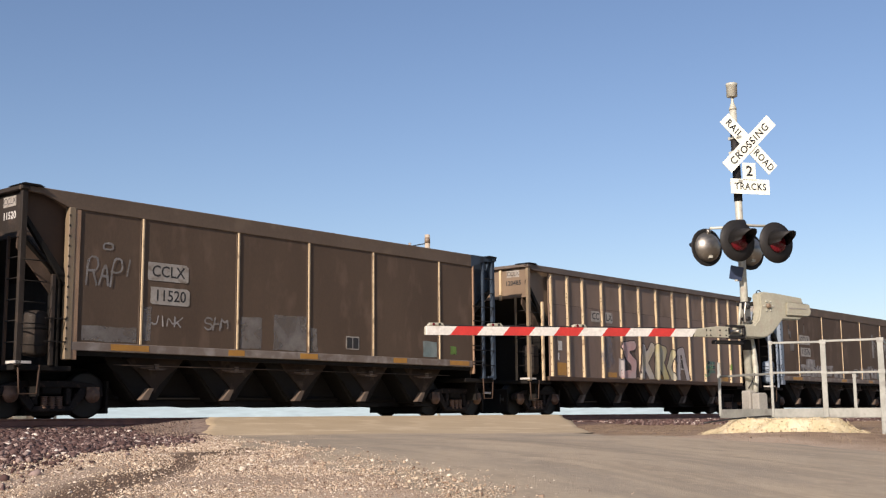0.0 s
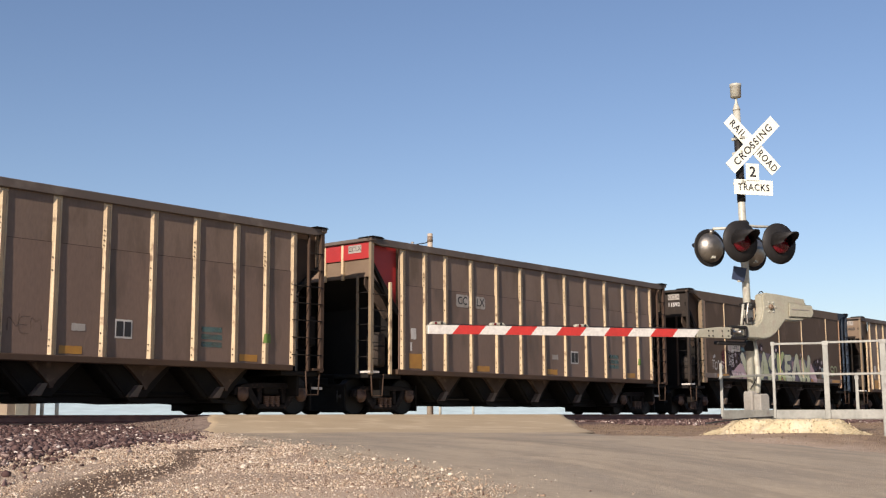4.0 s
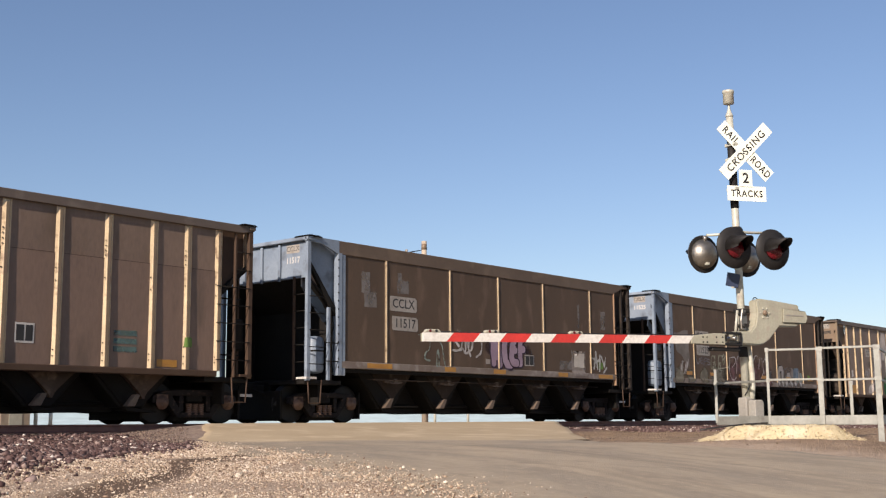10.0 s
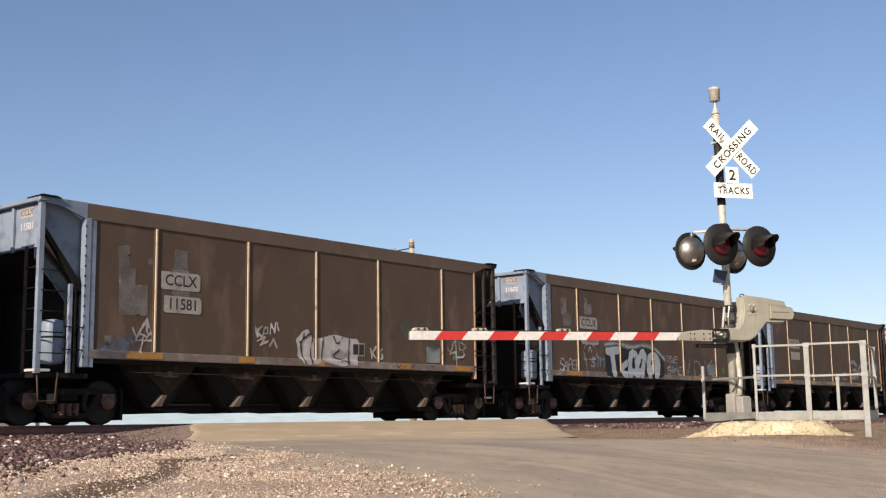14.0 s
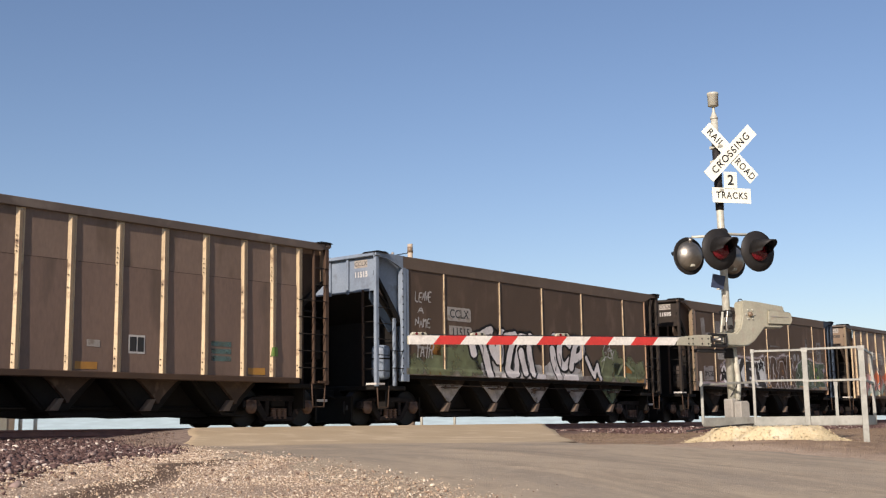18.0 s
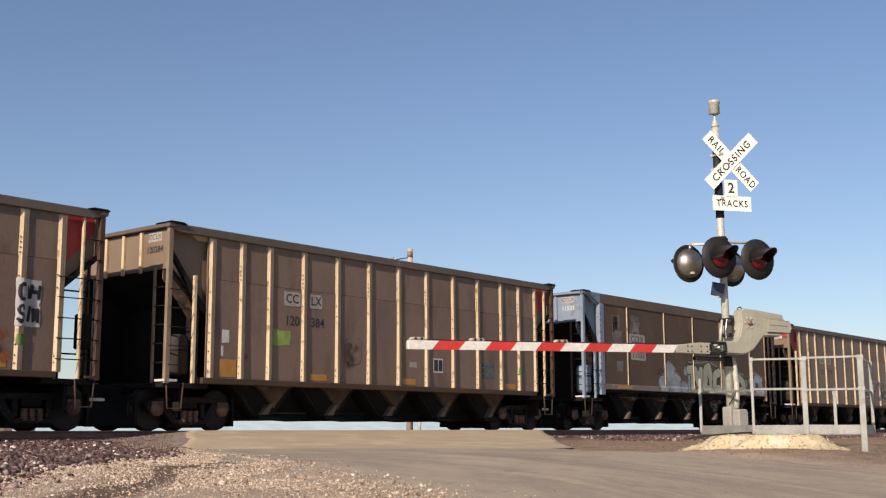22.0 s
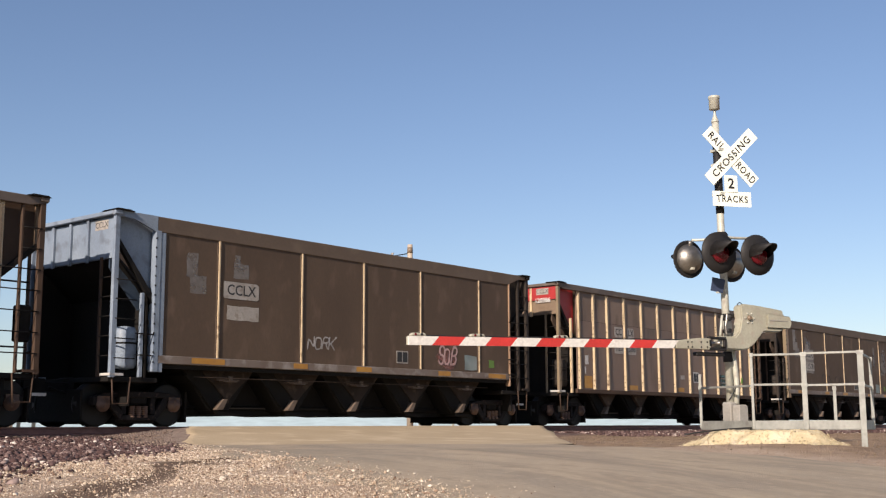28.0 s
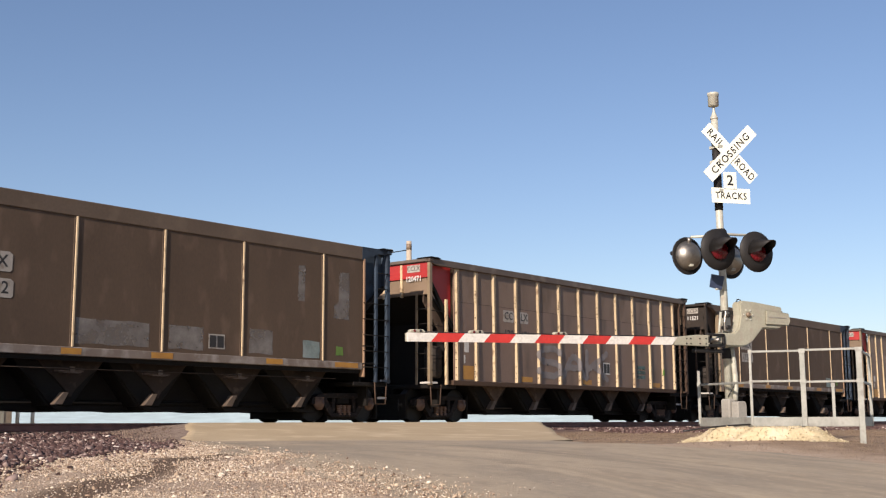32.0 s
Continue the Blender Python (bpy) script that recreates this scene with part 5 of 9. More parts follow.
for i, (kind, near, number) in enumerate(CARS):
    car = train[i]
    ribbed = kind == "R"
    y = -1.548 if ribbed else -1.575
    if ribbed:
        plate_letters(car, "CC", 3.59, y, 3.05, 0.30, (0.52, 0.34))
        plate_letters(car, "LX", 4.36, y, 3.05, 0.30, (0.42, 0.34))
        if number:
            fresh = number.endswith("386")
            plate_letters(car, number[:3], 3.60, y, 2.53, 0.32, (0.58, 0.38) if fresh else None)
            plate_letters(car, number[3:], 4.42, y, 2.53, 0.32, (0.56, 0.38) if fresh else None)
        for x0, x1 in ((1.45, 1.93), (4.2, 4.75), (7.5, 8.0), (11.9, 12.4)):
            patch(car, x0, x1, 1.17, 1.32 if x0 > 2 else 1.55, YELLOW, y, "reflector", "orange-yellow reflector strip", 0.005)
        patch(car, 8.72, 9.12, 1.52, 1.90, STEP_WHITE, y, "data_panel", "small framed data panel", 0.004)
        patch(car, 8.75, 8.91, 1.56, 1.86, INK, y - 0.004, "data_panel", "", 0.002)
        patch(car, 8.94, 9.09, 1.56, 1.86, INK, y - 0.004, "data_panel", "", 0.002)
        if not number.endswith("85"):
            patch(car, 7.75, 8.05, 1.62, 1.76, PLACARD, y, "sticker", "small pale label", 0.008)
        patch(car, 1.50, 1.56, 1.62, 1.84, STEP_WHITE, y, "sticker", "thin white stripe", 0.004)
        patch(car, 1.52, 1.72, 1.92, 2.2, STEP_WHITE, y, "sticker", "small white sticker", 0.01)
        for k in range(3):
            patch(car, 10.85, 11.4, 1.44 + 0.16 * k, 1.55 + 0.16 * k, spray((0.12, 0.20, 0.19), None, (0.3, 0.9)), y, "sticker_stripe", "faded teal sticker stripe", 0.004)
    else:
        plate_letters(car, "CCLX", 3.35, y, 3.0, 0.33, (1.02, 0.38))
        if number:
            plate_letters(car, number, 3.41, y, 2.50, 0.33, (0.98, 0.36))
        else:
            patch(car, 2.95, 3.87, 2.34, 2.66, PLACARD, y, "placard", "", 0.01)
        high = number == "11525"
        for x0, x1 in ((2.1, 2.5), (3.85, 4.25), (6.1, 6.55), (8.05, 8.5), (10.3, 10.7), (12.45, 12.9)) if high else ((2.0, 2.9), (4.95, 5.4), (7.05, 7.6), (10.2, 10.7), (12.4, 13.2)):
            patch(car, x0, x1, *((1.60, 1.72) if high else (1.33, 1.45)), YELLOW, y - 0.024 if high else -1.603, "reflector", "orange-yellow reflector strip", 0.004)
        patch(car, 8.55, 9.0, 1.60, 1.92, PLACARD, y, "data_panel", "small framed data panel", 0.004)
        patch(car, 8.58, 8.76, 1.63, 1.89, INK, y - 0.004, "data_panel", "", 0.002)
        patch(car, 8.79, 8.97, 1.63, 1.89, INK, y - 0.004, "data_panel", "", 0.002)
    # small placard on the end sheet
    f = Form().box(-0.23, 0.23, -0.004, 0, -0.10, 0.10)
    ob = part("placard", f, PLACARD, car)
    flush = 0.0 if ribbed and near else 0.048      # the red panel lies proud of the end sheet
    ob.matrix_basis = pose(0.010 + flush, -1.0, 4.14, 0, 0, -90)
    ob = part("lettering", lettering("CCLX", 0.175, INK), INK, car)
    ob.matrix_basis = pose(0.004 + flush, -1.0, 4.14, 0, 0, -90)
    if number:
        ink = WHITE_INK if near or not ribbed else INK
        ob = part("lettering", lettering(number, 0.195, ink, bold=0.006), ink, car)
        ob.matrix_basis = pose(0.009 + flush, -1.0, 3.86, 0, 0, -90)
    if ribbed and near:
        for k in range(3):
            patch(car, 0.62, 0.95 - 0.05 * k, 3.98 - 0.09 * k, 4.03 - 0.09 * k, WHITE_INK, -1.192, "stencil_bar", "", 0.002)


GREY_PAINT = ((0.24, 0.224, 0.208), (0.168, 0.152, 0.14))


rolls = [0]


def rolled(car, ribbed, *boxes):
    for b in boxes:
        rolls[0] += 1
        block(car, ribbed, GREY_PAINT[0], *b, other=GREY_PAINT[1], cover=(0.45, 0.95), layer=-0.4 + 0.17 * (rolls[0] % 7))


def paint_graffiti():
    c = {k: train[k - FIRST] for k in range(FIRST, FIRST + len(train))}
    thin = (0.26, 0.247, 0.234)
    # marks that many of the smooth cars share: small stickers near the far end, tall ghost patches
    for i, (kind, near, number) in enumerate(CARS):
        if kind == "S":
            if i + FIRST != 9:
                block(train[i], False, (0.208, 0.288, 0.288), 11.35, 11.9, 1.52, 1.92, other=(0.272, 0.304, 0.288))
            block(train[i], False, (0.16, 0.288, 0.064), 12.45, 12.7, 1.62, 1.84)
            if i + FIRST in (26, 27):
                rolled(train[i], False, (11.18, 11.4, 2.85, 3.7))
                shape(train[i], False, ((12.55, 3.65), (12.9, 3.68), (12.9, 2.5), (12.36, 2.5), (12.38, 2.85), (12.52, 2.9)), GREY_PAINT[0], GREY_PAINT[1], wobble=0.004, cover=(0.35, 0.85))
            if i + FIRST in (2, 7):
                rolled(train[i], False, (11.2, 11.29, 2.76, 3.45), (11.13, 11.38, 2.9, 3.2), (12.41, 12.79, 3.2, 3.5), (12.5, 12.73, 2.53, 3.26))
            if i + FIRST in (9, 13, 20, 24, 26, 27):
                rolled(train[i], False, (1.82, 2.12, 3.2, 3.72), (1.92, 2.36, 2.85, 3.24), (3.15, 3.3, 3.6, 3.8), (3.12, 3.56, 3.28, 3.62))
            elif i + FIRST in (2, 7):
                rolled(train[i], False, (1.78, 1.9, 3.2, 3.55), (1.84, 2.05, 3.0, 3.3), (3.3, 3.38, 3.3, 3.7))
        else:
            block(train[i], True, (0.16, 0.288, 0.064), 12.55, 12.78, 1.6, 1.82)
    a = c[0]
    scribble(a, False, "RAP!", 1.4, 2.45, 2.55, 3.2, thin, 0.022)
    scribble(a, False, "O", 1.75, 2.0, 3.3, 3.5, thin, 0.02)
    scribble(a, False, "JINK", 2.95, 3.7, 1.85, 2.1, (0.4, 0.384, 0.368), 0.014)
    scribble(a, False, "SHM", 4.3, 4.95, 1.85, 2.15, thin, 0.02)
    rolled(a, False, (1.35, 2.6, 1.5, 1.80), (2.75, 2.95, 1.55, 2.25), (5.3, 5.9, 1.5, 2.2), (6.25, 7.25, 1.5, 2.3), (7.4, 7.6, 1.5, 2.05))
    a = c[1]
    ink = (0.07, 0.052, 0.05)
    shape(a, True, ((5.02, 1.2), (5.06, 2.3), (5.95, 2.36), (5.9, 2.0), (6.2, 1.2)), (0.10, 0.075, 0.066), layer=0.5, cover=(0.4, 0.9))
    letters(a, True, (((5.80, 2.23), (5.19, 2.16), (5.45, 1.85), (5.81, 1.65), (5.75, 1.26), (5.05, 1.24)),), 0.15, (0.52, 0.44, 0.42), ink, 0.035, (0.54, 0.33, 0.31), layer=3, sharp=True)
    block(a, True, (0.56, 0.50, 0.47), 4.86, 5.24, 1.2, 1.78, layer=6, cover=(0.85, 1.0))
    letters(a, True, (((6.31, 1.22), (6.40, 2.15)), ((6.99, 2.21), (6.48, 1.71), (6.92, 1.19))), 0.16, (0.50, 0.46, 0.43), ink, 0.035, (0.52, 0.44, 0.27), layer=6, sharp=True)
    letters(a, True, (((7.26, 1.17), (7.32, 2.18), (7.78, 2.12), (7.55, 1.73), (7.86, 1.19)),), 0.16, (0.46, 0.43, 0.33), ink, 0.035, (0.50, 0.43, 0.20), layer=9, sharp=True)
    letters(a, True, (((8.33, 2.05), (8.06, 1.58), (8.37, 1.17)),), 0.13, (0.50, 0.44, 0.20), ink, 0.035, (0.44, 0.42, 0.36), layer=3, sharp=True)
    letters(a, True, (((8.70, 1.18), (8.76, 2.12), (9.02, 2.16), (9.36, 1.18)),), 0.12, (0.53, 0.49, 0.47), ink, 0.035, (0.42, 0.38, 0.37), layer=6, sharp=True)
    block(a, True, (0.50, 0.46, 0.42), 5.0, 9.5, 1.03, 1.12, layer=1, cover=(0.2, 0.95))
    cloud(a, True, (0.26, 0.25, 0.27), [(4.2, 1.8, 0.4), (4.3, 2.2, 0.3)], layer=0, cover=(0.2, 0.6))
    scribble(a, True, "SUN", 10.55, 11.2, 1.3, 1.85, (0.2, 0.4, 0.224), 0.02)
    rolled(c[2], False, (10.2, 10.9, 1.7, 2.1), (1.9, 2.3, 2.5, 2.85))
    for n, b in enumerate(((2.85, 5.05, 1.5, 1.98), (3.4, 4.3, 1.9, 2.22), (5.4, 6.2, 1.55, 2.0), (6.3, 7.2, 1.5, 1.78), (9.3, 10.4, 1.5, 1.98), (10.6, 11.3, 1.55, 2.0), (10.9, 11.1, 2.5, 3.6), (12.4, 12.8, 2.8, 3.5))):
        block(c[2], False, (0.42, 0.40, 0.38), *b, other=(0.30, 0.28, 0.265), wobble=0.006, cover=(0.35, 0.95), layer=0.2 + 0.3 * n)
    scribble(c[3], True, "PAK", 4.3, 5.0, 1.5, 2.1, (0.08, 0.064, 0.056), 0.014, (0.0, 0.5))
    scribble(c[3], True, "NEM", 6.4, 7.1, 1.5, 1.9, (0.08, 0.064, 0.056), 0.012, (0.0, 0.5))
    # green and pink letters over a dark, dotted ground
    a = c[5]
    cloud(a, False, (0.04, 0.028, 0.04), [(3.0, 2.0, 0.45), (3.3, 1.7, 0.45), (3.5, 2.2, 0.5), (3.9, 2.3, 0.3), (5.2, 2.5, 0.2), (5.6, 2.55, 0.2), (7.1, 2.5, 0.25), (10.9, 1.9, 0.45), (11.2, 2.0, 0.35)], layer=0, cover=(0.4, 1.0))
    cloud(a, False, (0.15, 0.03, 0.045), [(2.6, 2.1, 0.22), (2.6, 1.8, 0.18)], layer=0.3, cover=(0.3, 0.9))
    shape(a, False, ((3.9, 2.2), (3.95, 1.33), (10.5, 1.33), (10.2, 2.15), (9.3, 2.25), (8.2, 2.3), (6.9, 2.35), (5.2, 2.35)), (0.20, 0.16, 0.19), (0.05, 0.07, 0.11), layer=0.6)
    letters(a, False, (((3.45, 1.42), (4.02, 1.75), (4.2, 1.42)), ((10.1, 2.0), (10.6, 1.45))), 0.22, (0.46, 0.30, 0.33), None, 0, (0.52, 0.40, 0.42), layer=1)
    letters(a, False, (((6.6, 2.0), (6.75, 1.5)), ((8.55, 2.0), (8.5, 1.5)), ((9.25, 2.1), (9.35, 1.6)), ((5.35, 1.9), (5.45, 1.6))), 0.11, (0.44, 0.28, 0.31), None, 0, (0.36, 0.24, 0.27), layer=1)
    lime, lemon, navy = (0.47, 0.52, 0.30), (0.56, 0.56, 0.44), (0.03, 0.05, 0.08)
    letters(a, False, (((4.06, 2.15), (4.61, 1.40), (4.94, 2.21)),), 0.15, lime, navy, 0.03, lemon, 3, sharp=True)
    letters(a, False, (((5.22, 2.20), (5.12, 1.40), (5.48, 1.40)),), 0.14, lime, navy, 0.03, lemon, 6, sharp=True)
    letters(a, False, (((5.58, 1.40), (5.89, 2.26), (6.25, 1.40)), ((5.73, 1.66), (6.08, 1.66))), 0.13, lemon, navy, 0.03, lime, 9, sharp=True)
    letters(a, False, (((6.82, 2.27), (6.40, 2.12), (6.46, 1.88), (6.87, 1.65), (6.60, 1.40), (6.28, 1.40)),), 0.14, lime, navy, 0.03, lemon, 3)
    letters(a, False, (((7.18, 1.40), (7.16, 2.27)), ((7.58, 2.34), (7.21, 1.83), (7.66, 1.40))), 0.13, lime, navy, 0.03, (0.46, 0.52, 0.22), 6, sharp=True)
    letters(a, False, (((8.26, 2.25), (7.85, 2.25), (7.86, 1.42), (8.24, 1.42)), ((7.84, 1.85), (8.16, 1.85))), 0.12, lemon, navy, 0.03, lime, 9, sharp=True)
    letters(a, False, (((8.46, 1.42), (8.90, 2.29), (9.21, 1.42)),), 0.14, lime, navy, 0.03, lemon, 3, sharp=True)
    letters(a, False, (((9.48, 1.42), (9.47, 2.18), (9.91, 1.42), (10.11, 2.28)),), 0.14, lemon, navy, 0.03, lime, 6, sharp=True)
    letters(a, False, (((4.25, 1.9), (4.5, 1.55)), ((5.85, 2.0), (5.75, 1.5)), ((7.0, 1.9), (7.1, 1.5)), ((8.85, 2.0), (8.7, 1.5)), ((9.75, 1.7), (9.9, 1.5))), 0.012, navy, None, 0, layer=10)
    letters(a, False, (((3.25, 1.46), (3.6, 1.5), (4.0, 1.46)),), 0.09, (0.54, 0.46, 0.46), None, 0, layer=5, cover=(0.2, 1.0))
    for x, z in ((3.1, 2.4), (3.5, 2.2), (3.3, 1.8), (3.7, 2.45), (3.55, 1.95), (5.15, 2.6), (5.7, 2.5), (7.0, 2.5), (9.3, 2.4), (11.0, 2.2), (11.2, 1.95), (11.4, 2.15), (3.2, 1.55)):
        cloud(a, False, (0.46, 0.38, 0.39), [(x, z, 0.07)], layer=8, wobble=0.008, soft=0.0)
    letters(a, False, (((4.0, 2.42), (4.5, 2.44), (4.9, 2.34)),), 0.07, (0.07, 0.13, 0.15), None, 0, layer=1, soft=0.1)
    scribble(a, False, "TOYS", 1.6, 2.55, 1.6, 1.95, (0.50, 0.48, 0.46), 0.022)
    cloud(a, False, (0.50, 0.48, 0.46), [(1.85, 2.1, 0.06), (2.05, 2.22, 0.05), (2.1, 2.05, 0.05)], soft=0.0)
    for n, word in enumerate(("JNS", "ONSE", "OZMO", "MT")):
        scribble(a, False, word, 2.95, 3.35, 2.22 - 0.17 * n, 2.38 - 0.17 * n, (0.5, 0.48, 0.46), 0.012)
    scribble(a, False, "SO", 12.3, 13.0, 1.6, 2.1, (0.36, 0.4, 0.24), 0.03)
    # large faded white letters
    a, fog = c[6], (0.66, 0.59, 0.54)
    letters(a, True, (((4.6, 3.5), (5.1, 3.0), (5.2, 2.5)), ((6.3, 3.55), (6.75, 3.3), (7.2, 3.0)), ((8.7, 3.4), (9.6, 3.5))), 0.22, fog, None, 0, layer=1, soft=0.5, cover=(0.4, 0.7))
    letters(a, True, (((4.35, 3.69), (4.93, 3.09), (5.07, 2.40)), ((5.45, 2.33), (5.83, 2.41), (5.97, 2.05), (5.05, 1.79), (4.15, 1.55))), 0.17, fog, None, 0, layer=2, soft=0.26, cover=(0.6, 0.85))
    letters(a, True, (((4.2, 1.35), (5.6, 1.3)), ((5.0, 3.5), (6.3, 3.2), (6.9, 2.7))), 0.10, fog, None, 0, layer=0, soft=0.4, cover=(0.25, 0.6))
    letters(a, True, (((6.59, 3.65), (7.10, 3.16), (6.96, 1.25)), ((6.73, 2.4), (6.62, 1.25)), ((7.63, 2.9), (8.43, 1.25)), ((6.72, 1.5), (6.95, 1.9))), 0.18, fog, None, 0, layer=4, soft=0.22, cover=(0.68, 0.92))
    letters(a, True, (((8.79, 3.57), (9.16, 1.22)), ((8.87, 3.67), (9.81, 3.66), (10.15, 3.02), (9.68, 2.39), (9.19, 2.29))), 0.14, fog, None, 0, layer=6, soft=0.22, cover=(0.65, 0.9))
    letters(a, True, (((11.65, 3.04), (11.07, 3.29), (10.24, 2.25), (10.15, 1.64), (10.81, 1.25)), ((11.02, 3.38), (11.05, 2.31)), ((11.4, 1.3), (12.4, 1.35))), 0.16, fog, None, 0, layer=8, soft=0.22, cover=(0.65, 0.9))
    cloud(a, True, (0.40, 0.16, 0.18), [(2.5, 1.32, 0.16)], cover=(0.1, 0.7))
    scribble(a, True, "AMS", 4.25, 4.9, 1.9, 2.3, (0.42, 0.39, 0.37), 0.014)
    scribble(c[6], True, "ZAPO", 3.2, 3.75, 1.95, 2.2, (0.42, 0.39, 0.37), 0.014)
    scribble(c[6], True, "GS", 3.3, 3.65, 1.62, 1.9, (0.42, 0.39, 0.37), 0.016)
    scribble(c[6], True, "TM", 3.25, 3.6, 1.3, 1.55, (0.42, 0.39, 0.37), 0.014)
    # cream letters along the whole side
    a = c[7]
    cloud(a, False, (0.10, 0.17, 0.145), [(2.2, 2.3, 0.35), (4.4, 2.35, 0.35), (6.4, 2.3, 0.3), (9.4, 2.35, 0.45), (10.1, 2.2, 0.45), (11.3, 2.2, 0.4), (12.4, 2.1, 0.35)], layer=0, cover=(0.1, 0.8))
    cloud(a, False, (0.46, 0.34, 0.32), [(1.6, 1.9, 0.6), (1.9, 2.2, 0.4), (2.5, 1.7, 0.5), (4.5, 1.7, 0.6), (6.5, 1.7, 0.6), (8.2, 1.6, 0.4)], (0.40, 0.28, 0.26), layer=1)
    cloud(a, False, (0.52, 0.44, 0.34), [(9.0, 1.8, 0.6), (9.5, 2.05, 0.5), (10.0, 1.7, 0.6), (10.6, 1.6, 0.5), (11.2, 1.9, 0.45), (11.8, 1.7, 0.5), (12.4, 1.9, 0.35), (12.6, 1.6, 0.4)], (0.46, 0.36, 0.30), layer=1)
    cloud(a, False, (0.20, 0.035, 0.028), [(8.55, 2.2, 0.2), (8.35, 1.7, 0.16), (9.6, 1.75, 0.17), (10.75, 1.95, 0.22), (11.4, 1.55, 0.16), (13.1, 1.5, 0.16)], layer=2.2)
    cream, tint, black = (0.66, 0.57, 0.43), (0.54, 0.43, 0.35), (0.016, 0.016, 0.015)
    cloud(a, False, (0.54, 0.43, 0.43), [(1.3, 1.9, 0.35), (1.5, 2.1, 0.3), (1.9, 1.9, 0.35), (1.4, 1.5, 0.35), (2.0, 1.5, 0.3), (2.3, 2.0, 0.2)], (0.47, 0.36, 0.37), layer=1.5, soft=0.06, wobble=0.01, cover=(0.85, 1.0))
    letters(a, False, (((2.66, 2.25), (2.34, 1.84), (2.06, 1.74), (2.52, 1.60), (2.36, 1.42), (1.95, 1.40)),), 0.15, cream, black, 0.05, tint, 3, sharp=True)
    letters(a, False, (((3.05, 1.40), (3.02, 2.07), (3.30, 2.15), (3.54, 1.55), (3.82, 2.11), (3.96, 2.19), (3.90, 1.40)),), 0.17, cream, black, 0.05, tint, 6)
    letters(a, False, (((4.28, 1.42), (4.21, 1.89), (4.46, 2.20), (4.77, 2.18), (4.93, 1.83), (4.85, 1.42)), ((4.4, 1.42), (4.7, 1.42))), 0.19, cream, black, 0.05, tint, 9)
    block(a, False, (0.12, 0.04, 0.045), 4.46, 4.70, 1.52, 1.86, layer=13)
    letters(a, False, (((5.79, 2.25), (5.64, 1.45)), ((5.75, 2.2), (5.45, 1.92))), 0.16, cream, black, 0.05, tint, 3, sharp=True)
    letters(a, False, (((6.80, 2.28), (6.22, 1.86), (6.68, 1.72), (6.60, 1.46), (6.10, 1.42)),), 0.16, cream, black, 0.05, tint, 6, sharp=True)
    shape(a, False, ((5.15, 1.34), (5.2, 1.9), (5.5, 2.3), (6.4, 2.35), (7.0, 2.2), (7.4, 1.34)), (0.33, 0.25, 0.27), (0.40, 0.28, 0.27), layer=1.8)
    shell, edge = (0.62, 0.54, 0.42), (0.33, 0.25, 0.19)
    letters(a, False, (((7.83, 1.45), (7.98, 2.05), (8.43, 2.30), (8.87, 2.05), (9.05, 1.45)), ((8.1, 1.6), (8.3, 2.1)), ((8.75, 1.6), (8.6, 2.1))), 0.24, shell, edge, 0.03, tint, 3)
    letters(a, False, (((9.87, 1.45), (9.95, 2.10), (10.43, 2.30), (10.93, 2.10), (11.05, 1.45)), ((10.2, 1.9), (10.6, 2.0))), 0.21, shell, edge, 0.03, tint, 6)
    letters(a, False, (((9.2, 1.5), (9.5, 1.9), (9.45, 1.5)), ((11.4, 1.5), (11.8, 1.95), (12.0, 1.5))), 0.18, shell, edge, 0.03, tint, 9)
    letters(a, False, (((7.9, 2.4), (8.4, 2.58), (9.0, 2.36)), ((10.0, 2.42), (10.5, 2.58), (11.0, 2.3))), 0.03, (0.13, 0.22, 0.18), None, 0, layer=1, soft=0.1)
    for x, z, w, h in ((8.36, 1.72, 0.2, 0.4), (8.85, 1.9, 0.16, 0.3), (10.45, 1.55, 0.34, 0.22), (9.42, 1.95, 0.14, 0.4), (11.5, 1.75, 0.2, 0.3), (10.4, 2.15, 0.2, 0.12)):
        block(a, False, (0.17, 0.045, 0.035), x - w / 2, x + w / 2, z - h / 2, z + h / 2, layer=12, wobble=0.02)
    for x in (8.05, 8.55, 9.0, 10.1, 10.3, 10.75, 11.2):
        letters(a, False, (((x, 1.45), (x + 0.06, 1.85), (x - 0.03, 2.15)),), 0.014, edge, None, 0, layer=11)
    hopper_paint(a, (0.24, 0.16, 0.115), (3.15, 5.25, 7.35, 9.5, 11.6), (0.1, 0.9))
    cloud(a, False, (0.16, 0.224, 0.128), [(12.7, 1.8, 0.25), (13.0, 1.9, 0.2)], layer=11)
    scribble(c[8], True, "AVK", 4.1, 5.0, 1.25, 1.8, (0.36, 0.344, 0.328), 0.022, (0.0, 0.55))
    scribble(c[8], True, "SAPR", 5.2, 6.6, 1.3, 1.8, (0.08, 0.064, 0.056), 0.018, (0.0, 0.6))
    cloud(c[8], True, (0.264, 0.24, 0.224), [(7.0, 1.7, 0.25), (6.6, 1.8, 0.2), (8.0, 1.8, 0.22)], cover=(0.0, 0.6))
    a, mint, milk = c[9], (0.30, 0.37, 0.32), (0.58, 0.55, 0.52)
    letters(a, False, (((3.91, 2.26), (4.37, 2.18), (4.38, 1.91), (4.17, 1.79), (4.16, 1.61), (4.37, 1.60)), ((4.34, 2.23), (4.46, 2.30), (4.86, 2.08), (4.90, 1.78), (4.99, 1.47)), ((4.64, 1.46), (4.65, 1.83), (4.72, 1.90), (4.74, 1.48)),), 0.022, mint, None, 0, cover=(0.4, 1.0))
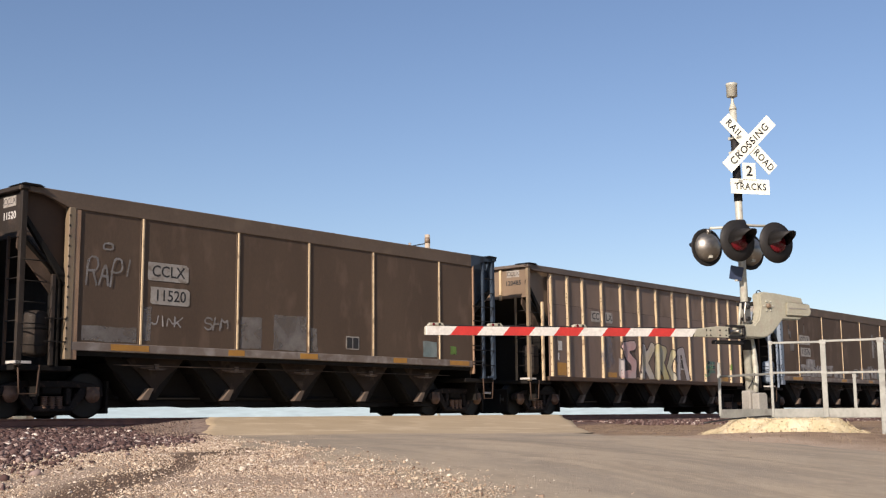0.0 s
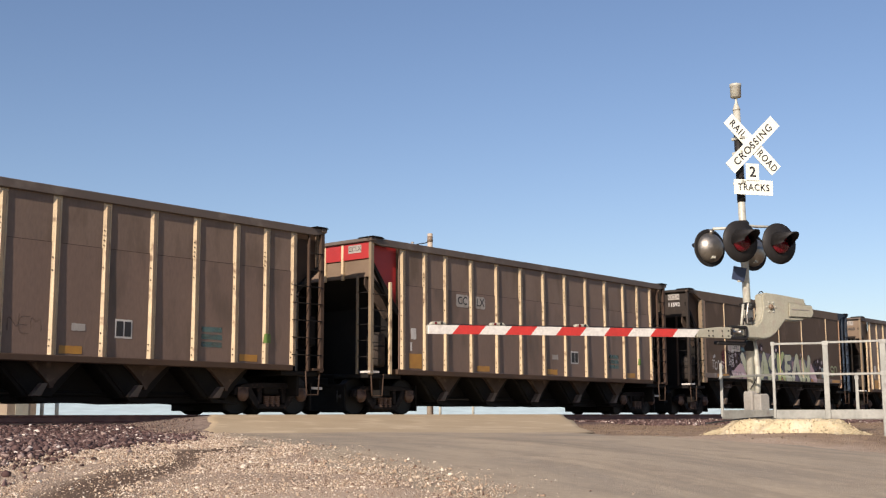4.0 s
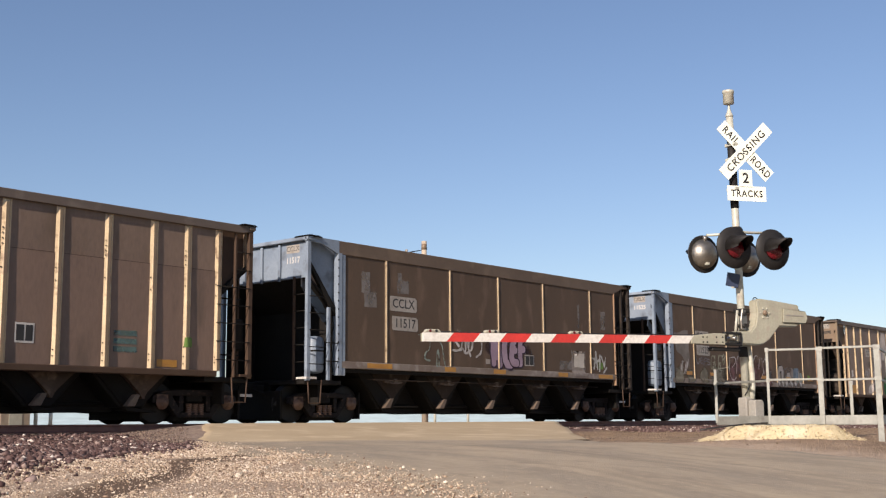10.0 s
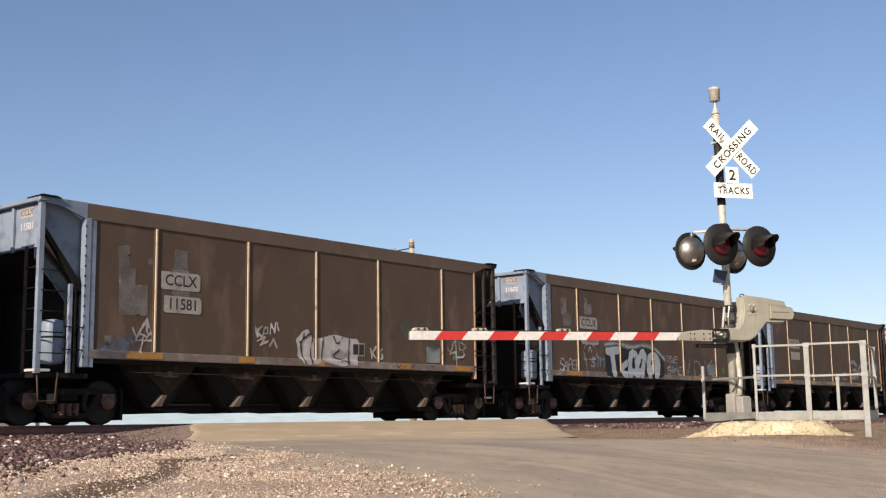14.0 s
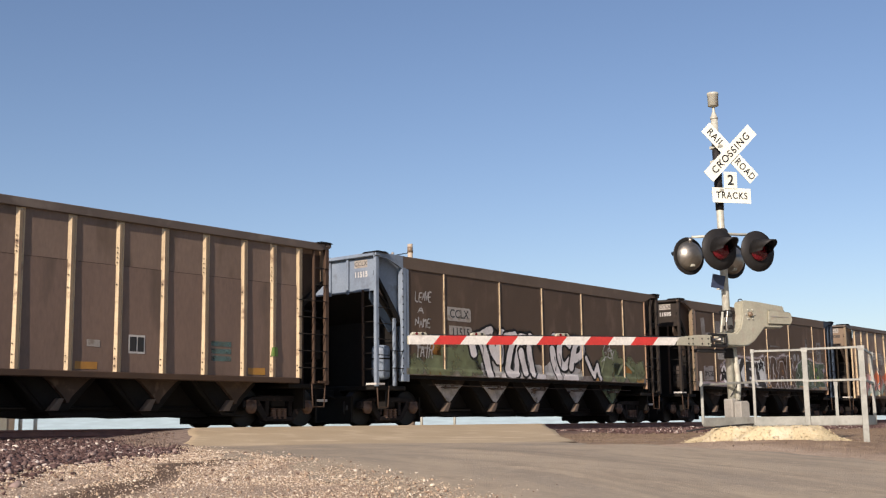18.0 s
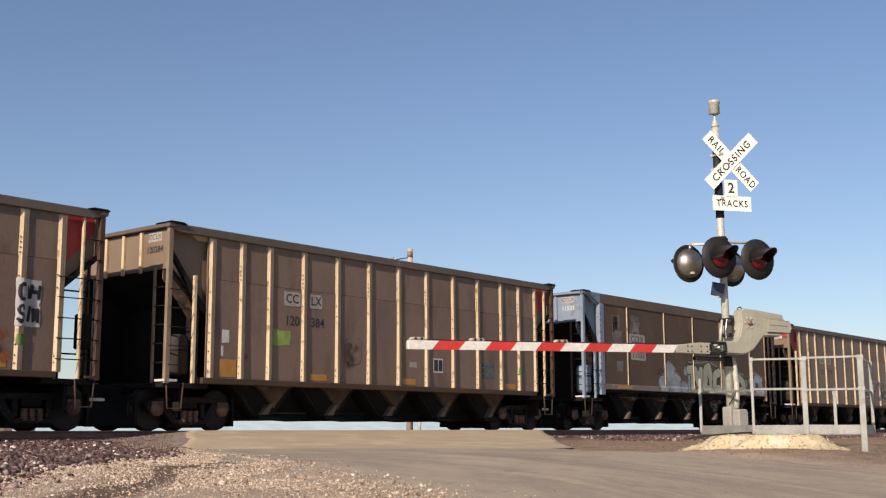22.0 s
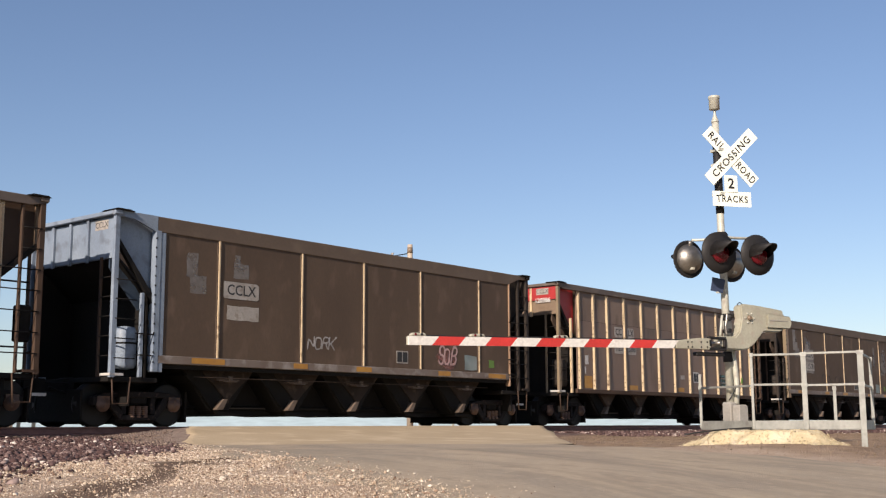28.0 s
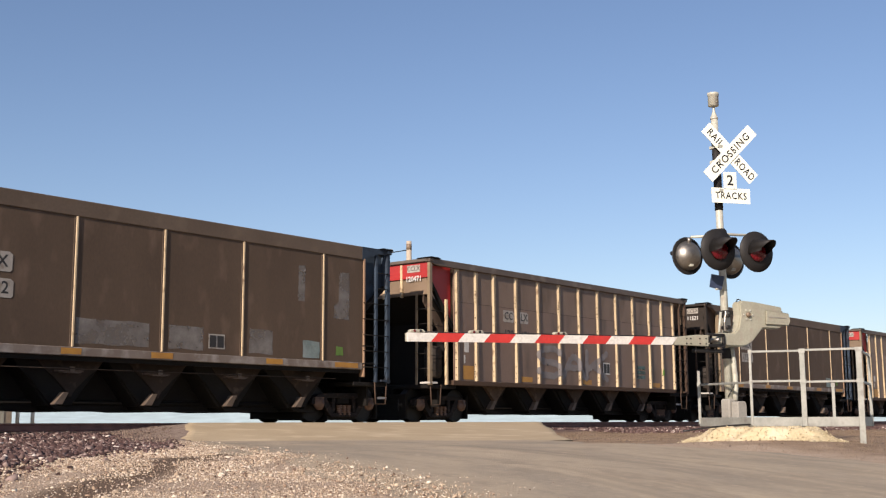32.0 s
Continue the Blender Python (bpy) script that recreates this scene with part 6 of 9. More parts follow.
    letters(a, False, (((5.29, 1.91), (5.53, 1.90), (5.73, 2.00), (5.82, 1.83), (6.00, 1.90), (6.06, 1.79)), ((5.41, 2.14), (5.55, 2.04)), ((5.70, 2.16), (5.66, 1.93)), ((5.83, 2.19), (5.84, 1.92)), ((5.99, 2.16), (5.97, 1.90), (6.13, 1.96), (6.17, 2.31)), ((6.33, 2.34), (6.56, 2.22), (6.54, 1.89), (6.30, 1.76)),), 0.03, milk, None, 0, layer=3, cover=(0.4, 1.0))
    letters(a, False, (((5.58, 2.38), (5.70, 2.21)), ((5.85, 2.28), (5.94, 2.02)), ((6.17, 2.35), (6.12, 2.19)),), 0.05, milk, None, 0, layer=1, soft=0.18, cover=(0.3, 0.9))
    lilac, plum = (0.36, 0.27, 0.33), (0.035, 0.02, 0.035)
    cloud(a, False, plum, [(6.9, 2.05, 0.2), (7.5, 2.1, 0.2), (8.2, 2.15, 0.25), (8.7, 1.95, 0.2)], layer=0, cover=(0.3, 0.9))
    letters(a, False, (((7.05, 2.30), (7.09, 1.64)), ((7.06, 1.95), (7.33, 2.01)), ((7.29, 2.36), (7.37, 1.60)),), 0.11, lilac, plum, 0.05, (0.30, 0.21, 0.28), 3, sharp=True)
    letters(a, False, (((7.67, 2.39), (7.54, 2.04), (7.64, 1.61), (7.85, 1.60)),), 0.12, lilac, plum, 0.04, (0.32, 0.24, 0.30), 6)
    letters(a, False, (((8.16, 2.40), (7.92, 2.18), (7.90, 1.70), (8.15, 1.66)), ((7.92, 2.02), (8.07, 2.02)),), 0.11, lilac, plum, 0.04, (0.30, 0.22, 0.28), 9)
    letters(a, False, (((8.53, 2.40), (8.31, 2.33), (8.33, 1.65)), ((8.29, 2.04), (8.47, 2.07)),), 0.10, lilac, plum, 0.04, (0.32, 0.24, 0.30), 6)
    block(a, False, (0.40, 0.36, 0.32), 6.73, 6.95, 1.59, 1.72)
    block(a, False, (0.62, 0.57, 0.49), 11.08, 11.62, 1.63, 2.06, layer=4, cover=(0.85, 1.0))
    block(a, False, (0.33, 0.29, 0.255), 10.94, 11.70, 1.38, 2.14, layer=2, cover=(0.5, 1.0))
    block(a, False, (0.24, 0.22, 0.20), 10.31, 11.04, 1.55, 1.82, cover=(0.3, 0.9))
    letters(a, False, (((12.18, 1.63), (12.29, 2.15), (12.37, 1.61)), ((12.18, 1.79), (12.45, 1.89)), ((12.52, 2.06), (12.49, 1.56)), ((12.60, 2.01), (12.76, 1.71), (12.84, 1.99)), ((12.72, 1.51), (12.88, 1.66)), ((12.06, 1.95), (12.25, 1.91)),), 0.032, (0.60, 0.60, 0.55), None, 0, layer=6, cover=(0.6, 1.0), sharp=True)
    rolled(a, False, (11.32, 11.42, 2.85, 3.56), (12.61, 12.88, 2.86, 3.45))
    # purple letters with pale edges
    a = c[10]
    cloud(a, False, (0.192, 0.176, 0.136), [(1.6, 1.5, 0.35), (2.4, 1.5, 0.3), (3.4, 1.55, 0.35), (4.3, 1.55, 0.4), (4.9, 1.6, 0.35)], (0.152, 0.136, 0.096))
    shape(a, False, ((1.32, 3.05), (2.32, 3.15), (2.37, 1.85), (1.92, 2.15), (1.42, 2.50)), (0.23, 0.205, 0.18), cover=(0.65, 0.95), layer=0.2)
    cloud(a, False, (0.13, 0.062, 0.062), [(5.2, 1.6, 0.4), (5.9, 1.8, 0.5), (6.8, 1.8, 0.5), (7.7, 1.8, 0.5), (8.6, 1.7, 0.5)], (0.15, 0.08, 0.078), cover=(0.3, 0.9))
    chalk = (0.50, 0.47, 0.46)
    letters(a, False, (((5.48, 2.34), (5.36, 1.86), (5.50, 1.55), (5.75, 1.47), (5.93, 1.61)), ((5.42, 2.30), (5.84, 2.37), (5.98, 2.21), (5.65, 1.97))), 0.019, chalk, None, 0, layer=2)
    letters(a, False, (((5.96, 1.76), (6.01, 2.21), (6.18, 2.45), (6.33, 2.30), (6.36, 1.91)), ((6.35, 2.22), (6.52, 2.48), (6.71, 2.32), (6.67, 1.77))), 0.019, chalk, None, 0, layer=3)
    letters(a, False, (((6.79, 1.59), (6.85, 2.20), (7.04, 2.50), (7.28, 2.43)), ((7.28, 1.90), (7.48, 2.40), (7.73, 2.52), (7.88, 2.30))), 0.019, chalk, None, 0, layer=4)
    letters(a, False, (((7.85, 1.96), (7.97, 2.40), (8.18, 2.41), (8.30, 1.79)), ((8.30, 2.25), (8.49, 2.43), (8.61, 2.00)), ((8.02, 1.60), (8.32, 1.90))), 0.019, chalk, None, 0, layer=5)
    letters(a, False, (((4.09, 1.89), (4.23, 2.16), (4.33, 1.99), (4.10, 1.79), (4.43, 1.81)), ((4.84, 2.30), (4.97, 2.46), (5.05, 2.29), (4.88, 2.20)), ((4.09, 1.82), (5.36, 1.96)), ((4.52, 1.88), (4.60, 2.13), (4.73, 1.92))), 0.02, (0.44, 0.43, 0.34), None, 0, layer=2)
    shape(a, False, ((9.42, 1.36), (9.62, 2.15), (10.52, 2.10), (11.62, 2.05), (12.12, 1.36)), (0.16, 0.13, 0.11), (0.25, 0.23, 0.21), layer=0.4, cover=(0.3, 0.95))
    for n, lines in enumerate(((((9.62, 1.42), (9.66, 2.02), (10.04, 2.10), (9.97, 1.42)),), (((10.30, 1.42), (10.56, 1.95), (10.81, 1.42)),), (((11.16, 1.42), (11.42, 2.00)), ((11.67, 1.42), (11.52, 1.90))))):
        letters(a, False, lines, 0.09, (0.25, 0.23, 0.21), (0.018, 0.018, 0.018), 0.028, (0.38, 0.36, 0.34), 3 + 3 * n)
    block(a, False, (0.16, 0.22, 0.28), 11.0, 11.5, 1.7, 2.1, layer=13, cover=(0.3, 0.9))
    scribble(a, False, "GUEV", 3.9, 5.1, 1.8, 2.4, (0.336, 0.336, 0.24), 0.022)
    scribble(a, False, "WERS", 2.85, 3.9, 1.95, 2.25, (0.24, 0.224, 0.24), 0.02)
    scribble(a, False, "NEAN", 1.7, 2.2, 1.6, 2.2, (0.4, 0.376, 0.352), 0.02)
    # large white faded letters with a green patch
    a = c[11]
    fog = (0.62, 0.56, 0.51)
    shape(a, True, ((3.35, 1.14), (3.4, 1.5), (3.9, 1.75), (4.5, 2.2), (5.1, 2.75), (5.0, 2.3), (4.4, 1.7), (3.9, 1.14)), fog, layer=1, soft=0.10, cover=(0.65, 0.92))
    letters(a, True, (((4.2, 1.95), (5.13, 2.75), (5.45, 3.5), (5.73, 3.9)), ((5.6, 3.9), (6.13, 2.66), (6.25, 2.1)), ((5.5, 3.0), (5.55, 3.8))), 0.24, fog, None, 0, layer=2, soft=0.18, cover=(0.65, 0.92))
    letters(a, True, (((6.56, 3.3), (6.70, 2.60), (6.85, 1.5)), ((6.75, 3.1), (7.0, 2.3), (7.1, 1.4))), 0.24, (0.58, 0.53, 0.49), None, 0, layer=4, soft=0.3, cover=(0.45, 0.85))
    letters(a, True, (((7.50, 1.56), (7.45, 2.65), (7.73, 3.55), (8.32, 3.80), (8.75, 3.40)), ((7.7, 3.9), (8.2, 3.5)), ((8.2, 1.2), (8.5, 1.6))), 0.22, fog, None, 0, layer=5, soft=0.24, cover=(0.55, 0.9))
    letters(a, True, (((8.52, 3.51), (9.10, 3.04), (9.22, 2.19), (9.0, 1.4)), ((8.7, 1.25), (9.5, 1.25))), 0.22, fog, None, 0, layer=6, soft=0.24, cover=(0.55, 0.9))
    letters(a, True, (((10.10, 3.94), (9.96, 2.81), (10.20, 1.50)), ((10.25, 3.9), (10.5, 2.9), (10.55, 1.9)), ((10.0, 1.3), (10.6, 1.3))), 0.20, fog, None, 0, layer=7, soft=0.2, cover=(0.6, 0.9))
    letters(a, True, (((10.78, 2.23), (11.58, 2.82), (11.87, 3.3)), ((11.93, 3.92), (11.86, 2.93), (12.66, 1.57)), ((11.0, 1.4), (11.6, 1.6))), 0.17, fog, None, 0, layer=8, soft=0.2, cover=(0.6, 0.9))
    shape(a, True, ((5.42, 1.14), (5.40, 1.85), (5.62, 2.08), (5.95, 1.9), (6.06, 1.5), (6.02, 1.14)), (0.016, 0.125, 0.036), (0.016, 0.10, 0.03), layer=12, soft=0.08, cover=(0.9, 1.0))
    scribble(a, True, "WAR", 2.95, 3.7, 1.9, 2.35, (0.4, 0.384, 0.368), 0.02)
    a, chalk = c[12], (0.56, 0.53, 0.50)
    shape(a, False, ((1.78, 3.61), (2.04, 3.64), (2.05, 3.17), (2.19, 3.16), (2.20, 2.83), (2.50, 2.86), (2.52, 2.23), (1.82, 2.19)), GREY_PAINT[0], GREY_PAINT[1], wobble=0.004, cover=(0.35, 0.85))
    rolled(a, False, (3.18, 3.52, 3.2, 3.68), (3.12, 3.58, 2.4, 3.25), (2.51, 2.61, 3.3, 3.41))
    block(a, False, (0.34, 0.31, 0.27), 1.5, 1.65, 1.56, 1.76)
    cloud(a, False, (0.13, 0.15, 0.19), [(1.5, 1.5, 0.2), (1.9, 1.55, 0.25), (2.2, 1.7, 0.16), (1.7, 1.4, 0.2)], cover=(0.2, 0.8))
    letters(a, False, (((2.50, 2.16), (2.23, 1.70), (2.69, 1.71), (2.50, 2.16), (2.51, 1.89)), ((2.15, 1.95), (2.25, 1.75), (2.33, 1.86)), ((2.36, 1.83), (2.46, 1.81), (2.39, 1.72)), ((2.59, 1.87), (2.49, 1.76)), ((2.40, 1.66), (2.35, 1.47))), 0.021, chalk, None, 0, cover=(0.5, 1.0), sharp=True)
    letters(a, False, (((5.43, 2.15), (5.50, 1.92)), ((5.63, 2.17), (5.45, 2.03), (5.63, 1.93)), ((5.70, 2.14), (5.67, 1.99), (5.80, 2.02), (5.80, 2.15), (5.70, 2.14)), ((5.87, 2.00), (5.90, 2.23), (6.01, 2.03), (6.04, 2.27)), ((6.08, 2.29), (6.13, 2.11)), ((5.50, 1.83), (5.74, 1.94), (5.57, 1.73), (5.81, 1.84)), ((5.87, 1.74), (5.98, 1.90), (6.08, 1.70))), 0.021, chalk, None, 0, cover=(0.4, 1.0), sharp=True)
    shape(a, False, ((6.66, 1.90), (6.86, 2.07), (7.04, 2.15), (7.20, 1.98), (7.48, 2.03), (7.90, 2.07), (8.72, 2.02), (8.82, 1.83), (8.72, 1.35), (8.09, 1.33), (7.56, 1.43), (7.11, 1.33), (6.90, 1.33), (6.72, 1.54)), chalk, (0.46, 0.44, 0.42), layer=2, cover=(0.75, 1.0))
    cloud(a, False, (0.22, 0.21, 0.21), [(7.9, 1.62, 0.12), (8.15, 1.58, 0.14), (8.4, 1.65, 0.1)], layer=5, cover=(0.2, 0.8))
    letters(a, False, (((6.93, 2.07), (6.79, 1.67), (6.97, 1.36)), ((7.20, 1.95), (7.11, 1.62), (7.19, 1.36)), ((7.56, 2.00), (7.48, 1.43)), ((7.90, 2.04), (8.01, 1.83), (8.21, 2.03)), ((8.09, 1.72), (7.82, 1.55), (8.32, 1.45)), ((8.44, 1.98), (8.40, 1.39)), ((6.79, 1.86), (7.15, 2.09))), 0.018, (0.04, 0.036, 0.034), None, 0, layer=8)
    letters(a, False, (((9.21, 1.79), (9.25, 1.56)), ((9.41, 1.85), (9.25, 1.68), (9.45, 1.54)), ((9.62, 1.81), (9.50, 1.66), (9.54, 1.55), (9.66, 1.58), (9.62, 1.66))), 0.028, chalk, None, 0, cover=(0.6, 1.0))
    letters(a, False, (((12.22, 1.94), (12.33, 1.78), (12.48, 2.12), (12.57, 2.14), (12.59, 1.44)), ((12.33, 1.78), (12.58, 1.84)), ((12.70, 2.12), (12.74, 1.85), (13.05, 1.99), (12.79, 2.10)), ((12.55, 1.69), (12.96, 1.71), (12.86, 1.93))), 0.021, chalk, None, 0, layer=9, cover=(0.4, 1.0))
    letters(a, False, (((9.95, 1.44), (10.02, 1.35), (10.12, 1.42), (10.21, 1.34), (10.31, 1.44), (10.42, 1.35), (10.56, 1.44), (10.73, 1.36), (10.86, 1.44)), ((11.27, 1.36), (11.35, 1.45), (11.44, 1.36), (11.52, 1.44), (11.64, 1.37))), 0.010, (0.10, 0.08, 0.07), None, 0, layer=6)
    cloud(a, False, (0.14, 0.17, 0.155), [(10.1, 2.2, 0.25), (10.6, 2.35, 0.3), (11.2, 2.3, 0.3), (11.7, 2.1, 0.25)], cover=(0.0, 0.6))
    # pale blue letters
    a = c[13]
    ice, mist, black = (0.42, 0.475, 0.50), (0.47, 0.51, 0.52), (0.016, 0.018, 0.02)
    letters(a, False, (((4.3, 2.36), (5.1, 2.44), (5.9, 2.3), (6.7, 2.45), (7.5, 2.36), (8.1, 2.0)),), 0.05, (0.46, 0.48, 0.48), None, 0, layer=0, soft=0.18, cover=(0.6, 1.0))
    shape(a, False, ((4.3, 1.34), (4.3, 2.3), (5.3, 2.42), (6.3, 2.36), (7.5, 2.36), (8.05, 2.05), (8.1, 1.6), (7.9, 1.34)), black, layer=1, cover=(0.9, 1.0))
    letters(a, False, (((4.42, 2.14), (5.06, 2.20)), ((4.71, 2.10), (4.80, 1.42))), 0.13, ice, black, 0.02, mist, 4, sharp=True)
    letters(a, False, (((5.62, 1.80), (5.28, 1.66), (5.33, 1.42), (5.60, 1.42)),), 0.11, ice, black, 0.03, mist, 7)
    letters(a, False, (((5.78, 1.40), (5.80, 2.05), (6.10, 2.18), (6.25, 1.90), (6.22, 1.40)), ((6.31, 1.85), (6.62, 2.22), (6.80, 2.06), (6.52, 1.40)), ((6.0, 1.5), (6.4, 1.5))), 0.13, ice, black, 0.03, mist, 10)
    letters(a, False, (((7.05, 1.42), (7.03, 1.98), (7.30, 2.12), (7.62, 2.02), (7.72, 1.70), (7.50, 1.42)), ((7.2, 1.6), (7.5, 1.8))), 0.135, ice, black, 0.03, mist, 4)
    letters(a, False, (((5.05, 1.7), (5.0, 1.95)), ((5.9, 1.75), (6.15, 2.0)), ((7.3, 1.6), (7.35, 1.85)), ((6.85, 1.5), (6.75, 1.9))), 0.02, black, None, 0, layer=14)
    letters(a, False, (((3.00, 2.12), (3.16, 2.33), (3.56, 2.35), (3.80, 2.14), (3.75, 1.95), (3.98, 1.89)), ((3.03, 1.84), (3.69, 1.87)), ((3.28, 2.09), (3.39, 2.29), (3.48, 2.08)), ((3.0, 2.1), (3.15, 1.80), (3.19, 1.38)), ((3.52, 1.84), (3.58, 1.58))), 0.016, (0.46, 0.44, 0.42), None, 0, layer=3)
    scribble(a, False, "SAPER", 1.65, 2.75, 1.45, 1.85, (0.464, 0.44, 0.416), 0.02)
    scribble(a, False, "TRAP", 8.2, 9.05, 1.88, 2.15, (0.44, 0.416, 0.4), 0.016)
    scribble(a, False, "SIME", 8.3, 9.3, 1.48, 1.8, (0.44, 0.416, 0.4), 0.016)
    letters(a, False, (((9.57, 2.04), (9.77, 1.40), (9.98, 2.06)), ((10.35, 1.45), (10.23, 1.99), (10.70, 2.01), (10.83, 1.52), (10.44, 1.42)), ((11.04, 1.41), (11.14, 2.03)), ((11.68, 2.05), (11.14, 1.73), (11.85, 1.43))), 0.022, (0.30, 0.285, 0.27), None, 0, layer=2)
    scribble(a, False, "SIM", 3.4, 4.2, 1.6, 2.0, (0.288, 0.336, 0.4), 0.022)
    graffiti(c[14], False, "GASP", 9.4, 13.0, 1.6, 2.5, (0.336, 0.32, 0.304), (0.104, 0.08, 0.08), 0.08, 0.03)
    # white letters with black edges on green
    a = c[16]
    cloud(a, False, (0.19, 0.215, 0.11), [(1.5, 1.5, 0.35), (2.2, 1.55, 0.4), (2.8, 1.7, 0.5), (3.5, 1.7, 0.5), (4.2, 1.8, 0.5), (10.9, 1.7, 0.5), (11.7, 1.7, 0.5), (12.4, 1.7, 0.45), (13.0, 1.7, 0.35), (3.6, 2.1, 0.35), (4.3, 2.1, 0.4), (11.4, 2.0, 0.4)], (0.15, 0.17, 0.095))
    pale, shade = (0.84, 0.80, 0.775), (0.66, 0.62, 0.60)
    soot = (0.010, 0.010, 0.010)
    letters(a, False, (((3.9, 2.3), (4.05, 1.7), (4.5, 1.4)), ((4.0, 2.5), (4.8, 2.72), (5.2, 2.6)), ((5.5, 2.62), (6.8, 2.66), (7.2, 2.2)), ((7.75, 2.4), (8.4, 2.7), (9.3, 2.7), (9.6, 2.2), (10.1, 1.7))), 0.06, soot, None, 0, layer=0, soft=0.16, cover=(0.6, 1.0))
    shape(a, False, ((4.35, 1.33), (4.3, 1.7), (4.9, 1.9), (5.5, 1.75), (6.4, 1.85), (7.3, 1.65), (7.8, 1.9), (9.0, 1.75), (9.4, 1.7), (9.5, 1.33)), (0.62, 0.59, 0.57), (0.44, 0.44, 0.40), layer=1.2, cover=(0.5, 1.0), wobble=0.03)
    letters(a, False, (((4.54, 1.27), (5.03, 1.27)), ((5.30, 1.34), (6.21, 1.35), (7.31, 1.36)), ((7.95, 1.34), (8.76, 1.41), (9.10, 1.37)),), 0.10, pale, None, 0, shade, 2, cover=(0.7, 1.0))
    letters(a, False, (((3.85, 2.32), (3.97, 1.97)), ((3.98, 2.35), (4.36, 2.49), (4.73, 2.63)), ((4.32, 2.31), (4.52, 1.89), (4.70, 1.32)), ((4.69, 2.38), (4.86, 2.04), (5.06, 1.84), (5.16, 2.27), (5.29, 2.58)), ((5.21, 2.45), (5.20, 1.80)),), 0.135, pale, soot, 0.075, shade, 4, sharp=True)
    letters(a, False, (((5.46, 2.48), (5.89, 2.56)), ((5.83, 2.46), (5.62, 1.94), (5.49, 1.49), (5.81, 1.41)), ((6.15, 2.50), (6.42, 2.50)), ((6.19, 2.38), (5.99, 1.96), (5.95, 1.46)),), 0.12, pale, soot, 0.075, shade, 7)
    letters(a, False, (((6.19, 2.09), (6.39, 1.50)), ((6.66, 2.54), (6.59, 1.99), (6.78, 1.49)),), 0.125, pale, soot, 0.075, shade, 10)
    letters(a, False, (((7.90, 2.59),),), 0.14, pale, soot, 0.04, shade, 7)
    cloud(a, False, soot, [(7.90, 2.53, 0.05)], layer=11, wobble=0.004, soft=0.0)
    letters(a, False, (((7.81, 2.21), (7.91, 1.81), (8.15, 1.39)),), 0.14, pale, soot, 0.05, shade, 4)
    letters(a, False, (((8.74, 2.42), (8.47, 2.61), (8.17, 2.39), (8.21, 1.90), (8.45, 1.68), (8.78, 1.93)),), 0.13, pale, soot, 0.075, shade, 7)
    letters(a, False, (((9.03, 1.97), (9.45, 2.15), (9.48, 2.47), (9.20, 2.58), (8.99, 2.25), (8.82, 1.72)),), 0.12, pale, soot, 0.075, shade, 10)
    letters(a, False, (((9.70, 2.03), (10.11, 1.46), (10.33, 1.84), (10.49, 1.41)),), 0.07, pale, soot, 0.075, shade, 4, sharp=True)
    for x, z in ((4.35, 2.1), (4.6, 2.2), (5.25, 2.1), (5.8, 1.75), (6.1, 2.3), (6.55, 1.7), (6.7, 2.2), (7.95, 1.8), (8.25, 1.9), (9.3, 1.75)):
        letters(a, False, (((x, z - 0.2), (x + 0.05, z), (x - 0.06, z + 0.2)),), 0.018, (0.12, 0.12, 0.12), None, 0, layer=14)
    letters(a, False, (((4.0, 2.24), (4.4, 2.38), (4.75, 2.52)), ((5.5, 2.42), (5.85, 2.46)), ((6.2, 2.4), (6.4, 2.42)), ((8.3, 2.42), (8.5, 2.50))), 0.03, (0.30, 0.30, 0.31), None, 0, layer=14, cover=(0.4, 0.9))
    letters(a, False, (((10.5, 1.5), (10.8, 2.0), (10.7, 2.3)), ((11.5, 1.5), (11.9, 1.9)), ((12.0, 2.0), (12.6, 1.7))), 0.06, (0.13, 0.16, 0.08), None, 0, (0.30, 0.33, 0.20), layer=2, soft=0.08)
    block(a, False, (0.42, 0.19, 0.04), 12.05, 12.45, 1.62, 1.85, layer=3)
    hopper_paint(a, (0.66, 0.62, 0.58), (3.15, 5.25, 7.35, 9.5), (0.2, 1.0))
    hopper_paint(a, (0.22, 0.27, 0.15), (11.6,), (0.2, 1.0))
    scribble(a, False, "LEAVE", 1.5, 2.15, 3.2, 3.55, (0.44, 0.424, 0.4), 0.018)
    scribble(a, False, "A", 1.6, 1.85, 2.9, 3.15, (0.44, 0.424, 0.4), 0.018)
    scribble(a, False, "NAME", 1.5, 2.1, 2.55, 2.85, (0.44, 0.424, 0.4), 0.018)
    block(a, False, (0.4, 0.384, 0.36), 1.6, 2.25, 2.25, 2.32)
    block(a, False, (0.4, 0.384, 0.36), 1.6, 2.1, 2.0, 2.06)
    block(a, False, (0.36, 0.16, 0.024), 2.15, 2.55, 1.85, 2.15)
    letters(a, False, (((10.7, 2.3), (10.95, 2.72), (11.2, 2.3), (11.3, 2.0)), ((10.75, 2.0), (11.1, 2.5), (11.0, 2.1)), ((10.8, 2.25), (11.25, 2.35)), ((10.6, 1.95), (10.9, 2.15), (11.2, 2.05), (11.35, 2.3))), 0.02, (0.55, 0.54, 0.50), None, 0, layer=5, cover=(0.4, 1.0))
    scribble(a, False, "TATR", 1.5, 2.2, 1.75, 2.2, (0.44, 0.424, 0.4), 0.02)
    # dark letters on white, then green and brown ones
    a = c[17]
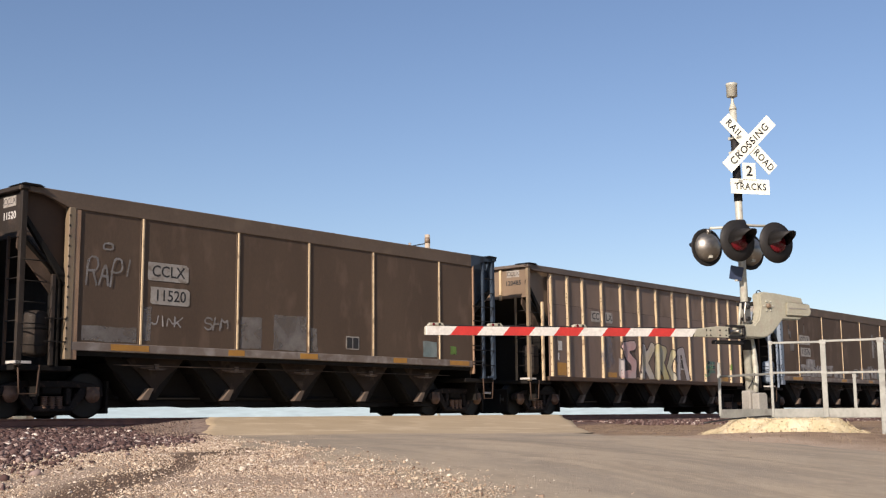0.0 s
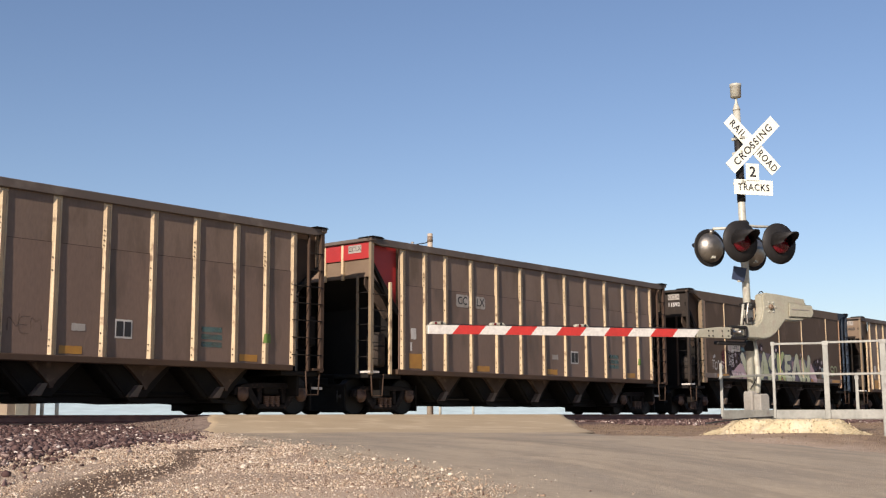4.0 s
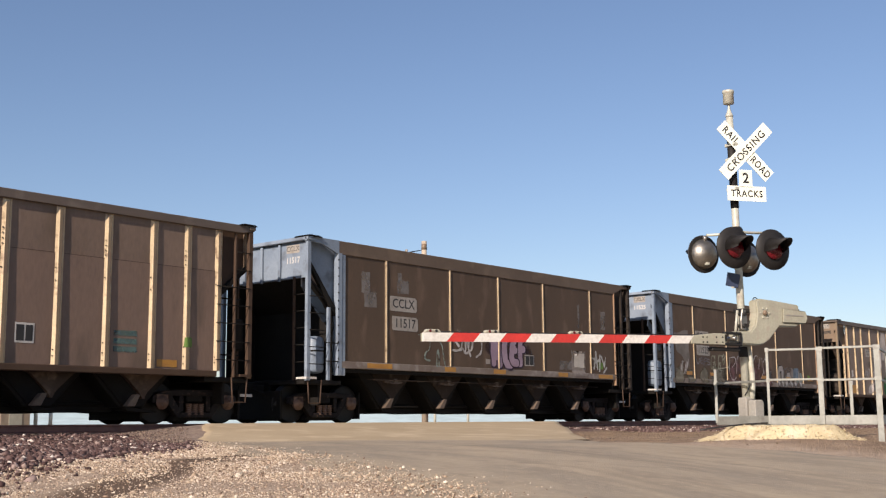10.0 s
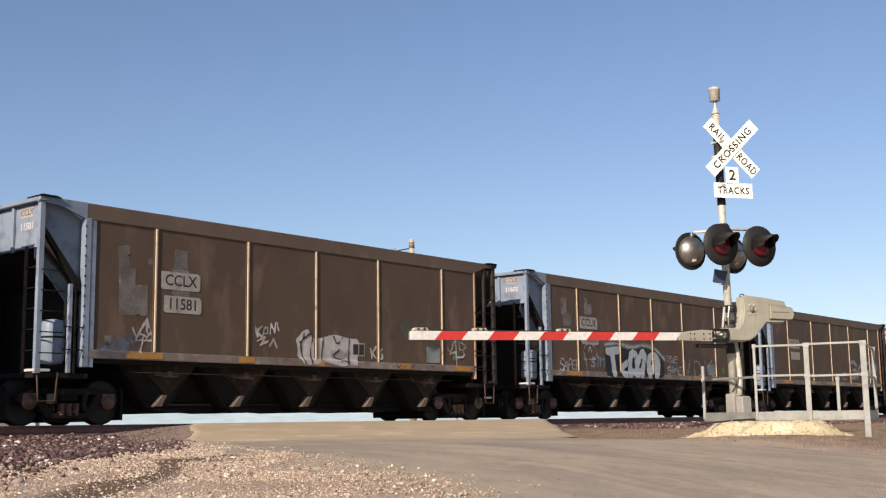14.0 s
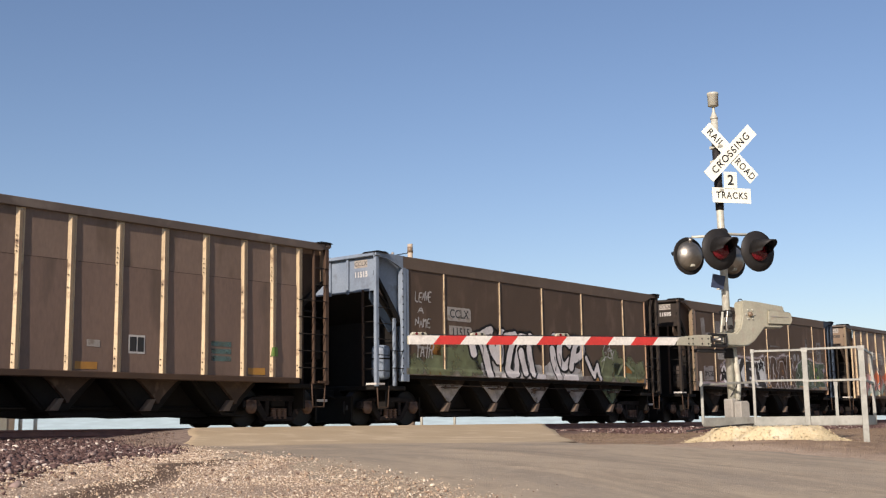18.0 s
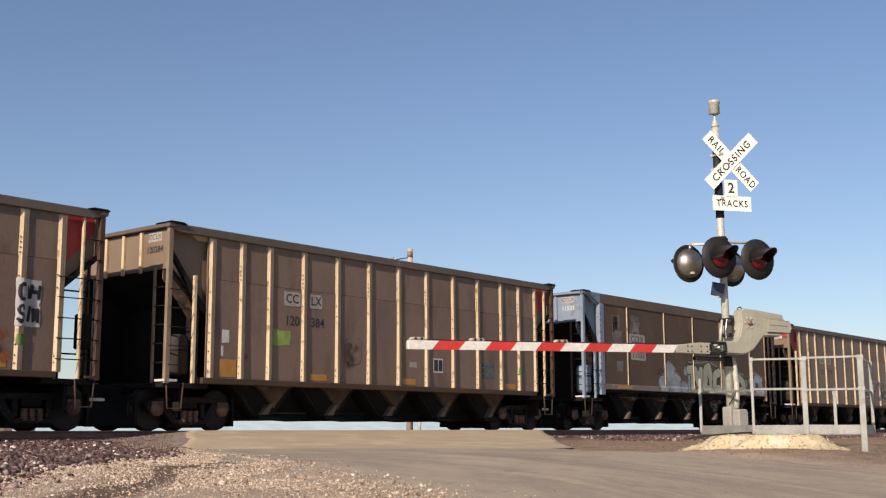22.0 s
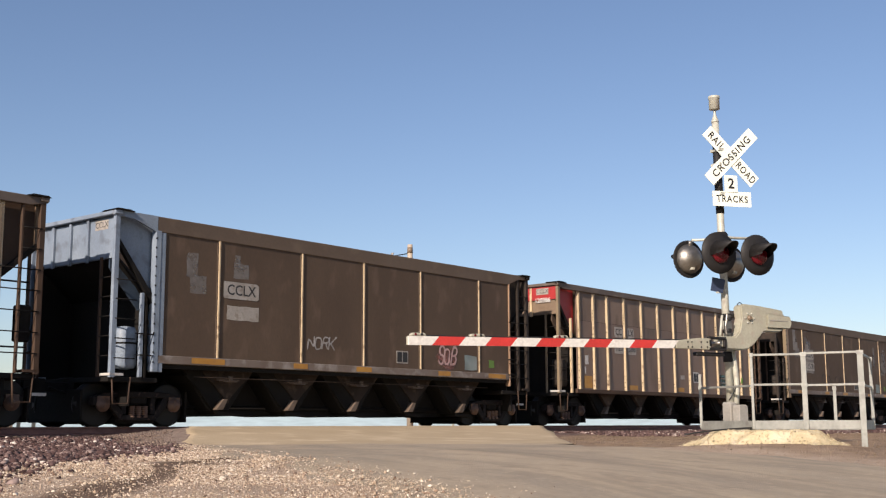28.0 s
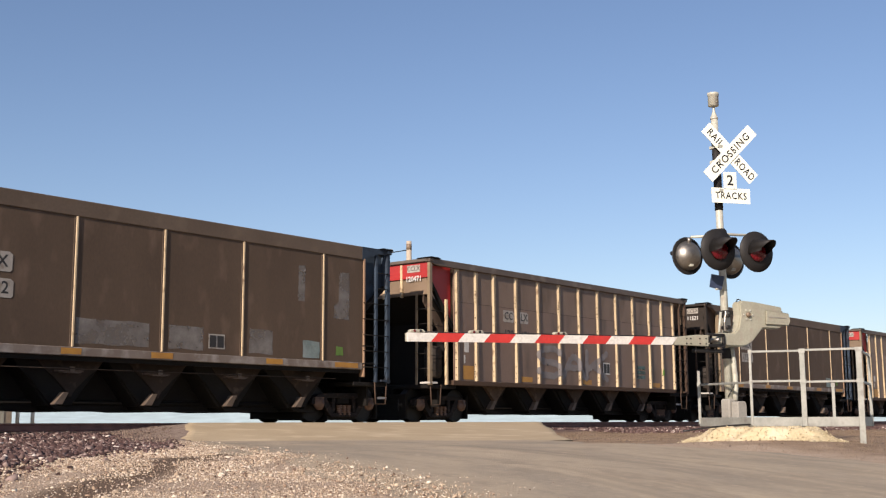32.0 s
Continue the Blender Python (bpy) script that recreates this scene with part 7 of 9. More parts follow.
    rolled(a, False, (7.2, 8.6, 3.0, 3.06), (8.7, 13.2, 2.92, 2.97), (1.35, 2.5, 2.93, 2.98), (11.2, 11.4, 2.7, 3.5), (12.4, 12.9, 2.4, 3.4))
    shape(a, False, ((1.65, 3.8), (1.95, 3.84), (1.98, 3.28), (2.37, 3.29), (2.39, 2.97), (1.72, 2.91)), (0.30, 0.275, 0.25), GREY_PAINT[0], layer=0.5, wobble=0.004, cover=(0.55, 0.95))
    shape(a, False, ((2.82, 3.75), (3.21, 3.79), (3.22, 3.56), (3.54, 3.57), (3.56, 3.2), (2.84, 3.13)), (0.30, 0.275, 0.25), GREY_PAINT[0], layer=0.5, wobble=0.004, cover=(0.55, 0.95))
    letters(a, False, (((3.1, 2.05), (3.85, 2.5), (5.0, 2.5), (6.2, 2.45), (6.9, 2.6)), ((7.0, 2.5), (7.6, 2.58), (8.2, 2.5), (8.65, 2.72), (9.3, 2.66), (9.85, 2.2)), ((9.95, 2.1), (10.4, 2.45), (11.4, 2.66), (12.3, 2.5), (13.2, 2.4))), 0.05, (0.56, 0.52, 0.51), None, 0, (0.50, 0.42, 0.43), layer=0, soft=0.16, cover=(0.5, 1.0))
    block(a, False, (0.42, 0.38, 0.37), 4.2, 13.2, 1.33, 1.40, other=(0.28, 0.27, 0.22), layer=2.4, wobble=0.015, cover=(0.2, 0.9))
    block(a, False, (0.40, 0.37, 0.36), 1.75, 2.5, 1.52, 2.05, cover=(0.5, 1.0))
    scribble(a, False, "ONCSE", 1.8, 2.5, 1.65, 1.9, (0.04, 0.035, 0.03), 0.018)
    block(a, False, (0.42, 0.39, 0.40), 1.35, 4.2, 1.33, 1.46, other=(0.40, 0.30, 0.32), cover=(0.5, 1.0))
    white = (0.80, 0.82, 0.785)
    dark = (0.022, 0.018, 0.015)
    shape(a, False, ((3.80, 2.22), (4.30, 2.38), (4.95, 2.42), (5.6, 2.36), (6.76, 2.40), (7.10, 2.0), (7.05, 1.34), (4.2, 1.34), (3.95, 1.55)), white, (0.70, 0.68, 0.66), layer=1, cover=(0.85, 1.0))
    shape(a, False, ((2.98, 1.68), (3.15, 1.95), (3.40, 2.12), (3.62, 1.92), (4.05, 2.10), (3.95, 1.40), (3.1, 1.40)), white, (0.62, 0.50, 0.52), layer=0.5, cover=(0.85, 1.0))
    cloud(a, False, (0.52, 0.34, 0.37), [(3.78, 2.05, 0.2), (3.95, 1.75, 0.2), (3.2, 1.45, 0.2)], layer=1.6, cover=(0.3, 0.9))
    letters(a, False, (((4.36, 1.42), (4.50, 2.24)), ((4.98, 2.30), (4.60, 1.86), (4.84, 1.42))), 0.15, dark, None, 0, (0.05, 0.042, 0.036), 3, sharp=True)
    letters(a, False, (((6.00, 2.20), (5.38, 2.20), (5.42, 1.50), (5.98, 1.50)), ((5.43, 1.86), (5.86, 1.86))), 0.13, dark, None, 0, (0.05, 0.042, 0.036), 3, sharp=True)
    letters(a, False, (((6.24, 2.18), (6.40, 1.50), (6.86, 1.46)),), 0.14, dark, None, 0, (0.05, 0.042, 0.036), 3, sharp=True)
    graffiti(a, False, "*", 3.10, 3.62, 1.50, 2.02, dark, None, 0.045, 0, bounce=0.02, layer=4, cover=(0.9, 1.0), sharp=True)
    graffiti(a, False, "*", 3.55, 3.82, 1.48, 1.76, dark, None, 0.022, 0, bounce=0.02, layer=4, cover=(0.9, 1.0), sharp=True)
    graffiti(a, False, "*", 6.40, 6.88, 1.98, 2.44, dark, white, 0.04, 0.05, bounce=0.02, layer=8, cover=(0.9, 1.0), sharp=True)
    scribble(a, False, "TX", 4.1, 4.6, 1.45, 1.68, white, 0.016, (0.8, 1.0))
    letters(a, False, (((6.75, 1.5), (6.84, 1.68), (6.92, 1.5), (6.75, 1.6)),), 0.013, white, None, 0, layer=9)
    grey, bark = (0.53, 0.49, 0.47), (0.12, 0.066, 0.036)
    shape(a, False, ((7.05, 1.34), (7.2, 2.35), (8.2, 2.4), (8.8, 2.6), (9.6, 2.3), (10.0, 1.34)), (0.085, 0.052, 0.034), (0.13, 0.075, 0.04), layer=0.6)
    letters(a, False, (((7.16, 1.95), (7.12, 2.48), (7.30, 2.50)), ((7.24, 1.95), (7.28, 1.48))), 0.09, (0.06, 0.042, 0.032), grey, 0.042, bark, 3)
    letters(a, False, (((7.61, 1.48), (7.62, 2.46), (8.06, 2.42), (7.91, 2.08), (8.20, 1.80), (7.80, 1.46)),), 0.13, (0.06, 0.044, 0.034), grey, 0.042, bark, 6)
    letters(a, False, (((8.30, 1.46), (8.62, 2.56), (8.96, 1.48)), ((8.47, 1.94), (8.84, 1.96))), 0.13, (0.055, 0.042, 0.033), grey, 0.042, bark, 9)
    letters(a, False, (((9.25, 1.50), (9.31, 2.58)), ((9.66, 2.45), (9.35, 2.04), (9.78, 1.50))), 0.13, (0.055, 0.042, 0.033), grey, 0.042, bark, 3)
    letters(a, False, (((8.6, 2.0), (8.7, 2.1), (8.76, 1.98), (8.66, 1.9)), ((7.95, 1.7), (8.1, 1.85))), 0.02, (0.34, 0.16, 0.05), None, 0, layer=12)
    moss, leaf = (0.05, 0.062, 0.045), (0.10, 0.14, 0.075)
    shape(a, False, ((9.95, 1.34), (10.05, 2.2), (10.7, 2.6), (11.6, 2.6), (12.3, 2.45), (12.9, 2.5), (13.15, 1.34)), (0.10, 0.13, 0.085), (0.075, 0.085, 0.06), layer=0.7)
    pale_leaf = (0.36, 0.38, 0.33)
    letters(a, False, (((10.78, 2.40), (10.26, 2.20), (10.72, 1.90), (10.15, 1.52)),), 0.14, moss, pale_leaf, 0.026, leaf, 3)
    letters(a, False, (((11.01, 1.55), (11.09, 2.40)), ((10.72, 2.42), (11.46, 2.48))), 0.12, moss, pale_leaf, 0.026, leaf, 6, sharp=True)
    letters(a, False, (((11.50, 1.52), (11.59, 2.34), (12.02, 1.55), (12.15, 2.36)),), 0.12, moss, pale_leaf, 0.026, leaf, 9, sharp=True)
    cloud(a, False, (0.36, 0.34, 0.325), [(10.0, 2.6, 0.2), (10.4, 2.65, 0.15)])
    letters(a, False, (((12.59, 2.36), (12.70, 1.55)), ((12.59, 2.34), (13.05, 2.36)), ((12.65, 1.95), (12.95, 1.95)), ((12.7, 1.55), (13.05, 1.55))), 0.10, moss, pale_leaf, 0.026, leaf, 3, sharp=True)
    cloud(a, False, (0.44, 0.38, 0.40), [(13.0, 2.3, 0.25), (13.1, 1.6, 0.2)], layer=0.2, cover=(0.4, 0.9))
    cloud(a, False, (0.17, 0.30, 0.05), [(12.35, 1.8, 0.14), (12.2, 2.2, 0.1)], layer=12)
    # orange and pink wildstyle, then silver letters
    a = c[18]
    haze = (0.44, 0.43, 0.41)
    cloud(a, True, haze, [(1.6, 2.5, 0.25), (2.5, 3.15, 0.3), (2.9, 2.9, 0.35), (3.3, 3.2, 0.22), (4.6, 2.9, 0.3), (5.2, 2.8, 0.25), (6.2, 2.6, 0.3), (7.4, 2.0, 0.5), (8.0, 1.7, 0.4), (7.0, 3.1, 0.3), (8.3, 2.9, 0.25), (11.2, 2.3, 0.3)], layer=0, wobble=0.06, cover=(0.15, 0.85))
    rust, coral, black = (0.42, 0.10, 0.04), (0.52, 0.33, 0.30), (0.018, 0.018, 0.018)
    for n, outline in enumerate((((1.72, 2.3), (1.80, 2.95), (2.3, 2.3), (2.6, 2.1), (2.5, 1.14), (2.0, 1.14)), ((3.0, 1.6), (3.19, 2.6), (3.5, 2.1), (3.8, 2.4), (4.1, 1.95), (4.0, 1.3), (3.1, 1.3)),
                                 ((4.2, 1.5), (4.25, 2.2), (4.6, 2.1), (5.1, 2.25), (5.1, 1.5)), ((5.1, 1.6), (5.35, 2.72), (5.95, 2.0), (6.15, 1.6)))):
        shape(a, True, outline, rust, (0.50, 0.17, 0.09), layer=1 + 0.2 * n, cover=(0.85, 1.0))
    letters(a, True, (((2.58, 2.0), (2.51, 1.38)), ((2.70, 2.0), (2.95, 1.39)), ((3.45, 1.8), (3.80, 1.43)), ((5.40, 1.75), (5.94, 1.77)), ((4.4, 1.5), (4.6, 1.8))), 0.17, coral, None, 0, (0.50, 0.24, 0.22), 3)
    letters(a, True, (((2.56, 1.25), (3.09, 1.55)), ((4.39, 1.30), (4.68, 1.65)), ((6.50, 1.6), (6.83, 1.25)), ((3.38, 1.25), (3.95, 1.34)), ((5.3, 1.3), (6.1, 1.35))), 0.13, (0.40, 0.44, 0.33), None, 0, (0.34, 0.45, 0.40), 4)
    letters(a, True, (((1.60, 2.9), (1.58, 2.2), (1.90, 1.4)), ((2.15, 2.2), (2.05, 1.2)), ((3.1, 1.2), (3.0, 2.0)), ((5.15, 1.25), (5.05, 1.8)), ((4.05, 1.2), (4.12, 1.8))), 0.10, (0.56, 0.54, 0.52), None, 0, layer=5)
    for n, lines in enumerate(((((1.58, 2.96), (1.54, 2.22), (1.86, 1.35)), ((1.80, 2.98), (2.39, 2.28), (2.54, 1.95))), (((3.13, 2.68), (3.39, 1.88), (3.80, 1.43)), ((3.84, 2.56), (4.07, 1.92), (3.66, 1.42))),
                               (((4.36, 2.30), (4.46, 1.82), (4.97, 1.36)), ((5.33, 2.74), (5.77, 2.04), (5.47, 1.38))), (((1.89, 1.79), (2.14, 1.92), (2.04, 1.36)), ((2.56, 1.38), (2.74, 1.84), (3.08, 1.28))),
                               (((4.54, 1.34), (4.74, 1.81), (5.09, 1.36)), ((5.63, 1.38), (5.84, 1.77), (6.22, 1.41))), (((3.2, 1.9), (3.05, 1.5)), ((3.3, 1.3), (3.6, 1.7), (3.95, 1.3)), ((2.7, 2.3), (2.95, 1.9), (2.9, 1.6))))):
        letters(a, True, lines, 0.022, black, (0.50, 0.48, 0.46) if n < 3 else None, 0.02, layer=8 + n)
    cloud(a, True, (0.40, 0.13, 0.04), [(8.3, 2.0, 0.2), (8.7, 2.3, 0.2), (9.2, 2.4, 0.2), (8.2, 1.5, 0.2), (12.3, 1.4, 0.16), (12.2, 1.8, 0.14), (11.6, 2.2, 0.2)], layer=1, cover=(0.3, 0.95))
    steel, sea = (0.42, 0.47, 0.48), (0.26, 0.38, 0.43)
    letters(a, True, (((9.41, 2.06), (8.74, 2.13), (8.56, 1.82), (9.22, 1.63), (8.99, 1.34), (8.15, 1.42), (7.98, 1.65), (8.4, 1.75)),), 0.10, steel, black, 0.065, (0.48, 0.50, 0.50), 3, sharp=True)
    letters(a, True, (((9.78, 1.28), (9.86, 2.28), (10.11, 1.67), (10.35, 2.13), (10.53, 1.30)),), 0.09, sea, black, 0.06, steel, 6, sharp=True)
    letters(a, True, (((11.04, 1.75), (11.80, 1.89), (11.82, 2.16), (11.30, 2.20), (11.03, 1.73), (11.34, 1.36), (12.10, 1.52)),), 0.10, steel, black, 0.06, (0.48, 0.50, 0.50), 9)
    scribble(a, True, "2014", 6.3, 8.3, 2.5, 3.1, (0.03, 0.025, 0.022), 0.045, (0.6, 1.0))
    block(a, True, (0.55, 0.53, 0.50), 12.52, 13.05, 1.95, 2.85, layer=2, cover=(0.85, 1.0))
    scribble(a, True, "OH", 12.56, 13.02, 2.42, 2.78, (0.02, 0.02, 0.02), 0.035, (0.9, 1.0))
    scribble(a, True, "SIM", 12.56, 13.02, 2.0, 2.36, (0.02, 0.02, 0.02), 0.03, (0.9, 1.0))
    block(c[19], True, (0.30, 0.42, 0.11), 3.0, 3.55, 1.95, 2.3, wobble=0.008)
    cloud(c[19], True, (0.05, 0.042, 0.036), [(5.55, 1.75, 0.22), (5.5, 2.05, 0.14), (5.75, 1.95, 0.12)], cover=(0.1, 0.9))
    cloud(c[19], True, (0.5, 0.10, 0.16), [(2.2, 1.62, 0.09)])
    scribble(c[19], True, "O", 5.35, 5.95, 1.55, 2.35, (0.08, 0.064, 0.056), 0.016, (0.0, 0.6))
    # pale blue clouds behind green letters
    a = c[20]
    rolled(a, False, (1.75, 2.25, 2.7, 3.75), (3.0, 3.5, 3.15, 3.8), (2.0, 2.4, 1.9, 2.25))
    cloud(a, False, (0.38, 0.43, 0.48), [(5.1, 1.6, 0.4), (5.5, 2.0, 0.42), (5.9, 1.6, 0.45), (6.6, 1.5, 0.3), (7.2, 1.7, 0.4), (6.7, 2.1, 0.2), (12.1, 1.7, 0.4), (12.7, 1.8, 0.45), (13.0, 1.5, 0.3)], (0.336, 0.376, 0.4))
    sage, pale_sage, black = (0.36, 0.39, 0.27), (0.43, 0.44, 0.35), (0.03, 0.03, 0.024)
    letters(a, False, (((6.94, 2.42), (7.84, 2.42), (8.54, 2.50), (9.34, 2.30), (10.34, 2.30), (11.44, 2.10)),), 0.04, (0.28, 0.27, 0.23), None, 0, layer=0, soft=0.12)
    letters(a, False, (((6.92, 2.14), (7.24, 2.18), (7.22, 1.42)), ((7.44, 2.12), (7.64, 1.70), (7.87, 2.14), (7.92, 1.45))), 0.15, sage, black, 0.04, pale_sage, 3, sharp=True)
    letters(a, False, (((8.14, 1.42), (8.25, 2.20), (8.52, 2.28), (8.76, 1.42)), ((8.29, 1.45), (8.64, 1.45))), 0.17, sage, black, 0.04, pale_sage, 6, sharp=True)
    letters(a, False, (((9.28, 2.12), (8.92, 2.00), (8.92, 1.50), (9.32, 1.50)),), 0.16, sage, black, 0.04, pale_sage, 9)
    letters(a, False, (((9.67, 2.12), (9.72, 1.45)), ((10.26, 2.12), (9.84, 1.86), (10.28, 1.45))), 0.15, sage, black, 0.04, pale_sage, 3, sharp=True)
    letters(a, False, (((10.64, 1.50), (10.64, 1.96), (10.94, 2.02), (11.30, 1.85), (11.50, 1.50), (10.77, 1.45)),), 0.15, sage, black, 0.04, pale_sage, 6)
    letters(a, False, (((6.84, 1.37), (11.64, 1.38)),), 0.04, (0.40, 0.42, 0.30), None, 0, layer=9)
    hopper_paint(a, (0.17, 0.18, 0.14), (7.35, 9.5, 11.6), (0.0, 0.9))
    scribble(a, False, "ICE", 4.6, 5.2, 1.85, 2.1, (0.04, 0.04, 0.04), 0.016)
    graffiti(c[21], True, "HOW", 9.7, 11.3, 1.3, 2.3, (0.15, 0.125, 0.11), (0.52, 0.49, 0.47), 0.09, 0.035)
    # silver and green letters, a blue haze, and a bold white word
    a = c[22]
    cloud(a, False, (0.025, 0.19, 0.06), [(1.7, 1.4, 0.3), (2.3, 1.7, 0.4), (3.3, 2.6, 0.3), (4.4, 1.9, 0.4), (5.0, 1.5, 0.3), (4.8, 2.1, 0.3)])
    cloud(a, False, (0.208, 0.192, 0.18), [(2.2, 2.5, 0.3), (2.6, 1.9, 0.5), (3.4, 1.7, 0.5), (4.2, 2.3, 0.45), (4.8, 2.3, 0.4), (4.9, 1.9, 0.4), (5.5, 2.2, 0.5), (6.0, 2.1, 0.4)], (0.16, 0.148, 0.136), layer=0)
    cloud(a, False, (0.30, 0.285, 0.275), [(2.4, 2.6, 0.35), (3.0, 2.75, 0.3), (3.9, 2.75, 0.3), (4.6, 2.6, 0.35), (5.4, 2.4, 0.35), (6.2, 2.3, 0.3)], layer=-0.2, cover=(0.1, 0.75), wobble=0.05)
    cloud(a, False, (0.072, 0.104, 0.136), [(5.9, 1.7, 0.45), (6.4, 1.9, 0.5), (6.9, 1.7, 0.4), (7.3, 1.6, 0.3)], (0.104, 0.12, 0.128))
    silver, rim = (0.40, 0.39, 0.385), (0.62, 0.60, 0.59)
    letters(a, False, (((2.10, 2.64), (2.26, 2.30)), ((2.56, 2.63), (2.41, 2.33)), ((4.02, 2.76), (4.09, 2.30)), ((4.41, 2.79), (4.36, 2.45)), ((4.77, 2.82), (4.65, 2.33)), ((5.00, 2.86), (4.97, 2.24)), ((2.69, 2.73), (2.73, 2.31)),), 0.07, (0.46, 0.44, 0.425), None, 0, layer=0, soft=0.22, cover=(0.3, 0.9))
    cloud(a, False, (0.36, 0.345, 0.335), [(2.3, 1.9, 0.3), (2.9, 1.8, 0.4), (3.5, 1.8, 0.4), (4.1, 1.7, 0.35), (4.6, 1.7, 0.3)], (0.33, 0.31, 0.30), layer=2, cover=(0.6, 1.0))
    cloud(a, False, (0.46, 0.38, 0.36), [(2.3, 1.5, 0.15), (2.8, 1.45, 0.15), (3.3, 1.42, 0.12)], layer=2.5)
    letters(a, False, (((2.46, 2.23), (2.28, 1.91), (2.17, 1.60), (2.39, 1.59)), ((2.56, 2.24), (2.48, 1.86), (2.44, 1.61)),), 0.065, rim, (0.13, 0.13, 0.125), 0.022, (0.50, 0.485, 0.475), 4, cover=(0.5, 1.0), sharp=True)
    letters(a, False, (((2.68, 2.20), (2.65, 1.84), (2.76, 1.56)), ((2.96, 2.20), (2.88, 1.77), (2.96, 1.60)),), 0.065, rim, (0.13, 0.13, 0.125), 0.022, (0.50, 0.485, 0.475), 7, cover=(0.5, 1.0), sharp=True)
    letters(a, False, (((3.09, 2.23), (3.05, 1.89), (3.28, 1.88), (3.29, 2.22)), ((3.13, 1.78), (3.25, 1.50), (3.12, 1.38)),), 0.065, rim, (0.13, 0.13, 0.125), 0.022, (0.50, 0.485, 0.475), 4, cover=(0.5, 1.0), sharp=True)
    letters(a, False, (((3.45, 2.23), (3.66, 2.24), (3.65, 1.95), (3.44, 1.93)), ((3.57, 1.81), (3.76, 1.75), (3.80, 1.43), (3.51, 1.44)),), 0.065, rim, (0.13, 0.13, 0.125), 0.022, (0.50, 0.485, 0.475), 7, cover=(0.5, 1.0), sharp=True)
    letters(a, False, (((3.97, 1.94), (4.24, 1.98), (4.06, 1.76), (4.32, 1.47), (4.04, 1.42)),), 0.065, rim, (0.13, 0.13, 0.125), 0.022, (0.50, 0.485, 0.475), 4, cover=(0.5, 1.0), sharp=True)
    letters(a, False, (((4.61, 1.84), (4.48, 1.62), (4.57, 1.39), (4.74, 1.47), (4.76, 1.73), (4.61, 1.84)),), 0.05, rim, (0.13, 0.13, 0.125), 0.022, (0.50, 0.485, 0.475), 7, cover=(0.5, 1.0), sharp=True)
    letters(a, False, (((4.37, 2.36), (4.59, 2.38), (4.46, 2.18), (4.63, 2.00), (4.44, 1.92)),), 0.065, rim, (0.13, 0.13, 0.125), 0.022, (0.50, 0.485, 0.475), 4, cover=(0.5, 1.0), sharp=True)
    letters(a, False, (((2.1, 1.36), (4.9, 1.38)),), 0.06, rim, None, 0, silver, layer=9, cover=(0.2, 0.9))
    letters(a, False, (((5.43, 2.57), (6.03, 2.67), (6.51, 2.51), (6.71, 2.10)),), 0.09, (0.42, 0.41, 0.40), None, 0, layer=2, soft=0.3, cover=(0.3, 0.9))
    letters(a, False, (((5.89, 2.29), (6.24, 1.95)), ((6.06, 1.81), (6.42, 2.08)),), 0.14, (0.07, 0.12, 0.20), None, 0, layer=3, soft=0.2, cover=(0.5, 1.0))
    letters(a, False, (((6.55, 2.34), (6.71, 2.07), (6.94, 2.03), (6.87, 2.28), (7.07, 2.14), (7.26, 2.36), (7.33, 2.16)),), 0.028, rim, None, 0, layer=6)
    letters(a, False, (((5.51, 1.83), (5.61, 1.62)), ((5.39, 1.76), (5.69, 1.87)), ((5.93, 1.98), (6.03, 1.66), (6.31, 1.75)),), 0.028, rim, None, 0, layer=6, sharp=True)
    block(a, False, (0.05, 0.06, 0.10), 6.55, 7.0, 1.35, 1.45)
    shape(a, False, ((7.5, 1.34), (7.4, 2.2), (7.7, 2.55), (9.4, 2.7), (10.3, 2.5), (11.0, 2.3), (10.9, 1.34)), (0.016, 0.0144, 0.0128), layer=1, soft=0.12, cover=(0.85, 1.0))
    chalk, dust = (0.74, 0.71, 0.69), (0.60, 0.58, 0.56)
    letters(a, False, (((8.31, 2.11), (8.32, 2.48), (7.94, 2.56), (7.57, 2.32), (7.71, 2.02), (8.33, 1.87), (8.59, 1.62), (8.34, 1.38), (7.86, 1.38), (7.62, 1.50)),), 0.105, chalk, None, 0, dust, 4, soft=0.07)
    letters(a, False, (((8.47, 2.57), (8.62, 1.99), (8.70, 1.36)), ((8.57, 2.60), (9.01, 2.60), (9.23, 2.40), (9.02, 2.09), (8.69, 1.97)),), 0.105, chalk, None, 0, dust, 6, soft=0.07)
    letters(a, False, (((9.31, 2.49), (9.47, 1.39)),), 0.105, chalk, None, 0, dust, 4, soft=0.07)
    letters(a, False, (((9.66, 1.39), (9.69, 2.24), (9.84, 2.52), (10.11, 2.43), (10.27, 1.41)), ((9.77, 1.89), (10.23, 1.96)), ((9.70, 1.37), (10.31, 1.39)),), 0.105, chalk, None, 0, dust, 6, soft=0.07)
    letters(a, False, (((10.23, 2.52), (10.99, 2.56)), ((10.51, 2.42), (10.75, 1.51)),), 0.105, chalk, None, 0, dust, 8, soft=0.07)
    cloud(a, False, (0.16, 0.064, 0.04), [(11.5, 2.2, 0.35), (11.8, 1.9, 0.3)], (0.12, 0.064, 0.048))
    cloud(a, False, (0.08, 0.16, 0.144), [(11.5, 1.7, 0.25)])
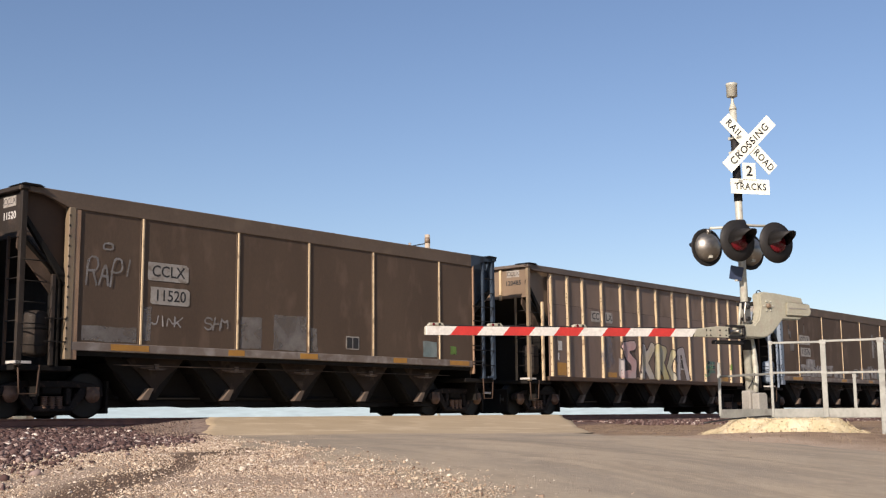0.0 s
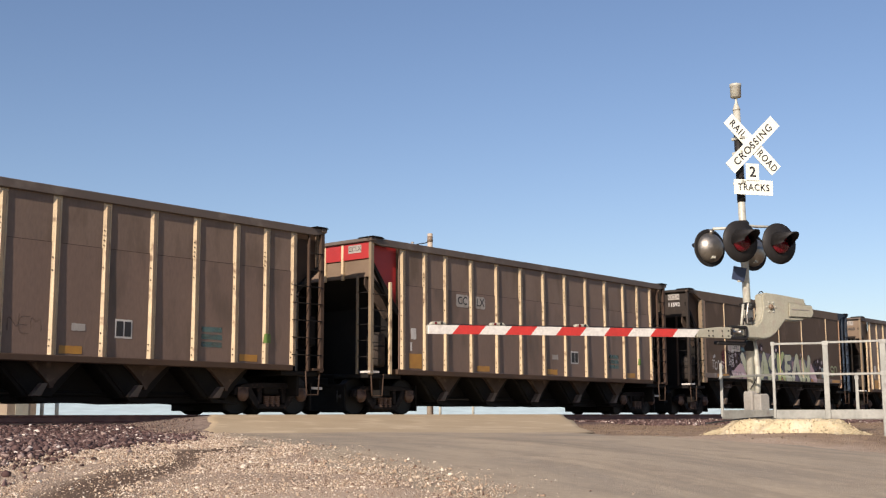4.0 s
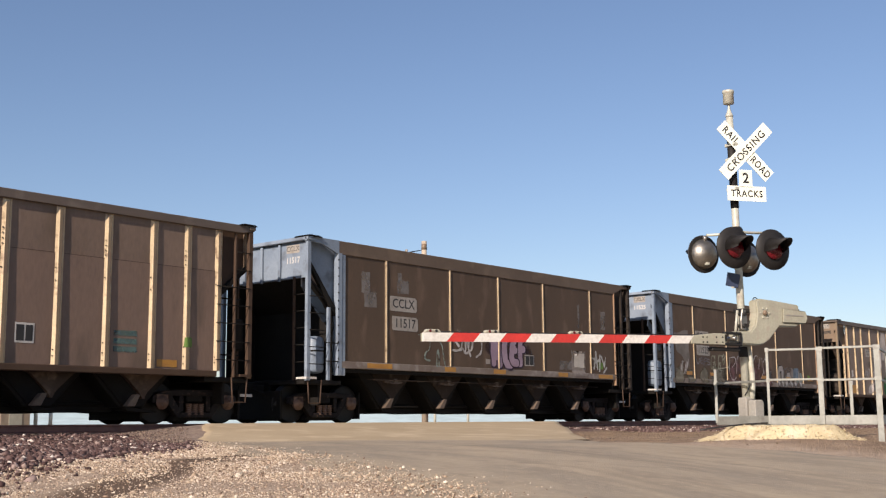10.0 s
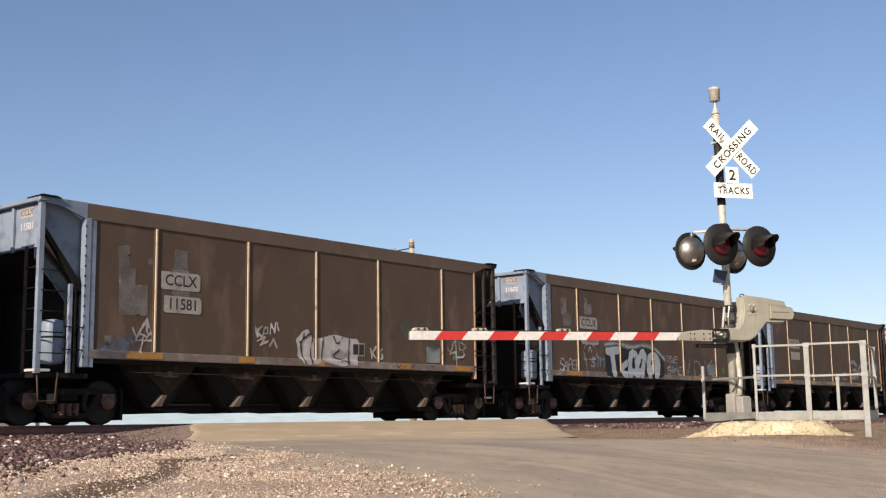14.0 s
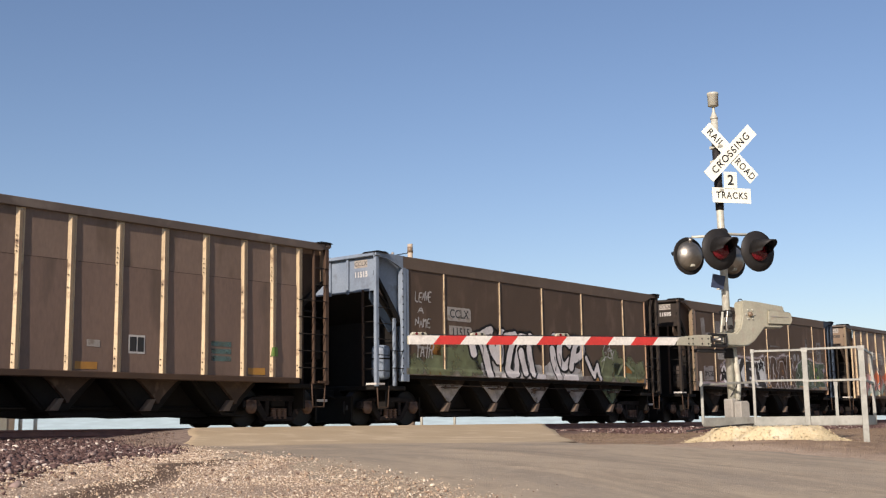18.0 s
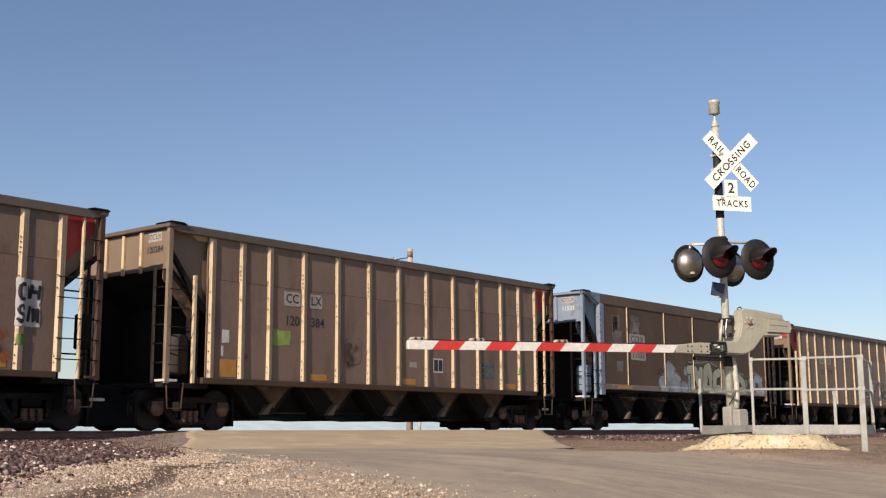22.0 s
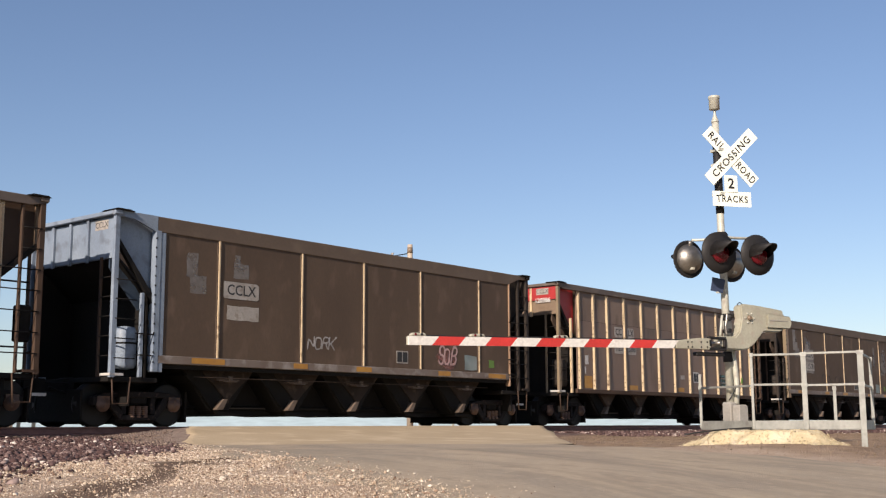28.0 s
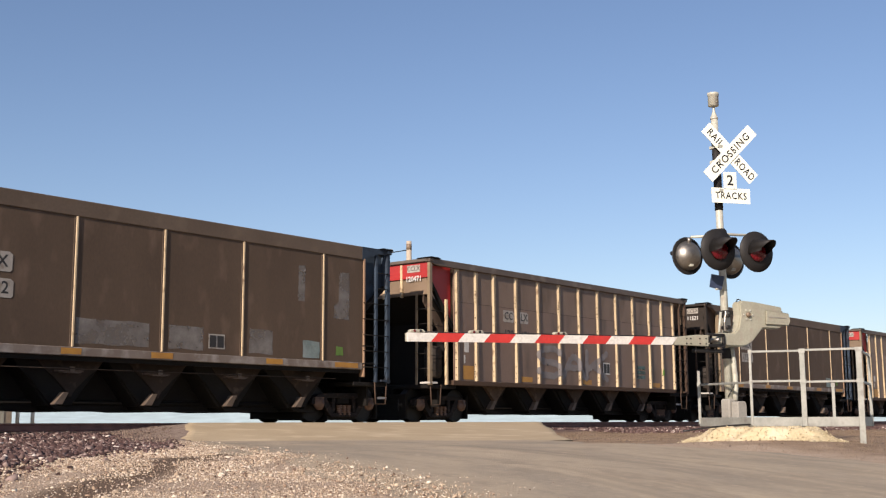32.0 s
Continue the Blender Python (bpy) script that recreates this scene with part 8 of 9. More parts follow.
    letters(a, False, (((12.3, 1.85), (12.42, 1.92), (12.4, 1.7), (12.5, 1.5)), ((12.6, 1.5), (12.62, 1.9), (12.8, 1.8), (12.64, 1.7), (12.8, 1.5)), ((12.95, 1.85), (12.9, 1.55), (13.15, 1.5), (13.2, 1.8), (12.95, 1.85))), 0.022, (0.40, 0.44, 0.36), None, 0, layer=6)
    # white blocks with pink and violet
    a = c[23]
    cloud(a, True, (0.304, 0.192, 0.216), [(4.5, 1.9, 0.4), (5.5, 1.9, 0.5), (7.2, 2.0, 0.5), (9.0, 2.0, 0.5), (10.6, 2.0, 0.4)], layer=0)
    milk, lilac, plum = (0.74, 0.71, 0.70), (0.52, 0.45, 0.49), (0.05, 0.035, 0.06)
    letters(a, True, (((4.66, 1.26), (4.75, 2.06), (5.32, 2.30), (6.10, 2.22), (6.28, 1.26)), ((4.9, 1.5), (6.2, 1.5)), ((4.95, 2.0), (6.0, 2.05))), 0.24, milk, plum, 0.05, lilac, 3)
    letters(a, True, (((5.35, 1.76), (5.78, 1.78)),), 0.13, (0.50, 0.30, 0.36), plum, 0.03, layer=8)
    letters(a, True, (((7.00, 1.28), (6.98, 2.20), (7.9, 2.28)), ((7.4, 2.0), (7.5, 1.6), (8.20, 1.30))), 0.22, milk, plum, 0.05, lilac, 6, sharp=True)
    letters(a, True, (((9.12, 1.73), (9.35, 2.20), (10.10, 2.26), (10.34, 1.78), (9.89, 1.40), (9.28, 1.40)), ((9.5, 1.6), (9.9, 2.0))), 0.20, (0.46, 0.46, 0.50), plum, 0.05, milk, 3)
    letters(a, True, (((4.22, 1.98), (4.40, 1.2)), ((10.55, 2.0), (10.62, 1.28))), 0.10, (0.50, 0.27, 0.33), None, 0, layer=2)
    letters(a, True, (((9.5, 1.75), (9.65, 1.9), (9.75, 1.7)), ((7.3, 1.9), (7.45, 1.65), (7.7, 1.75))), 0.03, plum, None, 0, layer=10)
    cloud(a, True, (0.34, 0.06, 0.05), [(4.6, 2.5, 0.14), (6.2, 2.55, 0.16), (7.9, 2.5, 0.14), (9.6, 2.5, 0.15)], layer=0.5)
    a = c[24]
    scribble(a, False, "NORK", 5.4, 6.3, 1.8, 2.15, (0.4, 0.384, 0.36), 0.018)
    cloud(a, False, (0.33, 0.15, 0.14), [(10.45, 1.85, 0.3), (10.7, 1.8, 0.3), (10.5, 2.1, 0.22)], (0.25, 0.115, 0.105), cover=(0.3, 0.95))
    scribble(a, False, "SOB", 10.2, 10.95, 1.6, 2.15, (0.52, 0.36, 0.34), 0.03, (0.6, 1.0))
    letters(c[26], False, (((4.95, 2.2), (4.7, 2.15), (4.75, 1.85), (5.05, 1.8)), ((5.6, 2.15), (5.3, 2.1), (5.3, 1.85), (5.55, 1.9), (5.62, 2.15), (5.7, 1.8)), ((6.4, 2.15), (6.15, 2.05), (6.2, 1.8), (6.5, 1.82)), ((6.95, 2.12), (6.7, 2.05), (6.72, 1.82), (6.95, 1.88), (7.0, 2.12), (7.08, 1.8))), 0.022, (0.05, 0.036, 0.03), None, 0, layer=2)
    letters(c[26], False, (((7.4, 1.8), (7.35, 2.22), (7.6, 2.2), (7.55, 2.02), (7.85, 2.0), (7.9, 1.82), (7.5, 1.76)),), 0.022, (0.05, 0.036, 0.03), None, 0, layer=2)
    rolled(c[26], False, (11.2, 11.42, 2.75, 3.65), (12.2, 12.68, 2.4, 3.05), (12.3, 12.8, 2.9, 3.5))
    for b in ((1.72, 2.0, 3.15, 4.0), (1.95, 2.2, 3.15, 3.5), (2.88, 3.86, 2.22, 3.26), (3.0, 3.3, 3.25, 3.45), (2.98, 3.1, 3.4, 3.75)):
        block(c[26], False, (0.30, 0.275, 0.25), *b, cover=(0.6, 0.95), layer=0.3 + 0.2 * b[0])
    rolled(c[27], False, (5.25, 7.0, 1.55, 2.05), (7.5, 8.4, 1.55, 2.05), (9.7, 10.4, 1.55, 2.1), (1.7, 2.1, 2.7, 3.5))
    graffiti(c[28], True, "SAK", 5.0, 9.0, 1.25, 2.3, (0.272, 0.248, 0.24), None, 0.10, 0)


paint_graffiti()

# what sets the cars apart: the bright end and the colour of the larger graffiti
PAINTED = {1: "pink", 5: "green", 6: "faded white", 7: "cream", 10: "purple", 11: "faded white", 13: "pale blue", 16: "white",
           17: "black", 18: "orange", 20: "pale green", 22: "silver", 23: "white"}
for i, (kind, near, number) in enumerate(CARS):
    words = "ribbed tan-brown coal hopper car with red corner" if kind == "R" else "smooth dark-brown coal hopper car with blue end"
    if i + FIRST in PAINTED:
        words += " and " + PAINTED[i + FIRST] + " graffiti"
    tagged(train[i], words, "hopper car", "cars of the coal train")

# ---- crossing signal ----
GALV = surface("galvanised_steel", (0.58, 0.575, 0.475), (0.47, 0.465, 0.385), 3.0, 0.5, metal=0.12, fine=35, wear=(0.36, 0.33, 0.28), wear_amount=0.3)
RAIL_STEEL = surface("railing_weathered_zinc", (0.33, 0.335, 0.30), (0.24, 0.245, 0.22), 3.5, 0.45, metal=0.35, fine=25, wear=(0.20, 0.19, 0.175), wear_amount=0.4)
CAST = surface("mechanism_grey_paint", (0.42, 0.405, 0.31), (0.35, 0.335, 0.255), 4.0, 0.55, fine=30, wear=(0.34, 0.30, 0.235), wear_amount=0.3)
SIGN_WHITE = surface("sign_white_sheeting", (0.90, 0.93, 0.80), (0.87, 0.89, 0.765), 4.0, 0.45, fine=6)
LAMP_BLACK = surface("lamp_black_paint", (0.022, 0.020, 0.019), (0.015, 0.014, 0.013), 5.0, 0.6, fine=30, specular=0.3)
LAMP_SILVER = surface("lamp_housing_aluminium", (0.36, 0.335, 0.29), (0.24, 0.225, 0.20), 4.0, 0.42, metal=0.9, fine=30)
LENS = surface("lamp_lens_red", (0.14, 0.004, 0.010), (0.08, 0.004, 0.008), 8.0, 0.25)
GATE_WHITE = surface("gate_white_sheeting", (0.80, 0.77, 0.70), (0.72, 0.69, 0.62), 3.0, 0.4, fine=30, wear=(0.55, 0.5, 0.44), wear_amount=0.15)
GATE_RED = surface("gate_red_sheeting", (0.62, 0.045, 0.035), (0.52, 0.04, 0.03), 3.0, 0.4, fine=30)
FLAG_BLUE = surface("shield_blue_paint", (0.028, 0.04, 0.08), None, 5.0, 0.4)
CABLE = surface("cable_black_rubber", (0.02, 0.02, 0.02), None, 5.0, 0.55)
CONCRETE = surface("foundation_grey", (0.336, 0.32, 0.28), (0.264, 0.248, 0.216), 3.0, 0.8, fine=30)
FILL = surface("limestone_fill", (0.58, 0.49, 0.305), (0.47, 0.39, 0.24), 1.6, 0.9, bump=0.012, fine=28, wear=(0.576, 0.504, 0.36), wear_amount=0.5, specular=0.2, world_space=True)
FILL_STONE = stone_material("limestone_fill_stone", [(0.0, (0.66, 0.56, 0.36)), (0.4, (0.54, 0.44, 0.27)), (0.75, (0.74, 0.65, 0.46))])
MAST = pose(16.73, -13.43, 0, 0, 0, -21.4)


def local_part(name, form, material, parent, m, label=""):
    ob = part(name, form, material, parent, label)
    ob.matrix_basis = m
    return ob


def blade(signal, angle, words, y):
    m = pose(0.07, y, 4.21, 0, angle, -14)
    f = Form().plate([(-0.575, -0.110), (0.575, -0.110), (0.575, 0.110), (-0.575, 0.110)], -0.004, 0.004)
    b = local_part("crossbuck_blade", f, SIGN_WHITE, signal, m, "white crossbuck blade with black letters")
    for text, x, size, wide in words:
        ob = part("lettering", lettering(text, size, INK, bold=0.0015, width=wide, spacing=1.18), INK, b)
        ob.location = (x, -0.008, -0.005)
    for x in (-0.06, 0.06):
        ob = part("bolt", Form().tube((x, -0.012, 0.0), (x, -0.003, 0.0), 0.012, n=8), INK, b)


def flasher(signal, x, y, z, turn, size=1.0):
    """A round lamp: dished dark background, hooded red lens and a domed housing."""
    m = pose(x, y, z, 0, 0, turn) @ Matrix.Scale(size, 4)
    f = Form().spin([(-0.03, 0.305), (-0.028, 0.325), (-0.015, 0.323), (0.0, 0.16), (0.006, 0.10), (0.012, 0.10)], (0, 0, 0), (0, -1, 0), n=36)
    lamp = local_part("flasher", f, LAMP_BLACK, signal, m, "round black flasher background with hooded red lens")
    part("lens", Form().spin([(0.0, 0.165), (0.02, 0.16), (0.045, 0.115), (0.055, 0.02)], (0, -0.012, 0), (0, -1, 0), n=24), LENS, lamp, "dark red lamp lens")
    # hood: an arched sheet that reaches further above than below
    hood = Form()
    n = 22
    ring = []
    for i in range(n + 1):
        a = radians(-16 + 212 * i / n)
        reach = 0.22 + 0.17 * max(0.0, math.sin(a)) ** 0.7
        ring.append([hood.bm.verts.new((r * math.cos(a), -d, r * math.sin(a) + rise)) for r, d, rise in ((0.185, 0.0, 0.0), (0.112, reach, 0.02), (0.105, reach, 0.02), (0.178, 0.0, 0.0))])
    for a, b in zip(ring, ring[1:]):
        for j in range(4):
            fc = hood.bm.faces.new((a[j], a[(j + 1) % 4], b[(j + 1) % 4], b[j]))
            fc.smooth = j in (0, 2)
    part("hood", hood, LAMP_BLACK, lamp, "black lamp hood")
    part("housing", Form().spin([(0.0, 0.255), (0.03, 0.255), (0.08, 0.235), (0.14, 0.19), (0.19, 0.12), (0.21, 0.03)], (0, 0.015, 0), (0, 1, 0), n=28), LAMP_SILVER, lamp, "silver domed lamp housing")
    part("lamp_bracket", Form().path([(0, 0.08, 0.22), (0, 0.08, 0.31)], 0.036, n=10), LAMP_SILVER, lamp)
    part("latch", Form().box(-0.265, -0.235, 0.03, 0.06, -0.05, 0.03), GALV, lamp)
    part("latch", Form().box(0.02, 0.07, 0.12, 0.20, -0.20, -0.16), GALV, lamp)


def build_signal():
    s = thing("crossing_signal", MAST, "silver crossing signal mast with crossbuck, track count sign and red flashers", "crossing signal")
    part("mast", Form().tube((0, 0, -0.10), (-0.088, 0, 4.80), 0.062, 0.055, n=24), GALV, s, "silver galvanised mast")
    part("mast_cap", Form().spin([(4.78, 0.060), (4.815, 0.060), (4.82, 0.054), (4.91, 0.022), (4.95, 0.018), (5.0, 0.03)], (-0.09, 0, 0), (0, 0, 1), n=18), GALV, s)
    part("finial", Form().spin([(4.99, 0.05), (5.0, 0.085), (5.17, 0.085), (5.175, 0.092), (5.215, 0.092), (5.225, 0.06)], (-0.093, 0, 0), (0, 0, 1), n=24), GALV, s, "canister on top of the mast")
    blade(s, 45, (("RAIL", -0.345, 0.17, 0.84), ("ROAD", 0.355, 0.17, 0.78)), -0.150)
    blade(s, -45, (("CROSSING", 0.0, 0.165, 1.02),), -0.164)
    for z in (4.32, 4.08, 3.6):
        part("sign_clamp", Form().box(-0.15, -0.01, -0.125, 0.08, z - 0.025, z + 0.025).bevel(0.006), GALV, s)
    p = local_part("track_count_sign", Form().box(-0.112, 0.112, -0.004, 0.004, -0.135, 0.135), SIGN_WHITE, s, pose(0.045, -0.158, 3.765, 0, 0, -14), "small white sign with the number two")
    part("lettering", lettering("2", 0.23, INK, bold=0.004), INK, p).location = (0, -0.008, -0.005)
    p = local_part("tracks_sign", Form().box(-0.335, 0.335, -0.004, 0.004, -0.12, 0.12), SIGN_WHITE, s, pose(0.06, -0.152, 3.52, 0, 0, -14), "white tracks sign with black letters")
    part("lettering", lettering("TRACKS", 0.15, INK, spacing=1.15, bold=0.002, width=0.9), INK, p).location = (0, -0.008, -0.005)
    # lamps in two pairs, one facing each way along the road
    flasher(s, -0.43, -0.36, 2.60, -4)
    flasher(s, 0.365, -0.36, 2.62, -4)
    flasher(s, -0.45, 0.36, 2.585, 178, 0.93)
    flasher(s, 0.43, 0.36, 2.57, 178, 0.93)
    for y in (-0.26, 0.26):
        f = Form().path([(-0.44, y, 2.88), (-0.1, y * 0.5, 2.90), (0.1, y * 0.5, 2.90), (0.48, y, 2.90)], 0.022, n=10)
        part("lamp_crossarm", f, GALV, s)
    part("junction_hub", Form().spin([(2.78, 0.08), (2.82, 0.10), (2.96, 0.10), (3.0, 0.07)], (-0.05, 0, 0), (0, 0, 1), n=20), LAMP_BLACK, s)
    # a black tube stands for the shaded stretch of mast behind the signs
    part("mast_sleeve", Form().tube((-0.06, 0, 3.30), (-0.082, 0, 4.50), 0.066, 0.064, n=20), LAMP_BLACK, s, "dark tube round the mast for the shade behind the signs")
    f = Form().plate([(-0.11, -0.10), (0.09, -0.12), (0.11, 0.10), (-0.10, 0.11)], -0.006, 0.006)
    local_part("bell_shield", f.bevel(0.003), FLAG_BLUE, s, pose(-0.24, -0.08, 2.14, 0, 8, -24), "small dark blue plate")
    part("shield_bracket", Form().path([(0, 0, 2.2), (-0.16, -0.06, 2.03), (-0.28, -0.09, 2.02)], 0.014, n=8), GALV, s)
    # base box and cables
    part("base_casting", Form().box(-0.10, 0.06, -0.09, 0.10, 0.0, 0.33).bevel(0.02), CONCRETE, s)
    f = Form().plate([(-0.06, 0.03), (0.13, 0.03), (0.13, 0.25), (0.10, 0.29), (-0.04, 0.29), (-0.06, 0.27)], -0.24, -0.092)
    part("junction_box", f.bevel(0.015), CONCRETE, s, "grey cast junction box at the mast foot")
    part("conduit", Form().path([(0.055, -0.06, 0.30), (0.085, -0.05, 0.50), (0.09, -0.045, 0.68), (0.06, -0.05, 0.92), (0.02, -0.05, 1.14)], 0.045, n=12), GALV, s)
    wire = [(0.085 * math.cos(5.2 * k / 14 - 2.6), 0.085 * math.sin(5.2 * k / 14 - 2.6), 0.36 + 0.05 * k) for k in range(17)]
    part("mast_cable", Form().path(wire, 0.008, n=6), CABLE, s)
    part("foundation", Form().box(-0.2, 0.2, -0.25, 0.2, -0.40, -0.10).bevel(0.02), CONCRETE, s, "grey foundation block sunk in the fill")


def build_mechanism():
    g = thing("gate_mechanism", MAST, "grey cast gate mechanism clamped to the signal mast", "gate mechanism")
    outline = [(-0.40, 1.325), (-0.40, 1.13), (0.06, 1.125), (0.16, 1.145), (0.28, 1.21), (0.50, 1.425), (0.86, 1.43), (0.90, 1.47), (1.02, 1.49), (1.06, 1.54), (1.07, 1.62), (1.04, 1.68), (0.93, 1.70), (0.93, 1.775), (0.37, 1.83), (0.10, 1.845), (0.03, 1.80), (0.05, 1.62), (0.0, 1.42), (-0.09, 1.33)]
    part("casting", Form().plate(outline, -0.27, -0.09).bevel(0.018, 2), CAST, g, "smooth grey cast housing")
    part("counterweight", Form().plate([(0.54, 1.48), (1.03, 1.48), (1.08, 1.56), (1.05, 1.68), (0.56, 1.71)], -0.300, -0.271).bevel(0.02, 2), CAST, g, "bolted grey counterweight")
    part("slot", Form().box(0.60, 0.98, -0.306, -0.299, 1.595, 1.61), CONCRETE, g)
    part("hub", Form().spin([(0.0, 0.042), (0.02, 0.042), (0.03, 0.028), (0.04, 0.024)], (0.20, -0.27, 1.625), (0, -1, 0), n=18), BRONZE, g, "worn pivot hub")
    for k in range(6):
        a = k * math.pi / 3
        part("bolt", Form().tube((0.20 + 0.09 * math.cos(a), -0.285, 1.625 + 0.08 * math.sin(a)), (0.20 + 0.09 * math.cos(a), -0.265, 1.625 + 0.08 * math.sin(a)), 0.013, n=8), GALV, g)
    for z in (1.24, 1.64):
        part("clamp", Form().box(-0.12, 0.09, -0.11, 0.09, z, z + 0.06).bevel(0.01), LAMP_BLACK, g, "dark clamp round the mast")
    part("crank_plate", Form().plate([(-0.22, 1.36), (-0.13, 1.34), (-0.09, 1.48), (-0.11, 1.66), (-0.19, 1.68), (-0.23, 1.50)], -0.20, -0.16).bevel(0.008), LAMP_SILVER, g, "worn crank plate")
    part("crank_pin", Form().tube((-0.16, -0.24, 1.60), (-0.16, -0.10, 1.60), 0.028, n=12), LAMP_BLACK, g)
    part("crank_pin", Form().tube((-0.17, -0.24, 1.42), (-0.17, -0.10, 1.42), 0.034, n=12), LAMP_BLACK, g)
    part("buffer_spring", Form().spin([(k * 0.02, 0.03 if k % 2 else 0.04) for k in range(9)], (-0.13, -0.13, 1.40), (0.1, 0, 1), n=12), LAMP_BLACK, g)
    part("mast_collar", Form().spin([(0.95, 0.072), (0.96, 0.078), (1.10, 0.078), (1.11, 0.072)], (-0.02, 0, 0), (0, 0, 1), n=20), LAMP_BLACK, g, "dark collar below the mechanism")
    part("conduit", Form().path([(0.13, -0.14, 1.83), (0.09, -0.20, 1.60), (0.07, -0.2, 1.48)], 0.04, n=12), CAST, g)
    part("strut", Form().path([(-0.22, -0.12, 1.66), (-0.30, -0.15, 1.34)], 0.02, n=8), GALV, g)
    loop = [(0.10 + 0.05 * math.cos(k * math.pi / 6), -0.18, 1.83 + 0.04 * math.sin(k * math.pi / 6)) for k in range(7)]
    part("lifting_eye", Form().path(loop, 0.008, n=6), LAMP_BLACK, g)
    for z0, z1 in ((1.27, 1.31), (1.10, 1.15)):
        part("arm_bracket", Form().box(-0.66, -0.31, -0.30, -0.24, z0, z1).bevel(0.008), LAMP_BLACK, g, "dark steel arm bracket")
    for x in (-0.66, -0.36):
        part("bracket_cheek", Form().box(x, x + 0.055, -0.30, -0.10, 1.152, 1.268).bevel(0.008), LAMP_BLACK, g)
    part("bracket_pin", Form().tube((-0.48, -0.36, 1.21), (-0.48, -0.10, 1.21), 0.03, n=12), LAMP_SILVER, g)
    part("lower_bar", Form().box(-0.86, -0.30, -0.24, -0.14, 1.02, 1.075).bevel(0.01), LAMP_BLACK, g)
    # the arm, in red and white boards of reflective sheeting
    arm = thing("crossing_gate_arm", MAST @ pose(0, 0, 1.195, 0, -1.1, 0), "lowered red and white striped gate arm with small lamps", "gate arm")
    tall = 0.058
    slant = 0.055
    tip, root, first = -5.77, -1.306, -5.37
    cuts = [tip] + [first + 0.4064 * k for k in range(11) if first + 0.4064 * k < root - 0.05] + [root]
    for k, (a, b) in enumerate(zip(cuts, cuts[1:])):
        sa, sb = (0 if k == 0 else slant), slant
        f = Form().plate([(a - sa, -tall), (b - sb, -tall), (b + sb, tall), (a + sa, tall)], -0.30, -0.27)
        red = k % 2 == 1
        part("stripe_red" if red else "stripe_white", f, GATE_RED if red else GATE_WHITE, arm, "red reflective stripe" if red else "white reflective stripe")
    part("arm_core", Form().box(tip + 0.01, root, -0.269, -0.21, -tall + 0.004, tall - 0.004), CAST, arm, "grey core tube of the arm")
    part("arm_adapter", Form().plate([(root + 0.003, -0.058), (-0.62, -0.075), (-0.62, 0.095), (-0.86, 0.10), (root + 0.003, 0.058)], -0.298, -0.235).bevel(0.006), CAST, arm, "grey bolted adapter plate")
    for x in (-1.08, -1.0, -0.82, -0.70):
        for z in (-0.035, 0.04):
            part("bolt", Form().tube((x, -0.306, z), (x, -0.296, z), 0.012, n=8), LAMP_BLACK, arm)
    for x in (-5.62, -4.72, -3.35):
        lamp = part("arm_lamp", Form().plate([(x - 0.12, tall + 0.002), (x + 0.13, tall + 0.002), (x + 0.10, tall + 0.045), (x - 0.09, tall + 0.045)], -0.29, -0.22).bevel(0.01), CAST, arm, "small grey lamp on the arm")
        part("lens", Form().tube((x - 0.04, -0.30, tall + 0.024), (x - 0.04, -0.288, tall + 0.024), 0.018, n=10), LENS, lamp)
        part("lens", Form().tube((x + 0.05, -0.30, tall + 0.024), (x + 0.05, -0.288, tall + 0.024), 0.018, n=10), CABLE, lamp)
    wire = [(-5.6 + 0.28 * k, -0.25, tall + 0.012 + 0.006 * math.sin(k * 2.1)) for k in range(17)]
    part("arm_cable", Form().path(wire, 0.008, n=6), CABLE, arm)


